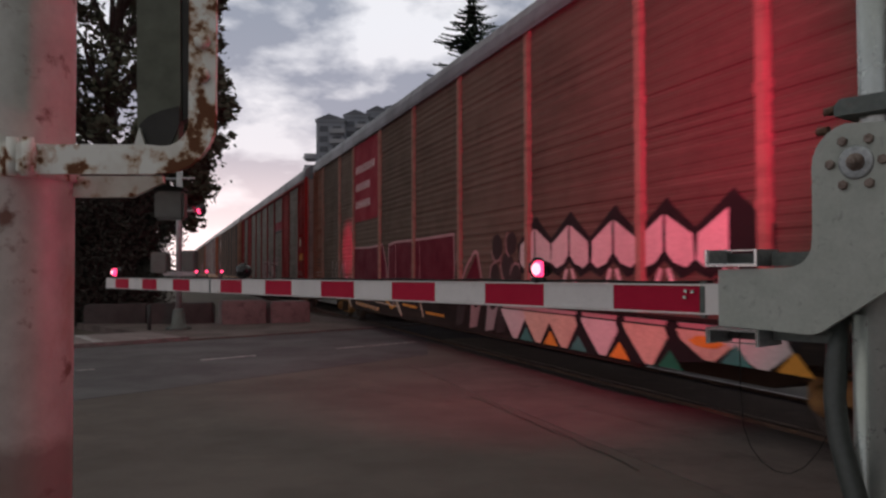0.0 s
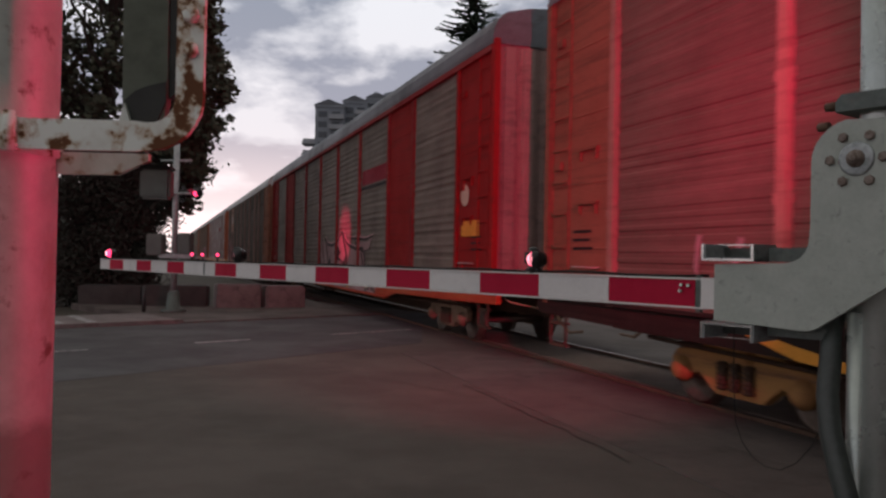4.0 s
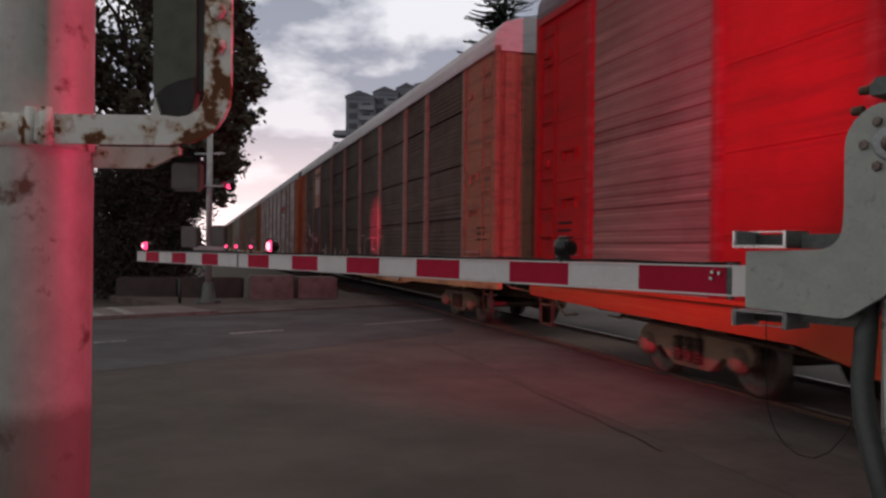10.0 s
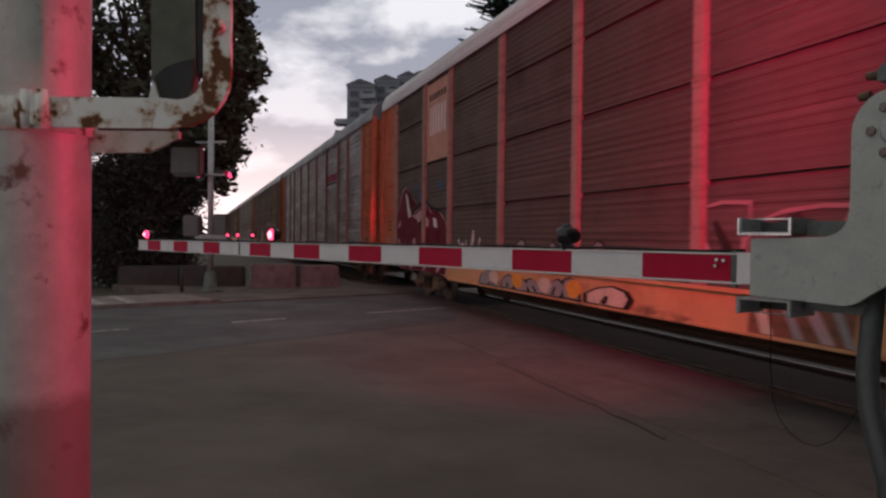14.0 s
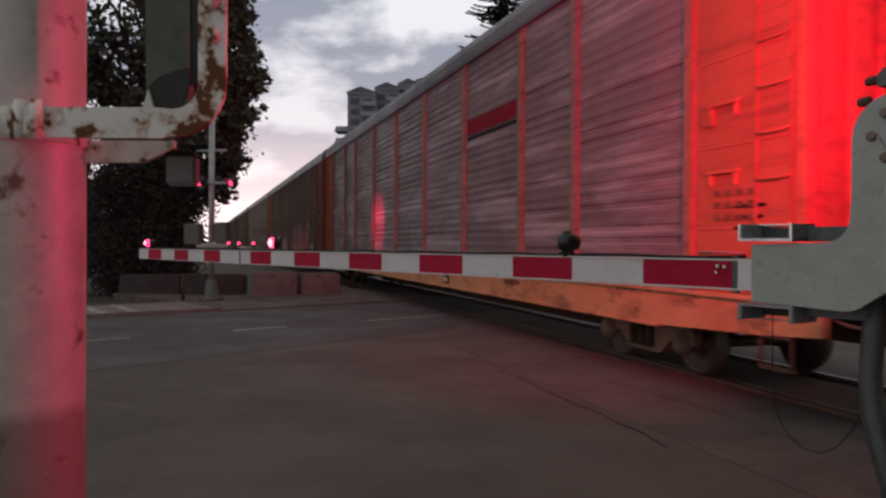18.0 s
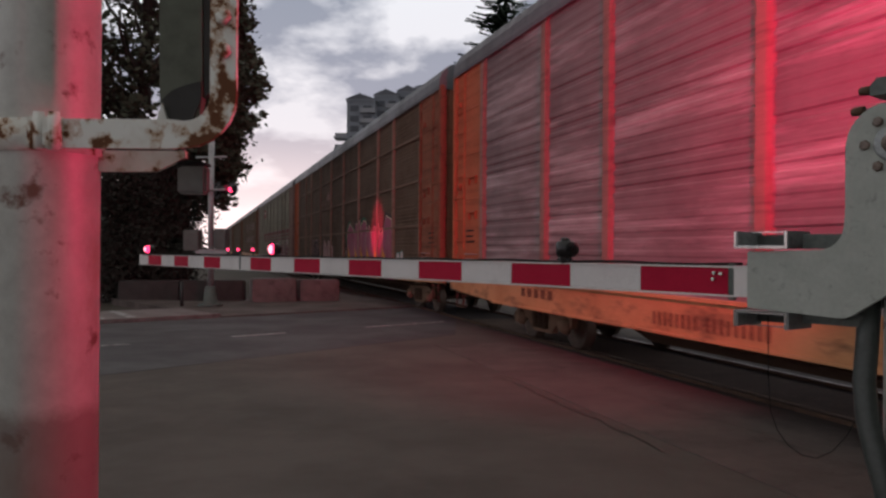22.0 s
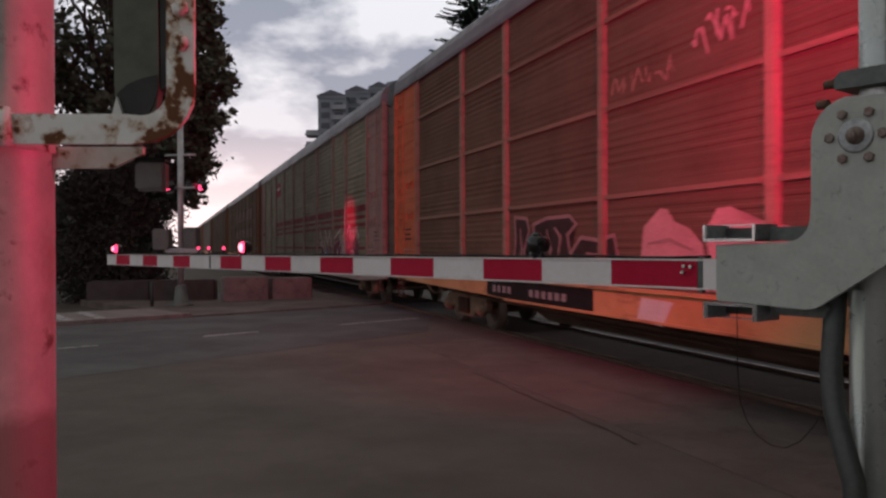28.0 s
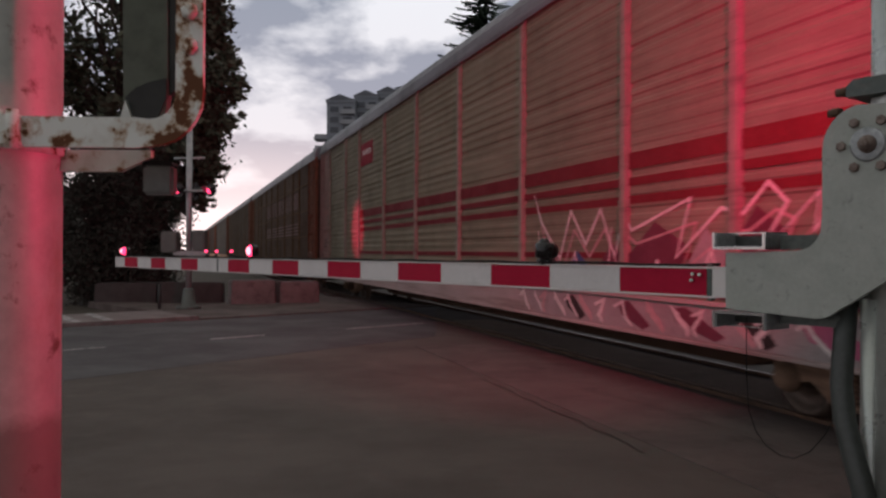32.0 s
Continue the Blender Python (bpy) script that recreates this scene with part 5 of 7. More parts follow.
for k, o in enumerate(LETTERS):
    decal(c4, "graffiti", "gp_cream", o, "", -SIDE - (0.008 + 0.012 * (k % 2)))
    decal(c4, "graffiti", "gp_pink", grown(o, -0.055), "", -SIDE - (0.0135 + 0.012 * (k % 2)))
    x0, x1 = o[0][0], o[-1][0]
    decal(c4, "graffiti", "gp_orange", [(x0 + 0.10, 1.14), (x0 + 0.48, 1.14), (x0 + 0.46, 1.42), (x0 + 0.22, 1.56), (x0 + 0.12, 1.72)], "", -SIDE - 0.031)
    stroke(c4, "gp_plum", [(x0 + 0.55, 1.25), (x0 + 0.62, 1.75), (x0 + 0.85, 2.02), (x0 + 0.98, 1.70), (x0 + 0.95, 1.30)], 0.03, -SIDE - 0.032)
    decal(c4, "graffiti", "gp_pink", rect(x0 + 0.1, x1 + 0.15, 0.755, 1.05), "", SILL_Y)
    decal(c4, "graffiti", ("gp_mauve", "gp_white", "gp_plum")[k % 3], [(x0 + 0.35, 0.77), (x0 + 0.62, 0.77), (x0 + 0.80, 0.98), (x0 + 0.60, 1.02)], "", SILL_Y - 0.006)
    stroke(c4, "gp_plum", [(x0 + 0.25, 1.02), (x0 + 0.7, 0.90), (x1, 0.80)], 0.018, SILL_Y - 0.008)
decal(c4, "graffiti", "gp_orange", blob(3.5, 3.75, 0.78, 0.98, 41), "", SILL_Y - 0.012)
stroke(c4, "gp_white", [(1.78, 1.16), (1.95, 1.55), (2.05, 1.30), (2.20, 1.72)], 0.03)
stroke(c4, "gp_black", [(1.70, 1.20), (2.0, 1.80), (2.3, 1.55), (2.1, 1.15)], 0.05, -SIDE - 0.0100)
decal(c4, "graffiti", "gp_green", rect(1.62, 2.52, 0.755, 1.04), "", SILL_Y - 0.002)
decal(c4, "graffiti", "gp_black", rect(1.42, 1.70, 0.755, 1.04), "", SILL_Y - 0.004)
letterish(c4, 9.8, 10.6, 1.12, 1.6, 2, "gp_white", "gp_teal", 45)
for o in ([(-3.62, 1.13), (-3.50, 1.82), (-3.34, 1.90), (-3.19, 2.01), (-3.05, 2.00), (-2.92, 1.86), (-2.66, 1.78), (-2.44, 1.60), (-2.36, 1.13)], [(-2.28, 1.13), (-2.40, 1.74), (-2.22, 1.97), (-2.02, 1.98), (-1.90, 1.86), (-1.50, 1.80), (-1.02, 1.74), (-0.94, 1.13)]):
    decal(c4, "graffiti", "gp_mauve", o)
stroke(c4, "gp_plum", [(-3.40, 1.62), (-3.00, 1.66), (-2.60, 1.55)], 0.025)
stroke(c4, "gp_plum", [(-2.15, 1.58), (-1.70, 1.62), (-1.15, 1.50)], 0.025)
for o in ([(-7.12, 1.13), (-7.03, 1.73), (-7.06, 2.05), (-6.62, 2.02), (-6.54, 1.83), (-6.72, 1.52), (-6.45, 1.13)], [(-6.34, 1.13), (-6.30, 1.60), (-6.40, 1.92), (-5.94, 2.00), (-5.27, 2.01), (-5.08, 1.89), (-5.33, 1.75), (-5.24, 1.46), (-5.40, 1.13)], [(-5.18, 1.13), (-5.20, 1.52), (-4.96, 1.71), (-4.50, 1.67), (-4.13, 1.73), (-4.05, 1.50), (-4.20, 1.13)]):
    decal(c4, "graffiti", "gp_umber", o, "", -SIDE - 0.0080)
    stroke(c4, "gp_plum", o, 0.026)
for pts in ([(-6.86, 1.86), (-6.80, 1.55), (-6.90, 1.20)], [(-5.95, 1.82), (-5.82, 1.55), (-6.00, 1.22)], [(-5.70, 1.85), (-5.52, 1.72), (-5.62, 1.40)], [(-4.80, 1.50), (-4.45, 1.46), (-4.40, 1.20)]):
    stroke(c4, "gp_plum", pts, 0.03)
scribble(c4, -2.6, -1.7, 3.55, 3.98, "gp_mauve", 47, 5, 0.022)
scribble(c4, -4.2, -2.8, 3.42, 3.70, "post_pink", 48, 6, 0.02)
bars(c4, "gp_grey", -7.9, -7.1, 0.84, 0.95, 4, "lettering", SILL_Y - 0.02)
bars(c4, "gp_grey", -6.5, -5.25, 0.83, 0.94, 6, "lettering", SILL_Y - 0.02)
decal(c4, "data_plate", "gp_black", [(-8.15, 0.78), (-7.4, 0.755), (-4.6, 0.755), (-4.6, 1.04), (-8.15, 1.04)], "black strip with bars of numbers on the beam", SILL_Y)
decal(c4, "data_plate", "gp_white", [(-3.6, 0.74), (-3.1, 0.70), (-2.9, 0.98), (-3.5, 1.0)], "", SILL_Y)

# 5: olive-grey wagon with red stripes and white scribbles
c5 = wagon(161.7, "olive-grey corrugated wagon with red stripes and white scribbles", "deep", "panel_olive", "post_olive", "door_stone", "sill_pale", front="door_stone", beam=SILL_LONG)
for z0, z1 in ((2.60, 2.80), (2.40, 2.50), (2.18, 2.28), (1.52, 1.60)):
    decal(c5, "stripe", "stripe_red", rect(-7.3, 12.15, z0, z1), "", -SIDE - 0.0060)
decal(c5, "sign", "sign_red", rect(-7.2, -5.7, 4.1, 4.75), "small red sign near the roof")
bars(c5, "sign_white", -7.0, -5.9, 4.4, 4.55, 5)
for k, (a, b, top, mat) in enumerate(((4.95, 5.8, 1.65, "gp_umber"), (5.6, 6.6, 1.62, "gp_blue"), (6.5, 7.5, 1.72, "gp_wine"), (7.2, 8.6, 1.95, "gp_wine"), (8.4, 9.3, 1.86, "gp_grey"), (9.1, 10.1, 2.05, "gp_wine"), (9.9, 11.1, 1.92, "gp_wine"))):
    decal(c5, "graffiti", mat, [(a, 1.13), (b - 0.1, 1.13), (b, top - 0.25), (a + 0.6 * (b - a), top), (a + 0.2, top - 0.45)], "", -SIDE - 0.008)
zig = [(4.86, 2.45), (5.10, 2.05), (5.70, 1.50), (6.03, 2.16), (6.45, 1.70), (6.83, 2.15), (7.18, 1.55), (7.38, 2.06), (7.56, 1.86), (8.70, 2.18), (8.45, 1.55), (9.20, 2.05), (9.52, 1.98), (9.86, 2.26), (10.10, 2.06), (9.65, 1.50), (10.48, 2.14), (10.42, 1.80), (10.88, 2.20), (10.98, 1.96), (11.30, 1.92), (10.95, 1.80)]
stroke(c5, "gp_white", zig, 0.020)
stroke(c5, "gp_mauve", [(x + 0.10, z - 0.16 - 0.10 * (i % 2)) for i, (x, z) in enumerate(zig)], 0.016, -SIDE - 0.0115)
for pts in ([(5.0, 1.9), (5.2, 1.3), (5.45, 1.15)], [(5.9, 1.15), (6.15, 1.6), (6.3, 1.2)], [(7.9, 1.16), (8.1, 1.5), (8.35, 1.2)], [(8.75, 1.15), (9.05, 1.62), (9.2, 1.2)], [(10.0, 1.15), (10.3, 1.5), (10.6, 1.3)], [(7.0, 1.2), (7.1, 1.9)]):
    stroke(c5, "gp_white", pts, 0.02, -SIDE - 0.0150)
decal(c5, "graffiti", "gp_grey", [(4.3, 1.03), (11.4, 1.04), (11.2, 0.69), (5.0, 0.69)], "", SILL_Y)
for k, (a, b, mat) in enumerate(((5.9, 6.5, "gp_umber"), (7.3, 8.0, "gp_wine"), (8.4, 9.3, "gp_wine"), (9.5, 10.0, "gp_umber"), (10.3, 11.3, "gp_pink"))):
    decal(c5, "graffiti", mat, [(a, 0.98), (a + 0.25, 1.02), (b, 0.76), (b - 0.15, 0.70), (a + 0.1, 0.84)], "", SILL_Y - 0.006)
for k, (x, lean, hook) in enumerate(((4.55, 0.15, 0.12), (4.95, 0.25, 0.0), (5.30, -0.1, 0.15), (5.62, 0.30, 0.0), (6.02, 0.22, 0.1), (6.36, 0.30, 0.0), (6.98, -0.16, 0.22), (7.42, 0.1, 0.2), (7.95, 0.3, 0.0), (8.42, 0.34, -0.12), (8.95, -0.2, 0.18), (9.40, 0.3, 0.0), (9.95, -0.25, 0.22), (10.35, 0.28, 0.1))):
    pts = [(x - hook, 0.93), (x, 1.0), (x + 0.3 * lean, 0.90), (x + 0.8 * lean, 0.80), (x + lean + 0.5 * hook, 0.73)]
    stroke(c5, ("gp_white", "gp_white", "gp_mauve")[k % 3], pts, (0.034, 0.022, 0.045)[k % 3], SILL_Y - 0.010)
decal(c5, "data_plate", "gp_orange", rect(11.45, 11.95, 0.84, 1.03), "", SILL_Y - 0.03)

# the wagon ahead, and those that follow far behind
wagon(-14.4, "brown corrugated wagon ahead in the train", "mid", "panel_brown", "post_pink", "door_rust", "sill_dark")
LATER = (("panel_umber", "post_ochre", "door_rust", "sill_orange", "fine"), ("panel_brown", "post_ochre", "door_rust", "sill_dark", "deep"), ("panel_taupe", "post_olive", "door_rust", "sill_orange", "mid"), ("panel_dark", "post_pink", "door_orange", "sill_orange", "fine"))
for i in range(7):
    pn, po, dr, sl, sh = LATER[i % 4]
    later = wagon(190.8 + 29.1 * i, "dark wagon far back in the train", sh, pn, po, dr, sl, "slim", (2.2, 3.3, 4.4) if i % 2 == 0 else (), (), i < 1)
    if i == 0:
        # pale patches paint light through rows of slots in its side: upright above, level below
        for a, b in zip(POSTS[3:8], POSTS[4:9]):
            for k in range(7):
                x = a + 0.25 + (b - a - 0.5) * k / 6
                decal(later, "slot", "gp_plum", rect(x - 0.06, x + 0.06, 3.48, 4.22))
            for k in range(4):
                decal(later, "slot", "gp_plum", rect(a + 0.15, b - 0.15, 2.32 + 0.15 * k, 2.38 + 0.15 * k))

# ---- the gate in front: arm, bracket, mast ----
ARM_TOP, ARM_LOW = 1.597, 1.480
UNIT = 0.4064


arm = thing("crossing_gate", "lowered crossing gate with red and white striped arm", "crossing gate")
bm = B()
T0, T1 = -0.46, 17.78 * UNIT
DROOP = 0.0035


def droop(s):
    return -DROOP * max(0.0, s)


def arm_bar(z0, z1, off0, off1, s0=T0, s1=T1):
    bm = B()
    ring = []
    for s in (s0, s1):
        ring.append([bm.verts.new(armp(s, z + droop(s), o)) for o, z in ((off0, z0), (off1, z0), (off1, z1), (off0, z1))])
    for k in range(4):
        bm.faces.new((ring[0][k], ring[0][(k + 1) % 4], ring[1][(k + 1) % 4], ring[1][k]))
    bm.faces.new(ring[0][::-1])
    bm.faces.new(ring[1])
    return bm


part("web", arm_bar(ARM_LOW + 0.002, ARM_TOP - 0.002, 0.0, 0.012), "aluminium", arm)
part("top_flange", arm_bar(ARM_TOP - 0.006, ARM_TOP, -0.008, 0.02), "flange_bright", arm, "bright aluminium flange")
part("bottom_flange", arm_bar(ARM_LOW, ARM_LOW + 0.006, -0.008, 0.02), "flange_bright", arm, "bright aluminium flange")
edges = [-1.02] + list(range(0, 11)) + [11.65, 12.66, 13.72, 14.76, 15.80, 16.93, 17.78]
for i, (a, b) in enumerate(zip(edges, edges[1:])):
    part("stripe", arm_bar(ARM_LOW + 0.007, ARM_TOP - 0.007, -0.003, -0.0005, a * UNIT + 0.001, b * UNIT - 0.001), "sheet_red" if i % 2 == 0 else "sheet_white", arm)
part("splice_joint", arm_bar(ARM_LOW - 0.006, ARM_TOP + 0.006, -0.006, 0.016, 10.50 * UNIT, 10.57 * UNIT), "dark_steel", arm)
part("clamp_strap", arm_bar(ARM_LOW - 0.012, ARM_TOP + 0.010, -0.006, 0.014, -0.439, -0.419), "dark_steel", arm)
part("arm_socket", arm_bar(ARM_LOW + 0.002, ARM_TOP + 0.002, -0.004, 0.016, -0.545, -0.4395), "flange_bright", arm)
bm = B()
for k, (ds, dz) in enumerate(((0.02, -0.03), (0.05, -0.028), (0.055, -0.052))):
    cyl(bm, armp(-0.41 + ds, ARM_TOP + dz, -0.003), armp(-0.41 + ds, ARM_TOP + dz, -0.018), 0.008, 0.007, 8)
part("clamp_bolt", bm, "aluminium", arm)


def shutter_mesh(r, half):
    """A half drum, open at the back, added in place of switching: it turns round a bulb to hide it or to let it shine.
    """
    bm = B()
    ang = [radians(-100 + 200 * i / 14) for i in range(15)]
    rows = [[bm.verts.new((k * math.cos(a), k * math.sin(a), z)) for a in ang] for k, z in ((r * 0.55, -half), (r, -half * 0.72), (r, half * 0.72), (r * 0.55, half))]
    for a, b in zip(rows, rows[1:]):
        for i in range(14):
            f = bm.faces.new((a[i], a[i + 1], b[i + 1], b[i]))
            f.smooth = True
    return mesh_of("shutter", bm)


FLASHERS = []          # shutter, its place, the heading of its light, whether it is open in the first half of a beat, delays of its opening and closing


def flasher(parent, at, way, r, half, first, lag=0, hold=0):
    ob = part("shutter", shutter_mesh(r, half), "lamp_black", parent, "added black half drum that turns to make the lamp flash")
    FLASHERS.append((ob, Vector(at), math.degrees(math.atan2(way[1], way[0])), first, lag, hold))


def flashing_arm_lamp(s, r, first):
    """A warning lamp on the arm that flashes: round black housing, red rim, bulb and an added turning shutter."""
    z = ARM_TOP + droop(s) + 0.062
    c = armp(s, z, 0.006)
    up_z = Vector((0, 0, 1))
    lamp = part("warning_lamp", lathe(B(), c + ARM_N * 0.012, ARM_N, [(0.0, r * 0.9), (0.012, r), (0.045, r * 0.92), (0.055, r * 0.6), (0.060, r * 0.3)]), "lamp_black", arm, "black lamp housing on the arm")
    part("lens", lathe(B(), c + ARM_N * 0.010, -ARM_N, [(0, r * 1.0), (0.012, r * 0.98), (0.024, r * 0.70)]), "lens_on", lamp, "lit red lens")
    part("bulb", lathe(B(), c - ARM_N * 0.010, -ARM_N, [(0, r * 0.76), (0.008, r * 0.68), (0.016, r * 0.46), (0.021, r * 0.24), (0.023, 0.0)]), "lens_core", lamp, "white-hot middle of the lens")
    for sg in (-1, 1):
        part("cap", lathe(B(), c + up_z * sg * r * 1.02, up_z * sg, [(0.0, r * 0.62), (0.008, r * 0.6), (0.014, r * 0.35)], 16), "lamp_black", lamp)
    bm = B()
    cyl(bm, armp(s, ARM_TOP + droop(s) - 0.004, 0.006), armp(s, z - r * 0.9, 0.006), 0.018, 0.022, 12)
    cyl(bm, armp(s - 0.04, ARM_TOP + droop(s) + 0.01, 0.006), armp(s + 0.04, ARM_TOP + droop(s) + 0.01, 0.006), 0.012, None, 10)
    box_at = armp(s + 0.03, z - 0.02, -0.01)
    cyl(bm, box_at, box_at + up_z * 0.05, 0.012, 0.010, 8)
    part("lamp_foot", bm, "lamp_black", lamp)
    flasher(lamp, c, -ARM_N, r * 1.10, r * 1.04, first)


def arm_lamp(s, r, mat, label):
    """A warning lamp on top of the arm, with a lens to either side."""
    z = ARM_TOP + droop(s) + 0.062
    c = armp(s, z, 0.006)
    lamp = part("warning_lamp", lathe(B(), c - ARM_N * 0.045, ARM_N, [(0.012, r * 0.8), (0.02, r), (0.06, r), (0.068, r * 0.7), (0.078, r * 0.4)]), "lamp_black", arm, "black lamp housing on the arm")
    part("lens", lathe(B(), c - ARM_N * 0.032, -ARM_N, [(0, r * 0.95), (0.014, r * 0.92), (0.03, r * 0.72), (0.042, r * 0.4), (0.046, 0.0)]), mat, lamp, label)
    if mat == "lens_on":
        part("bulb", lathe(B(), c - ARM_N * 0.062, -ARM_N, [(0, r * 0.60), (0.010, r * 0.55), (0.018, r * 0.35), (0.021, 0.0)]), "lens_core", lamp, "white-hot middle of the lens")
    bm = B()
    cyl(bm, armp(s, ARM_TOP + droop(s) - 0.004, 0.006), armp(s, z - r * 0.8, 0.006), 0.018, 0.022, 12)
    cyl(bm, armp(s - 0.035, ARM_TOP + droop(s) + 0.01, 0.006), armp(s + 0.035, ARM_TOP + droop(s) + 0.01, 0.006), 0.012, None, 10)
    part("lamp_foot", bm, "lamp_black", lamp)


flashing_arm_lamp(0.45, 0.040, True)
flashing_arm_lamp(3.66, 0.048, False)
arm_lamp(6.80, 0.046, "lens_on", "lit red lens")
bm = B()
tube(bm, [armp(s, ARM_TOP + droop(s) + 0.006 + 0.004 * math.sin(s * 9), 0.016) for s in [T0 + (T1 - T0 - 0.4) * i / 40 for i in range(41)]], 0.006, 6)
part("lamp_cable", bm, "rubber", arm)

# swing bracket: an L-shaped cast plate, flanged, that turns on the mechanism
bracket = arm
PLATE_OFF = -0.022
piv = (-1.01, 2.003)
outline = [(-0.507, 1.652), (-0.507, 1.445)] + arc(-0.84, 1.53, 0.10, 270, 232, 4) + [(-1.12, 1.60), (-1.21, 1.70), (-1.21, 2.06)] + arc(-1.10, 2.02, 0.125, 20, 90, 4)[::-1][:0] + [(-1.16, 2.12)] + arc(-1.0, 2.0, 0.137, 80, 0, 6) + [(-0.863, 1.80)] + arc(-0.775, 1.745, 0.085, 180, 270, 6)
part("plate", slab(B(), outline, lambda a, b, d: armp(a, b, PLATE_OFF + d), 0.02), "arm_plate", bracket, "flat grey plate, scuffed")
part("rear_plate", slab(B(), outline, lambda a, b, d: armp(a, b, 0.12 + d), 0.015), "arm_plate", bracket)


def channel(a0, a1, z0, z1, up):
    """A short open channel that clamps the arm between the plates."""
    bm = B()
    t = 0.012
    for b0, b1, o0, o1 in ((a0, a1, -0.03, 0.13),):
        web = (z1 - t, z1) if up else (z0, z0 + t)
        for (c0, c1, d0, d1) in ((b0, b1, *web), (b0, b0 + t, z0, z1), (b1 - t, b1, z0, z1)):
            slab(bm, [(c0, d0), (c1, d0), (c1, d1), (c0, d1)], lambda a, b, d: armp(a, b, o0 + d), o1 - o0)
    return bm


part("top_channel", channel(-0.665, -0.462, 1.664, 1.727, False), "galvanised", bracket, "open galvanised channel")
part("bottom_channel", channel(-0.672, -0.462, 1.375, 1.437, True), "galvanised", bracket, "open galvanised channel")
for z0, z1, up in ((1.664, 1.727, False), (1.375, 1.437, True)):
    bm = B()
    t = 0.009
    a0, a1 = -0.668, -0.460
    web = (z1 - t, z1) if up else (z0, z0 + t)
    slab(bm, ([(a0, z1), (a0, z0), (a0 + t, z0), (a0 + t, z1 - t), (a1 - t, z1 - t), (a1 - t, z0), (a1, z0), (a1, z1)] if up else
              [(a0, z0), (a1, z0), (a1, z1), (a1 - t, z1), (a1 - t, z0 + t), (a0 + t, z0 + t), (a0 + t, z1), (a0, z1)]), lambda a, b, d: armp(a, b, -0.036 + d), 0.008)
    part("channel_lip", bm, "aluminium", bracket, "bright worn lip of the channel")
    zt = (z0, z0 + 0.005) if up else (z1 - 0.005, z1)
    part("channel_lip", slab(B(), [(a0 + t, zt[0]), (a1 - t, zt[0]), (a1 - t, zt[1]), (a0 + t, zt[1])], lambda a, b, d: armp(a, b, 0.04 + d), 0.006), "aluminium", bracket)
    part("channel_back", slab(B(), [(a0 + 0.012, z0 + 0.012), (a1 - 0.012, z0 + 0.012), (a1 - 0.012, z1 - 0.012), (a0 + 0.012, z1 - 0.012)], lambda a, b, d: armp(a, b, 0.10 + d), 0.01), "conduit_grey", bracket)
part("spacer", slab(B(), [(-0.69, 1.664), (-0.86, 1.664), (-0.86, 1.715), (-0.69, 1.715)], lambda a, b, d: armp(a, b, 0.03 + d), 0.10), "dark_steel", bracket)
part("lower_spacer", slab(B(), [(-0.69, 1.44), (-0.9, 1.44), (-0.9, 1.40), (-0.69, 1.40)], lambda a, b, d: armp(a, b, 0.03 + d), 0.10), "dark_steel", bracket)
for k in range(6):
    a = radians(60 * k)
    p = (piv[0] + 0.083 * math.cos(a), piv[1] + 0.083 * math.sin(a))
    part("bolt", lathe(B(), armp(*p, PLATE_OFF), -ARM_N, [(0, 0.017), (0.008, 0.017), (0.011, 0.012)], 6), "bolt_worn", bracket, "worn rusty bolt head")
part("pivot_washer", lathe(B(), armp(*piv, PLATE_OFF), -ARM_N, [(0, 0.056), (0.004, 0.056), (0.006, 0.05), (0.006, 0.042)]), "galvanised", bracket, "worn ring round the pivot")
part("pivot_nut", lathe(B(), armp(*piv, PLATE_OFF - 0.004), -ARM_N, [(0, 0.030), (0.010, 0.028), (0.014, 0.020), (0.022, 0.018), (0.026, 0.010), (0.03, 0.009)], 12), "bolt_worn", bracket)
for (s, z, wd) in ((-1.135, 1.745, 0.055), (-1.17, 1.735, 0.04)):
    part("cast_mark", slab(B(), [(s, z), (s - wd, z - 0.01), (s - wd, z + 0.022), (s - 0.01, z + 0.028)], lambda a, b, d: armp(a, b, PLATE_OFF - 0.0015 + d), 0.003), "dark_steel", bracket)

mast = thing("signal_mast", "galvanised crossing signal mast beside the gate", "signal mast")
MX = NEAR_MAST
part("pole", cyl(B(), (MX.x, MX.y, 0.05), (MX.x, MX.y, 4.3), 0.063, None, 28), "mast_grey", mast, "bright round metal pole")
part("base", lathe(B(), (MX.x, MX.y, 0.05), (0, 0, 1), [(0, 0.22), (0.04, 0.22), (0.06, 0.16), (0.3, 0.10), (0.32, 0.08)]), "galvanised", mast)
bm = B()
slab(bm, [(-0.935, 2.165), (-1.26, 2.165), (-1.26, 2.205), (-1.23, 2.222), (-0.955, 2.222), (-0.935, 2.20)], lambda a, b, d: armp(a, b, -0.01 + d), 0.22)
part("clamp", bm, "dark_steel", mast, "dark painted clamp on the pole")
bm = B()
slab(bm, [(-1.14, 2.17), (-1.27, 2.17), (-1.27, 2.30), (-1.14, 2.285)], lambda a, b, d: armp(a, b, -0.01 + d), 0.12)
part("bracket_lug", bm, "dark_steel", mast)
for s, z in ((-0.93, 2.19), (-0.905, 2.125)):
    part("bolt", cyl(B(), armp(s, z, 0.02), armp(s + 0.04, z, 0.02), 0.016, 0.014, 6), "rusty_steel", mast)
bm = B()
cyl(bm, armp(-0.985, 0.15, 0.06), armp(-0.985, 1.50, 0.06), 0.030, None, 14)
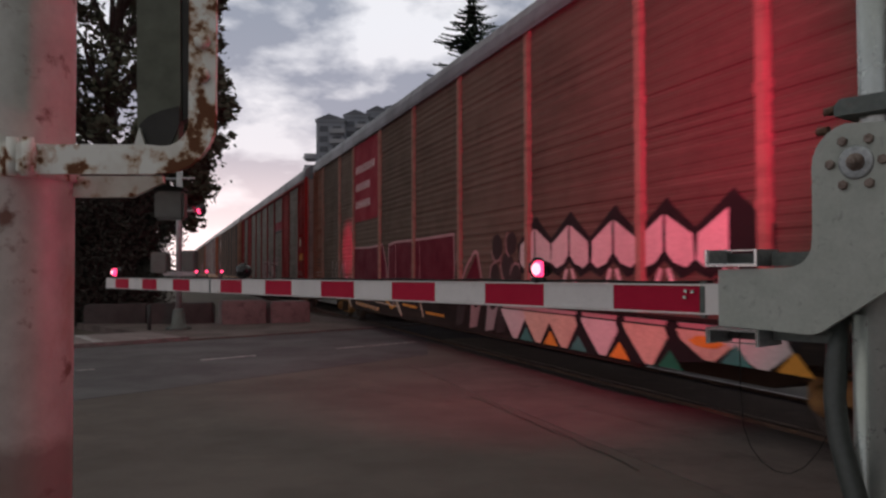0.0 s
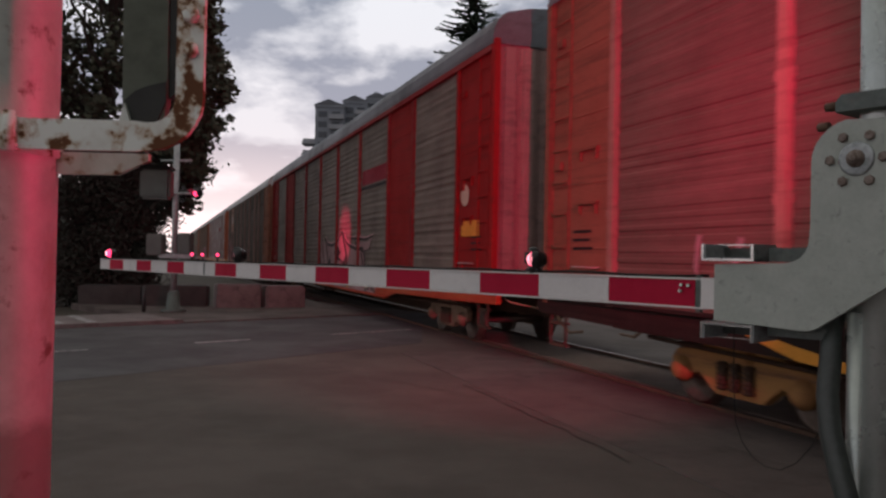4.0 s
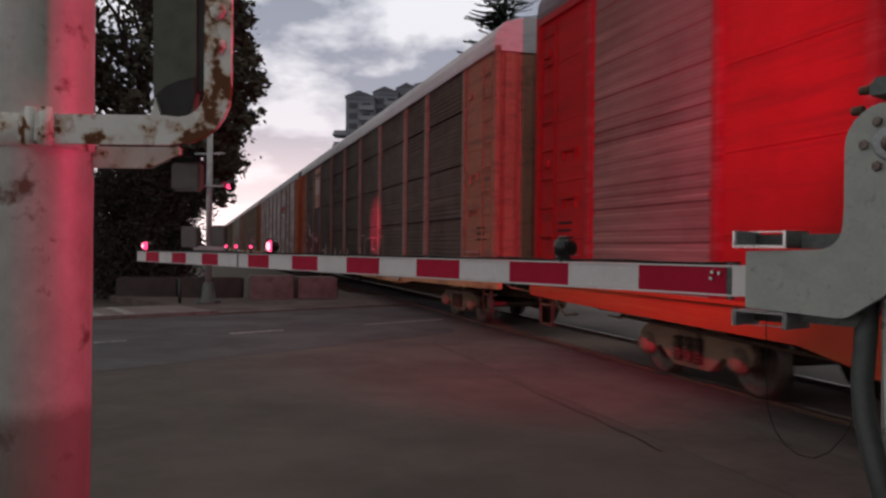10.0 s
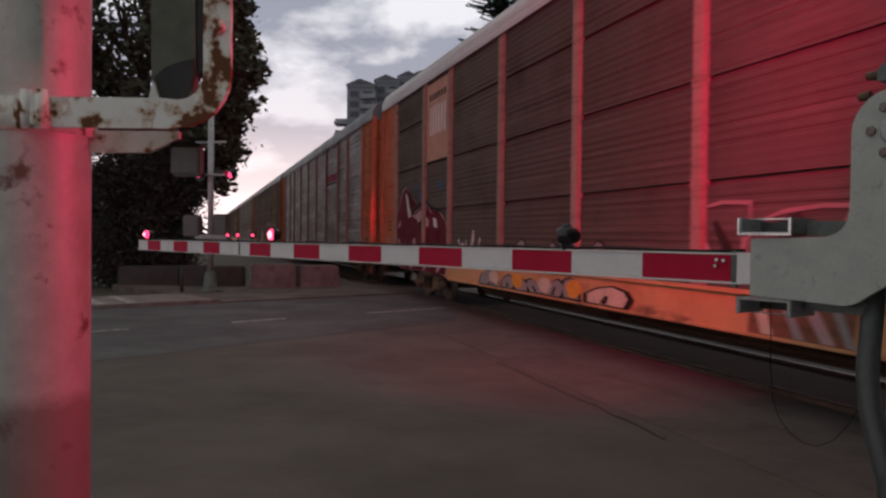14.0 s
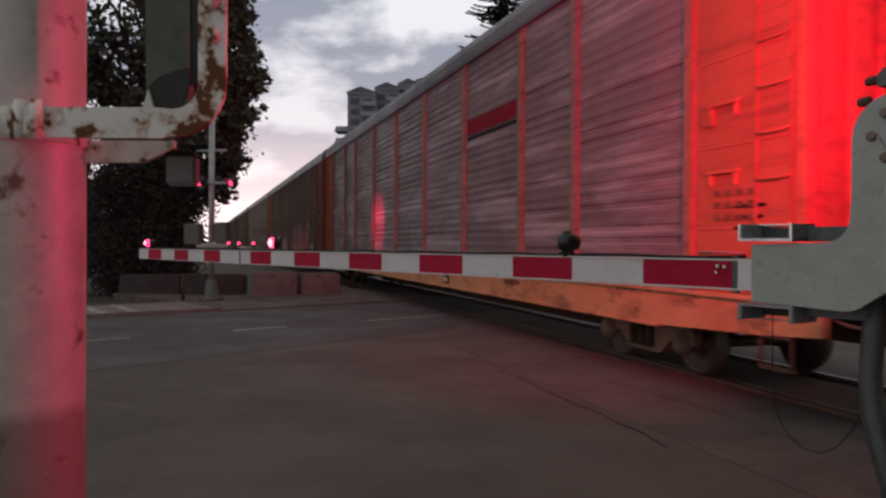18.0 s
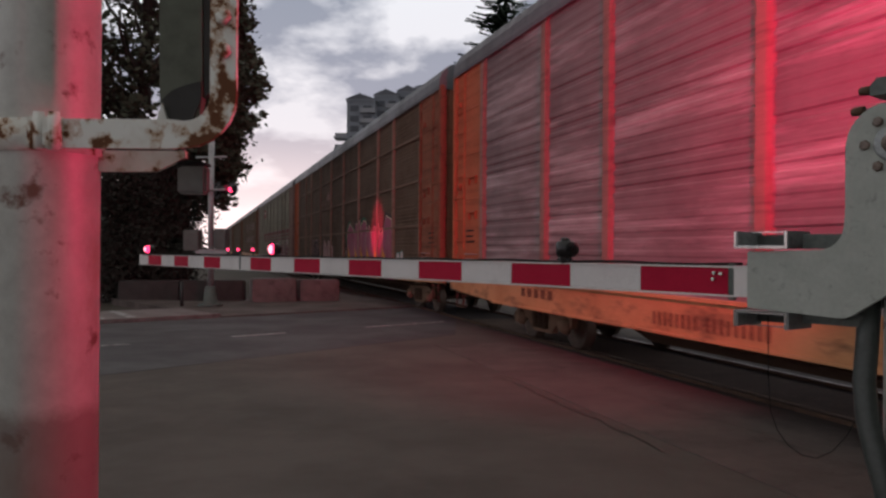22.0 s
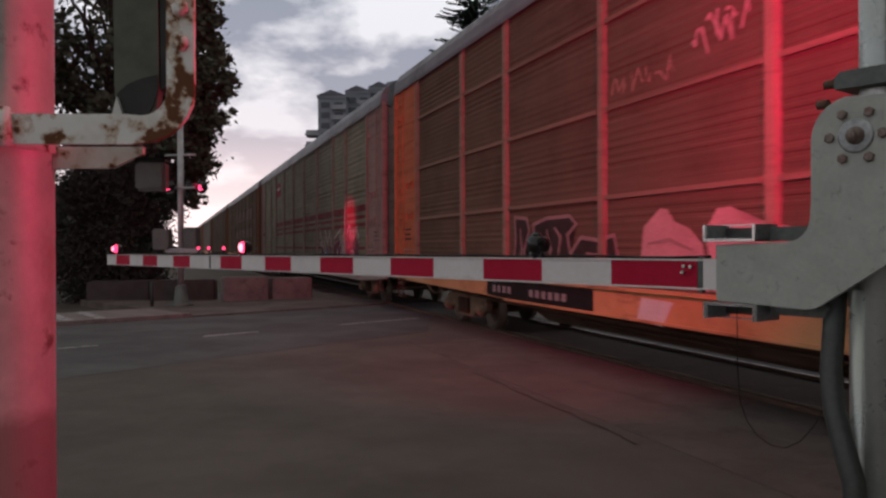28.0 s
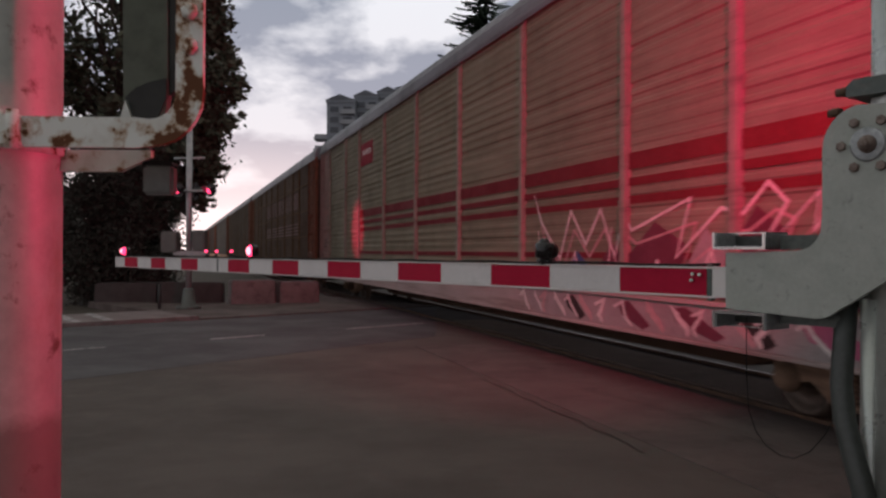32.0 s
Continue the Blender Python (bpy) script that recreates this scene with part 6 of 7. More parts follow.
part("upright_pipe", bm, "mast_grey", mast, "thin pipe beside the pole")
mech = thing("gate_mechanism", "grey gate mechanism housing behind the mast", "gate mechanism")
bm = B()
slab(bm, [(-1.16, 1.02), (-1.62, 1.02), (-1.62, 1.95), (-1.16, 1.95)], lambda a, b, d: armp(a, b, 0.16 + d), 0.42)
bmesh.ops.bevel(bm, geom=bm.edges[:], offset=0.02, segments=2, affect="EDGES")
part("housing", bm, "galvanised", mech)
part("door", slab(B(), [(-1.20, 1.08), (-1.56, 1.08), (-1.56, 1.88), (-1.20, 1.88)], lambda a, b, d: armp(a, b, 0.14 + d), 0.02), "arm_plate", mech)
part("notice", slab(B(), [(-1.13, 1.30), (-1.26, 1.30), (-1.26, 1.46), (-1.13, 1.46)], lambda a, b, d: armp(a, b, 0.10 + d), 0.008), "label_white", mech, "pale notice plate")
part("pipe_clamp", slab(B(), [(-1.09, 1.08), (-1.16, 1.08), (-1.16, 1.13), (-1.09, 1.13)], lambda a, b, d: armp(a, b, 0.03 + d), 0.10), "galvanised", mech)
part("leg", cyl(B(), armp(-1.45, 0.05, 0.35), armp(-1.45, 1.02, 0.35), 0.07), "galvanised", mech)
cable = thing("conduit", "dark flexible conduit bending down beside the mast", "conduit")
part("hose", tube(B(), [armp(-0.90, 1.50, 0.08), armp(-0.905, 1.35, 0.05), armp(-0.905, 1.22, 0.03), armp(-0.925, 1.10, 0.01), armp(-0.965, 0.98, -0.01), armp(-1.0, 0.88, -0.02), armp(-1.01, 0.76, -0.02), armp(-1.01, 0.3, -0.02), armp(-1.01, 0.05, -0.02)], 0.036, 14), "conduit_grey", cable)
part("collar", lathe(B(), armp(-1.01, 0.80, -0.02), (0, 0, -1), [(0, 0.046), (0.05, 0.05), (0.07, 0.042)]), "aluminium", cable)
wire = thing("hanging_wire", "thin black wire hanging in a loop under the bracket", "wire")
loop = [(-0.56, 1.42), (-0.562, 1.2), (-0.572, 1.07), (-0.60, 1.0), (-0.64, 0.955), (-0.69, 0.93), (-0.745, 0.93), (-0.80, 0.965), (-0.85, 1.03), (-0.885, 1.10), (-0.90, 1.18)]
part("wire", tube(B(), [armp(s, z, 0.03) for s, z in loop], 0.0018, 6), "rubber", wire)


POLE_AT = Vector((-0.470, 0.893, 0))


# flashing signals: crossarm, two hooded lamps to either side
def signal_head(parent, centre, facing, mat, r=0.15):
    f = Vector(facing).normalized()
    head = part("signal_lamp", lathe(B(), centre - f * 0.06, f, [(0, r * 0.5), (0.02, r * 0.95), (0.11, r)]), "lamp_black", parent, "black signal lamp with hood")
    part("lens", lathe(B(), centre + f * 0.045, f, [(0, r * 0.92), (0.02, r * 0.8), (0.03, r * 0.4), (0.032, 0)]), mat, head, "lit red lens")
    bm = B()
    side = Vector((-f.y, f.x, 0))
    rim = []
    for d in (0.04, 0.28):
        rim.append([bm.verts.new(centre + f * (d * (1.0 if 20 < a < 160 else 0.6)) + side * (r * 1.06 * math.cos(radians(a))) + Vector((0, 0, r * 1.06 * math.sin(radians(a))))) for a in range(-30, 211, 15)])
    for i in range(len(rim[0]) - 1):
        bm.faces.new((rim[0][i], rim[0][i + 1], rim[1][i + 1], rim[1][i]))
    part("hood", bm, "lamp_black", head)
    part("backing", lathe(B(), centre - f * 0.012, f, [(0, r * 1.9), (0.006, r * 1.9)], 28), "lamp_black", head)


def crossing_signals(parent, base, z, mats):
    side = ROAD_W
    part("crossarm", cyl(B(), base + side * -0.5 + Vector((0, 0, z)), base + side * 0.5 + Vector((0, 0, z)), 0.03), "galvanised", parent)
    for s, dirs in ((-0.42, mats[0]), (0.42, mats[1])):
        for sg, mt in zip((-1, 1), dirs):
            signal_head(parent, base + side * s + ROAD_R * sg * 0.16 + Vector((0, 0, z)), ROAD_R * sg, mt)


crossing_signals(mast, Vector((MX.x, MX.y, 0)), 3.15, (("lens_on", "lens_on"), ("lens_on", "lens_on")))
# the lamps of the mast: two shine past the viewer, two on the train; the latter flash by turns
for s in (-0.42, 0.42):
    at = MX + ROAD_W * s - ROAD_R * 0.42 + Vector((0, 0, 3.15))
    signal_lamp("signal_light", at, Vector((-0.47, 0.89, 1.5)), 12.0, 0.10, 80)
for s, aim, watts, cone, first in ((0.42, rail(13.5, 5.15, 3.4), 2400.0, 84, True), (-0.42, rail(13.5, 5.15, 4.2), 3000.0, 82, False)):
    at = MX + ROAD_W * s + ROAD_R * 0.42 + Vector((0, 0, 3.15))
    signal_lamp("signal_light", at, aim, watts, 0.04, cone)
    flasher(mast, at, ROAD_R, 0.14, 0.15, first, *((0, 3) if first else (2, 0)))

# a second, lower signal, unseen at the right, added to redden the near pole
ped = thing("signal_mast", "unseen short signal post, added for the red light on the pole", "signal mast")
PB = Vector((2.88, 0.93, 0.05))
part("pole", cyl(B(), PB, PB + Vector((0, 0, 1.6)), 0.05, None, 16), "galvanised", ped)
for z in (0.80, 1.30):
    signal_head(ped, PB + Vector((-0.12, 0, z)), (-1, 0.0, 0), "lens_on", 0.11)
    signal_lamp("signal_light", PB + Vector((-0.33, 0.0, z)), POLE_AT + Vector((0, 0, 1.6)), 45.0 if z < 1 else 110.0, 0.05, 40)
flasher(ped, PB + Vector((-0.33, 0.0, 1.30)), (-1, 0, 0), 0.10, 0.105, False)

# ---- old painted pole close by, with its rusty strap ----
POLE = POLE_AT
pole = thing("steel_pole", "old white-painted steel pole, flaking and rusty", "pole")
part("tube", cyl(B(), (POLE.x, POLE.y, 0.05), (POLE.x, POLE.y, 4.4), 0.0595, None, 48), "old_paint", pole)
part("foot", lathe(B(), (POLE.x, POLE.y, 0.05), (0, 0, 1), [(0, 0.15), (0.02, 0.15), (0.03, 0.07), (0.1, 0.062)]), "old_paint", pole)
strap = thing("strap_bracket", "white strap bracket with rust, clamped round the pole", "bracket")
bm = B()
lathe(bm, (POLE.x, POLE.y, 1.768), (0, 0, 1), [(0, 0.0600), (0, 0.0645), (0.034, 0.0645), (0.034, 0.0600)], 40)
part("clamp_band", bm, "rusty_paint", strap, "rusted clamp band")
bm = B()
for dx in (-0.012, 0.004):
    cyl(bm, (POLE.x + 0.045 + dx, POLE.y - 0.075, 1.766), (POLE.x + 0.045 + dx, POLE.y - 0.075, 1.806), 0.006, None, 10)
box(bm, POLE.x + 0.02, POLE.x + 0.055, POLE.y - 0.078, POLE.y - 0.055, 1.768, 1.802, 0.003)
part("clamp_bolt", bm, "rusty_paint", strap)
# flat bar: level, then bent upward
bar_y = POLE.y - 0.068
path = [(-0.430, 1.785), (-0.300, 1.7845)] + [(-0.285 + 0.040 * math.sin(radians(a)), 1.8245 - 0.040 * math.cos(radians(a))) for a in range(0, 91, 15)] + [(-0.245, 1.90), (-0.2445, 2.30)]
bm = B()
HB = 0.0155
rows = []
for i, (x, z) in enumerate(path):
    a, b = path[max(i - 1, 0)], path[min(i + 1, len(path) - 1)]
    t = Vector((b[0] - a[0], b[1] - a[1])).normalized()
    nx, nz = -t.y, t.x
    hw = HB if i < 2 else 0.0140
    rows.append([bm.verts.new((x + nx * hw * s, bar_y + o, z + nz * hw * s)) for s, o in ((1, 0.0), (-1, 0.0), (-1, 0.008), (1, 0.008))])
for a, b in zip(rows, rows[1:]):
    for k in range(4):
        bm.faces.new((a[k], a[(k + 1) % 4], b[(k + 1) % 4], b[k]))
bm.faces.new(rows[0])
bm.faces.new(rows[-1][::-1])
part("flat_bar", bm, "rusty_paint", strap, "bent flat bar, white paint gone to rust")
bm = B()
slab(bm, [(-0.44, 1.752), (-0.345, 1.752), (-0.310, 1.768), (-0.310, 1.776), (-0.44, 1.776)], lambda a, b, d: Vector((a, bar_y + 0.075 + d, b)), 0.01)
part("rear_bar", bm, "rusty_paint", strap)
bm = B()
slab(bm, [(-0.316, 1.798), (-0.304, 1.798), (-0.3105, 1.818)], lambda a, b, d: Vector((a, bar_y + 0.001 + d, b)), 0.008)
part("gusset", bm, "old_paint", strap)
for z in (1.873, 1.909, 2.0):
    part("rivet", lathe(B(), (-0.2445, bar_y, z), (0, -1, 0), [(0, 0.009), (0.004, 0.009), (0.007, 0.005)], 6), "rusty_paint", strap)
strap.location.z = -0.0125
# padlock hanging from the strap
lock = thing("padlock", "grey padlock with a black cover hanging from the strap", "padlock")
LKX, LKY = -0.304, 0.912
bm = B()
box(bm, LKX - 0.017, LKX + 0.017, LKY - 0.009, LKY + 0.009, 1.714, 1.7475, 0.003)
part("body", bm, "sign_back", lock, "dull grey lock body")
bm = B()
slab(bm, [(LKX - 0.0178, 1.7470)] + [(LKX + 0.0178, 1.7470), (LKX + 0.016, 1.7505), (LKX + 0.010, 1.752), (LKX - 0.010, 1.752), (LKX - 0.016, 1.7505)], lambda a, b, d: Vector((a, LKY - 0.010 + d, b)), 0.02)
part("cover", bm, "rubber", lock, "black rubber cover")
part("shackle", tube(B(), [(LKX - 0.011, LKY, 1.752), (LKX - 0.012, LKY, 1.764), (LKX - 0.016, LKY - 0.004, 1.774), (LKX - 0.022, LKY - 0.008, 1.774)], 0.003, 8), "dark_steel", lock)
# dark green flat post held by the strap
board = thing("green_board", "dark green board edge held in the rusty strap", "board")
bm = B()
o = [(-0.316, 1.83)] + arc(-0.292, 1.815, 0.024, 200, 320, 5) + [(-0.270, 1.83), (-0.276, 2.4), (-0.322, 2.4)]
slab(bm, o, lambda a, b, d: Vector((a, bar_y + 0.010 + d, b)), 0.014)
M["green_paint"] = surface("green_paint", (0.105, 0.118, 0.088), (0.08, 0.092, 0.068), None, 9, 0.75, 0, 0.2)
M["green_dark"] = surface("green_dark", (0.02, 0.021, 0.018), (0.014, 0.015, 0.012), None, 9, 0.7, 0, 0.2)
part("face", bm, "green_paint", board)
bm = B()
slab(bm, [(-0.2685, 1.826), (-0.2590, 1.835), (-0.2590, 2.4), (-0.2745, 2.4)], lambda a, b, d: Vector((a, bar_y + 0.012 + d, b)), 0.012)
part("edge", bm, "green_dark", board, "narrow dark right side")
# shade on the board's underside, put in as a darker slab
part("foot", slab(B(), [(-0.3125, 1.822), (-0.3115, 1.812), (-0.303, 1.797), (-0.281, 1.797), (-0.2705, 1.822), (-0.2712, 1.842), (-0.288, 1.838), (-0.302, 1.832)], lambda a, b, d: Vector((a, bar_y + 0.007 + d, b)), 0.004), "green_dark", board, "dark slab for the shaded underside")
board.location.z = -0.0125

# ---- the far signal mast with its own gate ----
far = thing("signal_mast", "far galvanised signal mast with crossing lights", "signal mast")
part("pole", cyl(B(), FAR_MAST + Vector((0, 0, 0)), FAR_MAST + Vector((0, 0, 5.6)), 0.085, 0.08, 16), "galvanised", far)
part("base", lathe(B(), FAR_MAST, (0, 0, 1), [(0, 0.34), (0.10, 0.34), (0.12, 0.20), (0.55, 0.15), (0.6, 0.11)], 12), "dark_steel", far, "flared cast base")
part("crossarm", cyl(B(), FAR_MAST + Vector((-0.35, -0.14, 3.28)), FAR_MAST + Vector((0.80, -0.18, 3.28)), 0.03), "galvanised", far)
for dx in (-0.22, 0.66):
    signal_head(far, FAR_MAST + Vector((dx, -0.28, 3.28)), (-0.35, -1, 0), "lens_far", 0.095)
signal_head(far, FAR_MAST + ROAD_R * 0.2 + Vector((0, 0, 3.28)), ROAD_R, "lens_far", 0.13)
signal_lamp("signal_light", FAR_MAST + ROAD_R * 0.45 + Vector((0, 0, 3.2)), rail(23.4, 5.15, 2.3), 1500.0, 0.1, 26)
bm = B()
cyl(bm, FAR_MAST + Vector((-0.45, 0.1, 4.2)), FAR_MAST + Vector((0.45, -0.1, 4.2)), 0.03)
part("upper_arm", bm, "galvanised", far)
part("finial", lathe(B(), FAR_MAST + Vector((0, 0, 5.6)), (0, 0, 1), [(0, 0.10), (0.08, 0.07), (0.1, 0.02)], 12), "galvanised", far)
fm = thing("gate_mechanism", "grey gate mechanism boxes on the far mast", "gate mechanism")
bm = B()
box(bm, FAR_MAST.x - 0.72, FAR_MAST.x - 0.28, FAR_MAST.y - 0.2, FAR_MAST.y + 0.2, 1.58, 2.16, 0.03)
part("housing", bm, "sign_back", fm)
bm = B()
box(bm, FAR_MAST.x + 0.12, FAR_MAST.x + 0.48, FAR_MAST.y - 0.2, FAR_MAST.y + 0.2, 1.62, 2.2, 0.03)
part("counterweight", bm, "dark_steel", fm)
bm = B()
box(bm, FAR_MAST.x - 0.4, FAR_MAST.x + 0.55, FAR_MAST.y - 0.12, FAR_MAST.y + 0.12, 1.50, 1.62, 0.02)
part("cradle", bm, "galvanised", fm)
fa = thing("crossing_gate", "lowered far crossing gate with three red lamps", "crossing gate")
FA_DIR = Vector((0.88, -0.47, 0)).normalized()
FA0 = FAR_MAST + FA_DIR * 0.3 + Vector((0, 0, 1.38))
for k in range(8):
    a, b = FA0 + FA_DIR * (k * 0.4064), FA0 + FA_DIR * ((k + 1) * 0.4064 - 0.004)
    bm = B()
    cyl(bm, a, b, 0.045, None, 6)
    part("stripe", bm, "sheet_white" if k % 2 else "sheet_red", fa)
for s in (0.35, 0.72, 1.25):
    c = FA0 + FA_DIR * s + Vector((0, 0, 0.24))
    part("lamp_foot", cyl(B(), c - Vector((0, 0, 0.24)), c, 0.02, None, 8), "lamp_black", fa)
    lm = part("warning_lamp", lathe(B(), c, (0, -1, 0), [(-0.05, 0.036), (0.0, 0.044), (0.02, 0.044)], 14), "lamp_black", fa)
    part("lens", lathe(B(), c + Vector((0, -0.022, 0)), (0, -1, 0), [(0, 0.042), (0.02, 0.03), (0.025, 0)], 14), "lens_far", lm, "lit red lens")
bollard = thing("post", "thin black post beside the far pavement", "post")
part("stake", cyl(B(), (-7.47, 21.7, -0.1), (-7.47, 21.7, 0.72), 0.05, 0.045, 10), "iron_black", bollard)

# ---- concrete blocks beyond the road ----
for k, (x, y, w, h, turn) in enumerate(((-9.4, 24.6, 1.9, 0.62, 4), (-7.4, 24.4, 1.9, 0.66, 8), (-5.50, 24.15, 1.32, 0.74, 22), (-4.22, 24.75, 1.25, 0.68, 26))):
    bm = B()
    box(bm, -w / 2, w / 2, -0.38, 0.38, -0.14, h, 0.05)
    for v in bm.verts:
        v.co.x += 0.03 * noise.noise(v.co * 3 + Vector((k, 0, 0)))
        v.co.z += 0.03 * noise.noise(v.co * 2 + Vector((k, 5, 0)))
    solid("concrete_block", bm, "concrete_block" if k > 1 else "concrete_dark", "weathered concrete barrier block beyond the road" if k > 1 else "dark concrete barrier block under the bush", "concrete block", "", "blocks beyond the road", pose(x, y, 0, 0, 0, turn))


# ---- plants ----
def leaf_cloud(centres, count, spread, size, seed, flat=0.5, aspect=1.7):
    """Many small leaves round the given centres, as one mesh."""
    rng = np.random.default_rng(seed)
    cen = np.repeat(np.array(centres, float), count, axis=0)
    p = cen[:, :3] + rng.normal(0, 1, (len(cen), 3)) * cen[:, 3:4] * np.array([spread, spread, spread * 0.8])
    d = rng.normal(0, 1, (len(p), 3)) * np.array([1, 1, flat])
    d /= np.linalg.norm(d, axis=1)[:, None]
    s = np.cross(d, rng.normal(0, 1, (len(p), 3)))
    s /= np.linalg.norm(s, axis=1)[:, None]
    w = size * rng.uniform(0.6, 1.3, (len(p), 1))
    v = np.stack([p - d * w * aspect / 2, p + s * w * 0.5, p + d * w * aspect / 2, p - s * w * 0.5], 1).reshape(-1, 3)
    me = bpy.data.meshes.new("crown")
    me.from_pydata(v.tolist(), [], (np.arange(len(p) * 4).reshape(-1, 4)).tolist())
    return me


def limb(bm, a, b, r0, r1, seed, k=5):
    rng = random.Random(seed)
    a, b = Vector(a), Vector(b)
    pts = [a.lerp(b, i / k) + Vector((rng.uniform(-1, 1), rng.uniform(-1, 1), rng.uniform(-0.5, 0.5))) * (0.05 * (b - a).length if 0 < i < k else 0) for i in range(k + 1)]
    for i in range(k):
        cyl(bm, pts[i], pts[i + 1], r0 + (r1 - r0) * i / k, r0 + (r1 - r0) * (i + 1) / k, 8, False)
    return pts


tree = thing("tree", "large dark leafy tree at dusk with gaps in its crown", "tree")
TX, TY = -10.9, 27.5
bm = B()
limb(bm, (TX, TY, -0.2), (TX + 0.2, TY, 5.2), 0.55, 0.38, 1)
rng = random.Random(5)
centres = []
for i in range(30):
    a = i * 2.4
    up_f = rng.random()
    r = (1.9 + 2.2 * math.sin(math.pi * min(1, 0.2 + 0.75 * up_f))) * rng.uniform(0.72, 1.0)
    tip = (TX + r * math.cos(a), TY + r * math.sin(a) * 0.8, 4.4 + 10.5 * up_f)
    pts = limb(bm, (TX + 0.2, TY, 3.4 + 6.5 * up_f), tip, 0.15, 0.03, 40 + i)
    for p in pts[2:]:
        centres.append((p.x, p.y, p.z, rng.uniform(0.45, 0.8)))
for i in range(46):
    a, z = rng.uniform(0, 2 * math.pi), rng.uniform(3.6, 14.5)
    r = 4.2 * math.sqrt(max(0.05, 1 - ((z - 8.6) / 6.6) ** 2)) * rng.uniform(0.55, 1.0)
    centres.append((TX + r * math.cos(a), TY + 0.8 * r * math.sin(a), z, rng.uniform(0.4, 0.75)))
centres = [c for c in centres if not (-11.9 < c[0] < -9.7 and 8.4 < c[2] < 11.2 and rng.random() < 0.35)]
centres = [c for c in centres if not (c[0] < -11.3 and c[2] < 6.8) and not (c[0] > -7.95 and c[2] > 7.5)]
centres = [c for c in centres if not (c[0] < -8.0 and c[2] > 5.5 and rng.random() < 0.22)]
# the ragged edge of the crown over the road, with drooping lower twigs
fringe = []
for i in range(64):
    z = 3.3 + 9.4 * i / 63
    edge = float(np.interp(z, (3.2, 3.8, 5.1, 6.3, 7.1, 8.3, 9.7, 11.0, 13.0), (-7.9, -7.35, -7.1, -6.75, -6.45, -6.75, -6.95, -6.85, -7.6)))
    if i % 9 in (3, 4):
        edge -= 0.45
    fringe.append((edge - 0.24 - rng.uniform(0.0, 0.35), TY + rng.uniform(-0.8, 0.8), z, rng.uniform(0.18, 0.30)))
    fringe.append((edge - 0.5 - rng.uniform(0.0, 0.9), TY + rng.uniform(-0.8, 0.8), z, rng.uniform(0.28, 0.42)))
part("trunk", bm, "bark", tree, "dark trunk with limbs")
part("crown", leaf_cloud(centres, 135, 0.56, 0.155, 3), "leaves", tree, "dense dark leaves with small gaps")
part("fringe", leaf_cloud(fringe, 62, 0.66, 0.155, 31), "leaves", tree, "loose outer leaves with sky between")

shrub = thing("ivy_bush", "dense dark ivy-covered bush under the tree", "bush")
rng = random.Random(9)
for x in (-11.0, -10.2, -9.3):
    bm = B()
    limb(bm, (x, 26.0, -0.2), (x + 0.2, 26.0, 3.2), 0.12, 0.05, int(x * 10) + 300)
    part("stem", bm, "bark", shrub)
cs = [(-9.9 + rng.uniform(-1.4, 1.4), 25.9 + rng.uniform(-0.6, 0.9), z, 0.42) for z in [0.1 + 5.2 * i / 110 for i in range(110)]]
part("crown", leaf_cloud(cs, 800, 0.75, 0.068, 4), "ivy", shrub, "dark ivy leaves")
rng = random.Random(14)
cs = [(-12.5 - i * 0.55 + rng.uniform(-0.4, 0.4), 26.5 + i * 0.3 + rng.uniform(-0.8, 0.8), rng.uniform(0.2, 2.0), 0.7) for i in range(40)]
tagged(part("hedge", leaf_cloud(cs, 120, 0.8, 0.2, 6), "ivy"), "dark overgrown hedge beyond the pavement", "hedge", "", "stuff")
# unseen trees out to the left, added to block sky light on the far wagons
cs = []
for i in range(260):
    f = rng.random()
    cs.append((-19.0 - 16.0 * f + rng.uniform(-2, 2), 29.0 + 24.0 * f + rng.uniform(-2, 2), rng.uniform(0.5, 11.0), 1.3))
tagged(part("verge_trees", leaf_cloud(cs, 110, 0.8, 0.45, 7), "ivy"), "unseen row of dark trees, added to shade the far wagons", "trees", "", "stuff")
cs = []
for i in range(230):
    a = radians(rng.uniform(23.5, 74))
    d = rng.uniform(70, 130)
    top = 1.65 + d * (0.066 if a > radians(24) else 0.018)
    cs.append((-d * math.sin(a), d * math.cos(a), rng.uniform(0.1, 1.0) * top, 2.2))
tagged(part("far_woods", leaf_cloud(cs, 110, 0.8, 0.85, 8), "ivy"), "dark line of distant trees at dusk", "woods", "", "stuff")
cs = []
for i in range(220):
    a = radians(rng.uniform(-78, 10))
    d = rng.uniform(90, 160)
    cs.append((-d * math.sin(a), d * math.cos(a), rng.uniform(0.1, 1.0) * 7.5, 2.4))
tagged(part("far_woods", leaf_cloud(cs, 90, 0.8, 0.9, 9), "ivy"), "dark line of distant trees beyond the railway", "woods", "", "stuff")


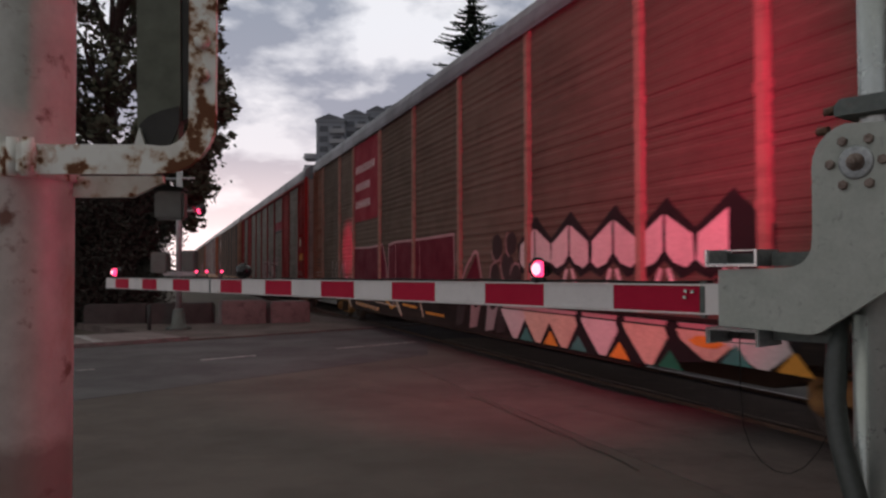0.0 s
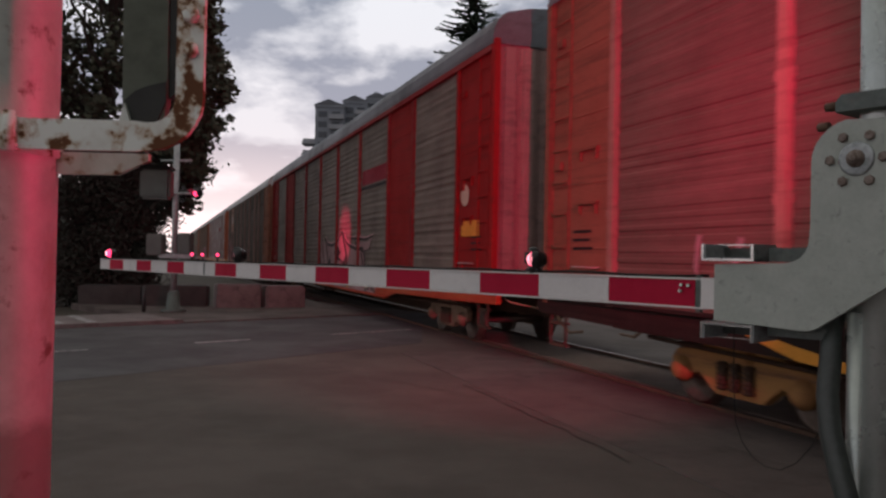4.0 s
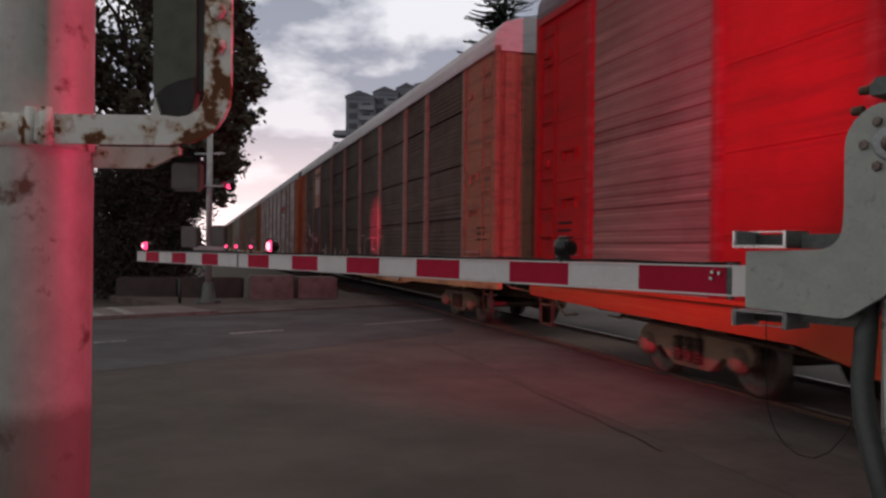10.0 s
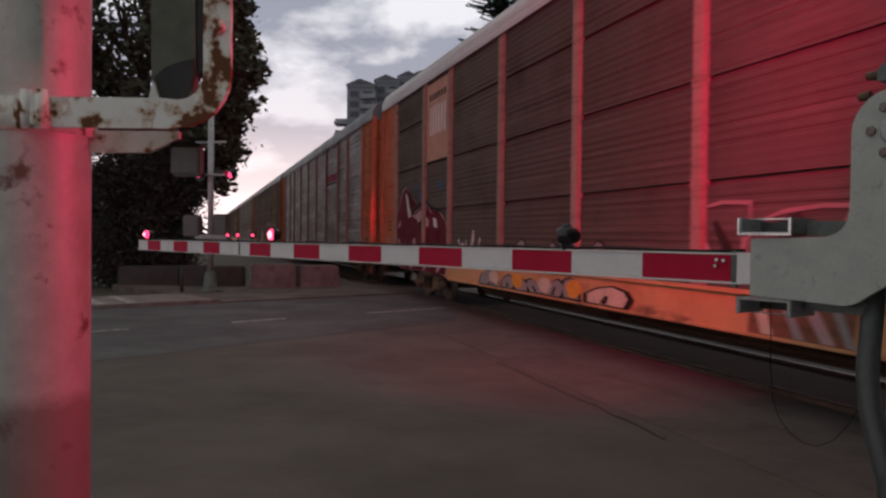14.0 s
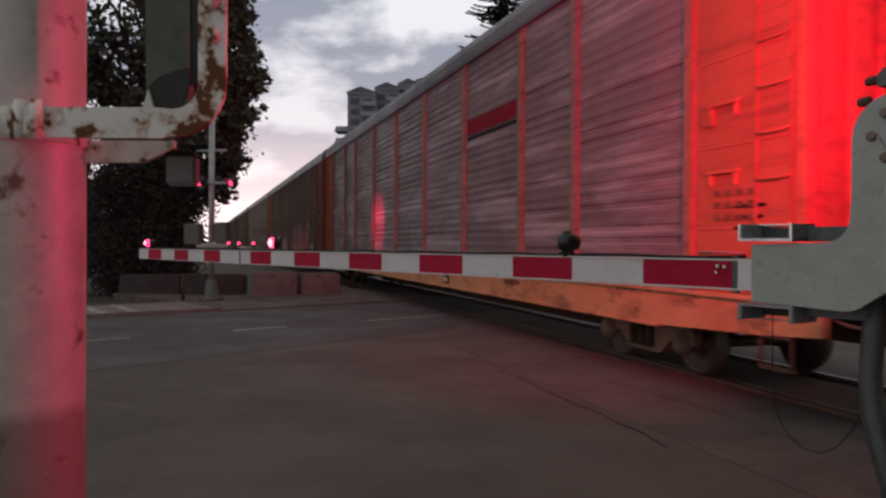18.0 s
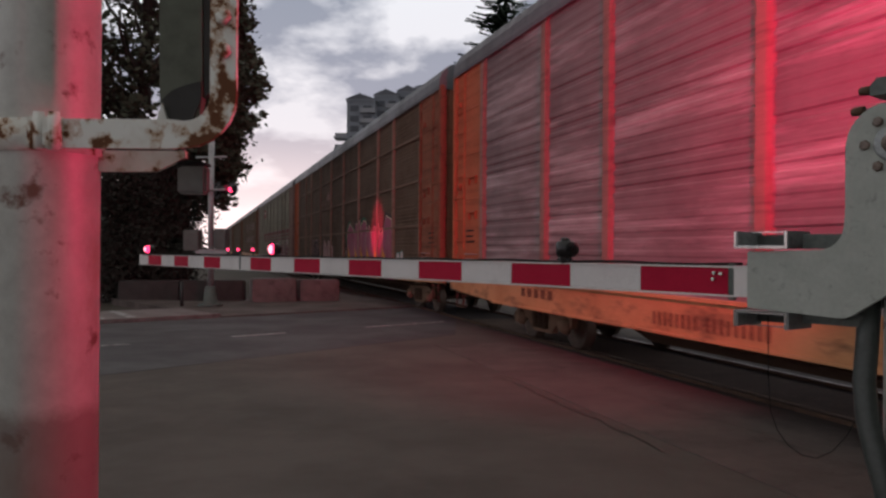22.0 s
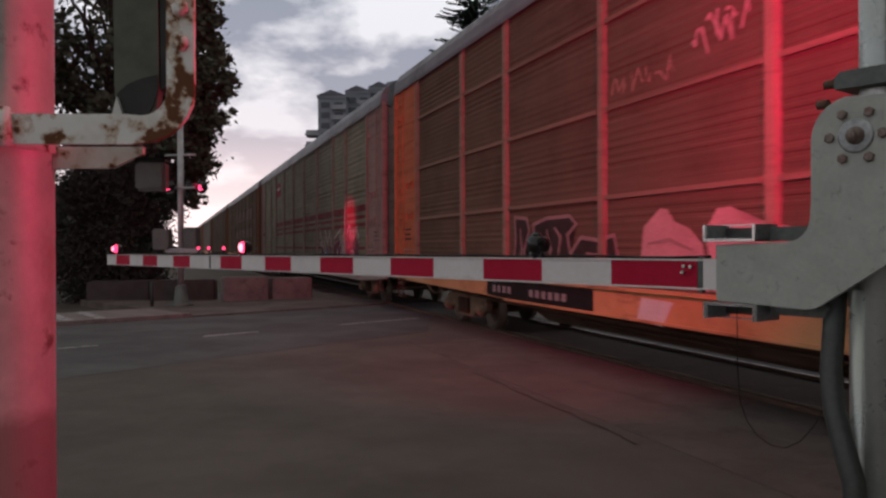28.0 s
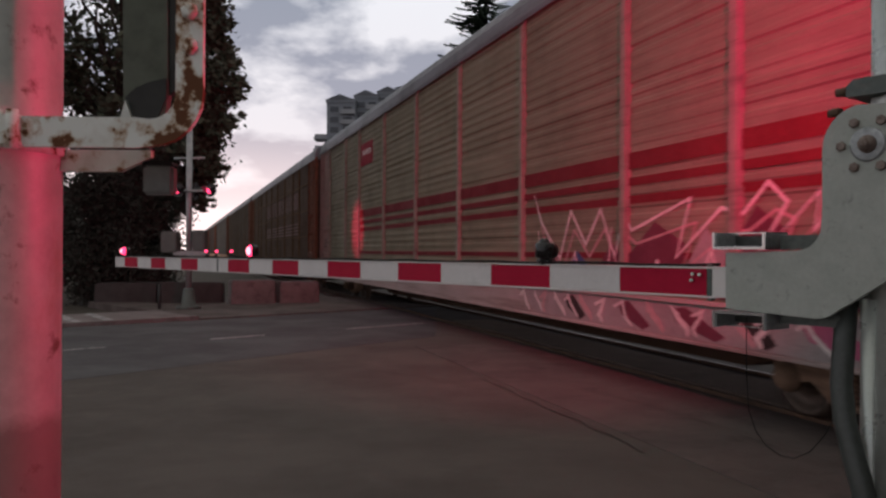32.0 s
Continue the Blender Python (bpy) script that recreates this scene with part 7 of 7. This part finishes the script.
def spruce(x, y, h, seed):
    t = thing("spruce_tree", "tall dark spruce behind the train", "tree")
    bm = B()
    cyl(bm, (x, y, -0.2), (x, y, h), 0.3, 0.02, 8)
    part("trunk", bm, "bark", t)
    rng = np.random.default_rng(seed)
    vs, fs = [], []
    z = h - 0.25
    while z > h * 0.2:
        reach = min((h - z) * 0.80 + 0.22, 1.9 + 0.16 * (h - z))
        for k in range(12):
            a = rng.uniform(0, 2 * math.pi)
            L = reach * rng.uniform(0.6, 1.15)
            ca, sa = math.cos(a), math.sin(a)
            steps = max(5, int(L / 0.09))
            for j in range(steps):
                r = L * (j + 0.5) / steps
                zz = z - 0.40 * r + 0.36 * r * r / L
                for sg in (-1, 1, 0):
                    blade = rng.uniform(0.16, 0.34) * (1.15 - 0.6 * r / L)
                    b2 = a + sg * rng.uniform(0.5, 1.1)
                    d = np.array([math.cos(b2), math.sin(b2), -0.35 + rng.normal(0, 0.12)]) * blade
                    s = np.array([-d[1], d[0], 0.0]) * 0.22 + np.array([0, 0, 0.03])
                    p = np.array([x + r * ca, y + r * sa, zz])
                    b = len(vs)
                    vs += [tuple(p), tuple(p + d * 0.5 + s), tuple(p + d), tuple(p + d * 0.5 - s)]
                    fs.append((b, b + 1, b + 2, b + 3))
        z -= 0.30 + 0.02 * (h - z)
    me = bpy.data.meshes.new("crown")
    me.from_pydata(vs, [], fs)
    part("crown", me, "needles", t, "drooping dark needle branches")


spruce(3.2, 46.0, 17.9, 7)

# ---- apartment house far behind the train ----
M["house_wall"] = surface("house_wall", (0.22, 0.24, 0.275), (0.18, 0.20, 0.235), (0.26, 0.27, 0.295), 0.08, 0.85, 0, 0.1)
M["house_glass"] = surface("house_glass", (0.05, 0.06, 0.075), (0.035, 0.042, 0.05), None, 0.3, 0.25, 0, 0.0)
M["house_roof"] = surface("house_roof", (0.13, 0.14, 0.16), (0.10, 0.11, 0.125), None, 0.2, 0.9, 0, 0.2)
M["house_slab"] = surface("house_slab", (0.33, 0.34, 0.37), (0.27, 0.28, 0.31), None, 0.1, 0.85, 0, 0.1)
HD = 230.0
house = thing("apartment_building", "grey stepped apartment tower with balconies", "building", pose(0, HD, 0))


def col(px):
    return (px - 784) / 1386 * HD


def lev(py):
    return 1.652 + (448 - py) / 1386 * HD


for k, (a, b, top, y0, deep) in enumerate(((598, 648, 186, 0.0, 16), (644, 688, 172, 5.0, 18), (684, 724, 160, 9.0, 18), (716, 800, 146, 14.0, 20))):
    x0, x1, zt = col(a), col(b), lev(top)
    bm = B()
    box(bm, x0, x1, y0, y0 + deep, -0.5, zt)
    box(bm, x0 - 0.25, x1 + 0.25, y0 - 0.25, y0 + deep + 0.25, zt, zt + 0.7)
    wall = part("wall", bm, "house_wall", house, "", None)
    bm = B()
    xm, ov = (x0 + x1) / 2, 0.4
    slab(bm, [(x0 - ov, zt + 0.7), (x1 + ov, zt + 0.7), (x0 + (x1 - x0) * 0.45, zt + 2.4)], lambda a, b, d: Vector((a, y0 - 0.3 + d, b)), deep + 0.6)
    part("roof", bm, "house_roof", house, "low dark gabled roof")
    z = zt - 2.9
    while z > 18:
        for f in (0.12, 0.58):
            w = (x1 - x0) * 0.3
            bm = B()
            box(bm, x0 + (x1 - x0) * f, x0 + (x1 - x0) * f + w, y0 - 0.08, y0 + 0.1, z, z + 1.7)
            win = part("window", bm, "house_glass", house)
        bm = B()
        box(bm, x0 + (x1 - x0) * 0.5, x1 + 0.2, y0 - 1.3, y0, z - 0.55, z - 0.2)
        box(bm, x0 + (x1 - x0) * 0.5, x1 + 0.2, y0 - 1.3, y0 - 1.2, z - 0.2, z + 0.75)
        part("balcony", bm, "house_slab", house)
        z -= 3.0
for k in range(2):
    bm = B()
    z = lev(247) - k * 3.4
    box(bm, col(574), col(600), 1.0, 8.0, z - 0.5, z + 0.1)
    box(bm, col(576), col(600), 1.2, 1.4, z + 0.1, z + 1.0)
    part("balcony", bm, "house_slab", house)

# ---- park lamp to the left ----
lamp = thing("street_lamp", "black park lantern post, unlit", "street lamp")
LX, LY = -17.85, 38.0
part("post", lathe(B(), (LX, LY, -0.2), (0, 0, 1), [(0, 0.14), (0.5, 0.12), (0.6, 0.07), (4.9, 0.055), (5.0, 0.09)], 12), "iron_black", lamp)
part("lantern", lathe(B(), (LX, LY, 4.8), (0, 0, 1), [(0, 0.10), (0.1, 0.17), (0.62, 0.24), (0.66, 0.27), (0.82, 0.12), (0.95, 0.03)], 10), "iron_black", lamp)


# ---- movement of the train ----
# unseen plain dark wall behind the viewer, added to block sky light on the pole
bm = B()
box(bm, 1.2, 5.4, -3.6, -3.2, -0.1, 7.5, 0.02)
solid("wall_south", bm, "concrete_dark", "unseen plain dark wall, added to block light behind the viewer", "wall", "structure")


def speed(t):
    return float(np.interp(t, (0, 4, 8, 12, 16, 20, 24, 28, 32), (4.771, 4.758, 4.733, 4.618, 4.553, 4.44, 4.413, 4.389, 4.396)))


TRAVEL = [0.0]
for i in range(1, 321):
    TRAVEL.append(TRAVEL[-1] + 0.05 * (speed((i - 1) / 10) + speed(i / 10)))


def motions():
    heading = -(90 - 17.84)
    for car in [o for o in scene.objects if o.name.startswith("autorack_wagon")]:
        rows = []
        for i in range(0, 321, 10):
            p = rail(car["q0"] - TRAVEL[i], TRACK_N, RAIL_TOP)
            rows.append((i / 10, pose(p.x, p.y, p.z, 0, 0, heading)))
        walk(car, rows)
    # the flashing lamps: one beat lasts 0.991 s, a little less than half of it for the first lamp
    for ob, at, heading, first, lag, hold in FLASHERS:
        rows = [(0.0, pose(*at, 0, 0, heading + (180 if first else 0)))]
        beats = []
        for k in range(-1, 33):
            beats += [(0.58 + 0.991 * k, True), (1.04 + 0.991 * k, False)]
        for t, lit in beats:
            is_open = lit == first
            n0 = round(t * 30 - (2.0 - lag if is_open else 1.0 - hold))
            if not 0 < n0 < 956:
                continue
            for j in range(4):
                f = j / 3 if is_open else 1 - j / 3
                rows.append(((n0 + j) / 30, pose(*at, 0, 0, heading + 180 * f)))
        rows.append((32.0, rows[-1][1]))
        walk(ob, rows)
    for ws, x in WHEELSETS:
        walk(ws, [(i / 10, pose(x, 0, WHEEL_R) @ Matrix.Rotation(TRAVEL[i] / WHEEL_R, 4, "Y")) for i in range(321)])


motions()
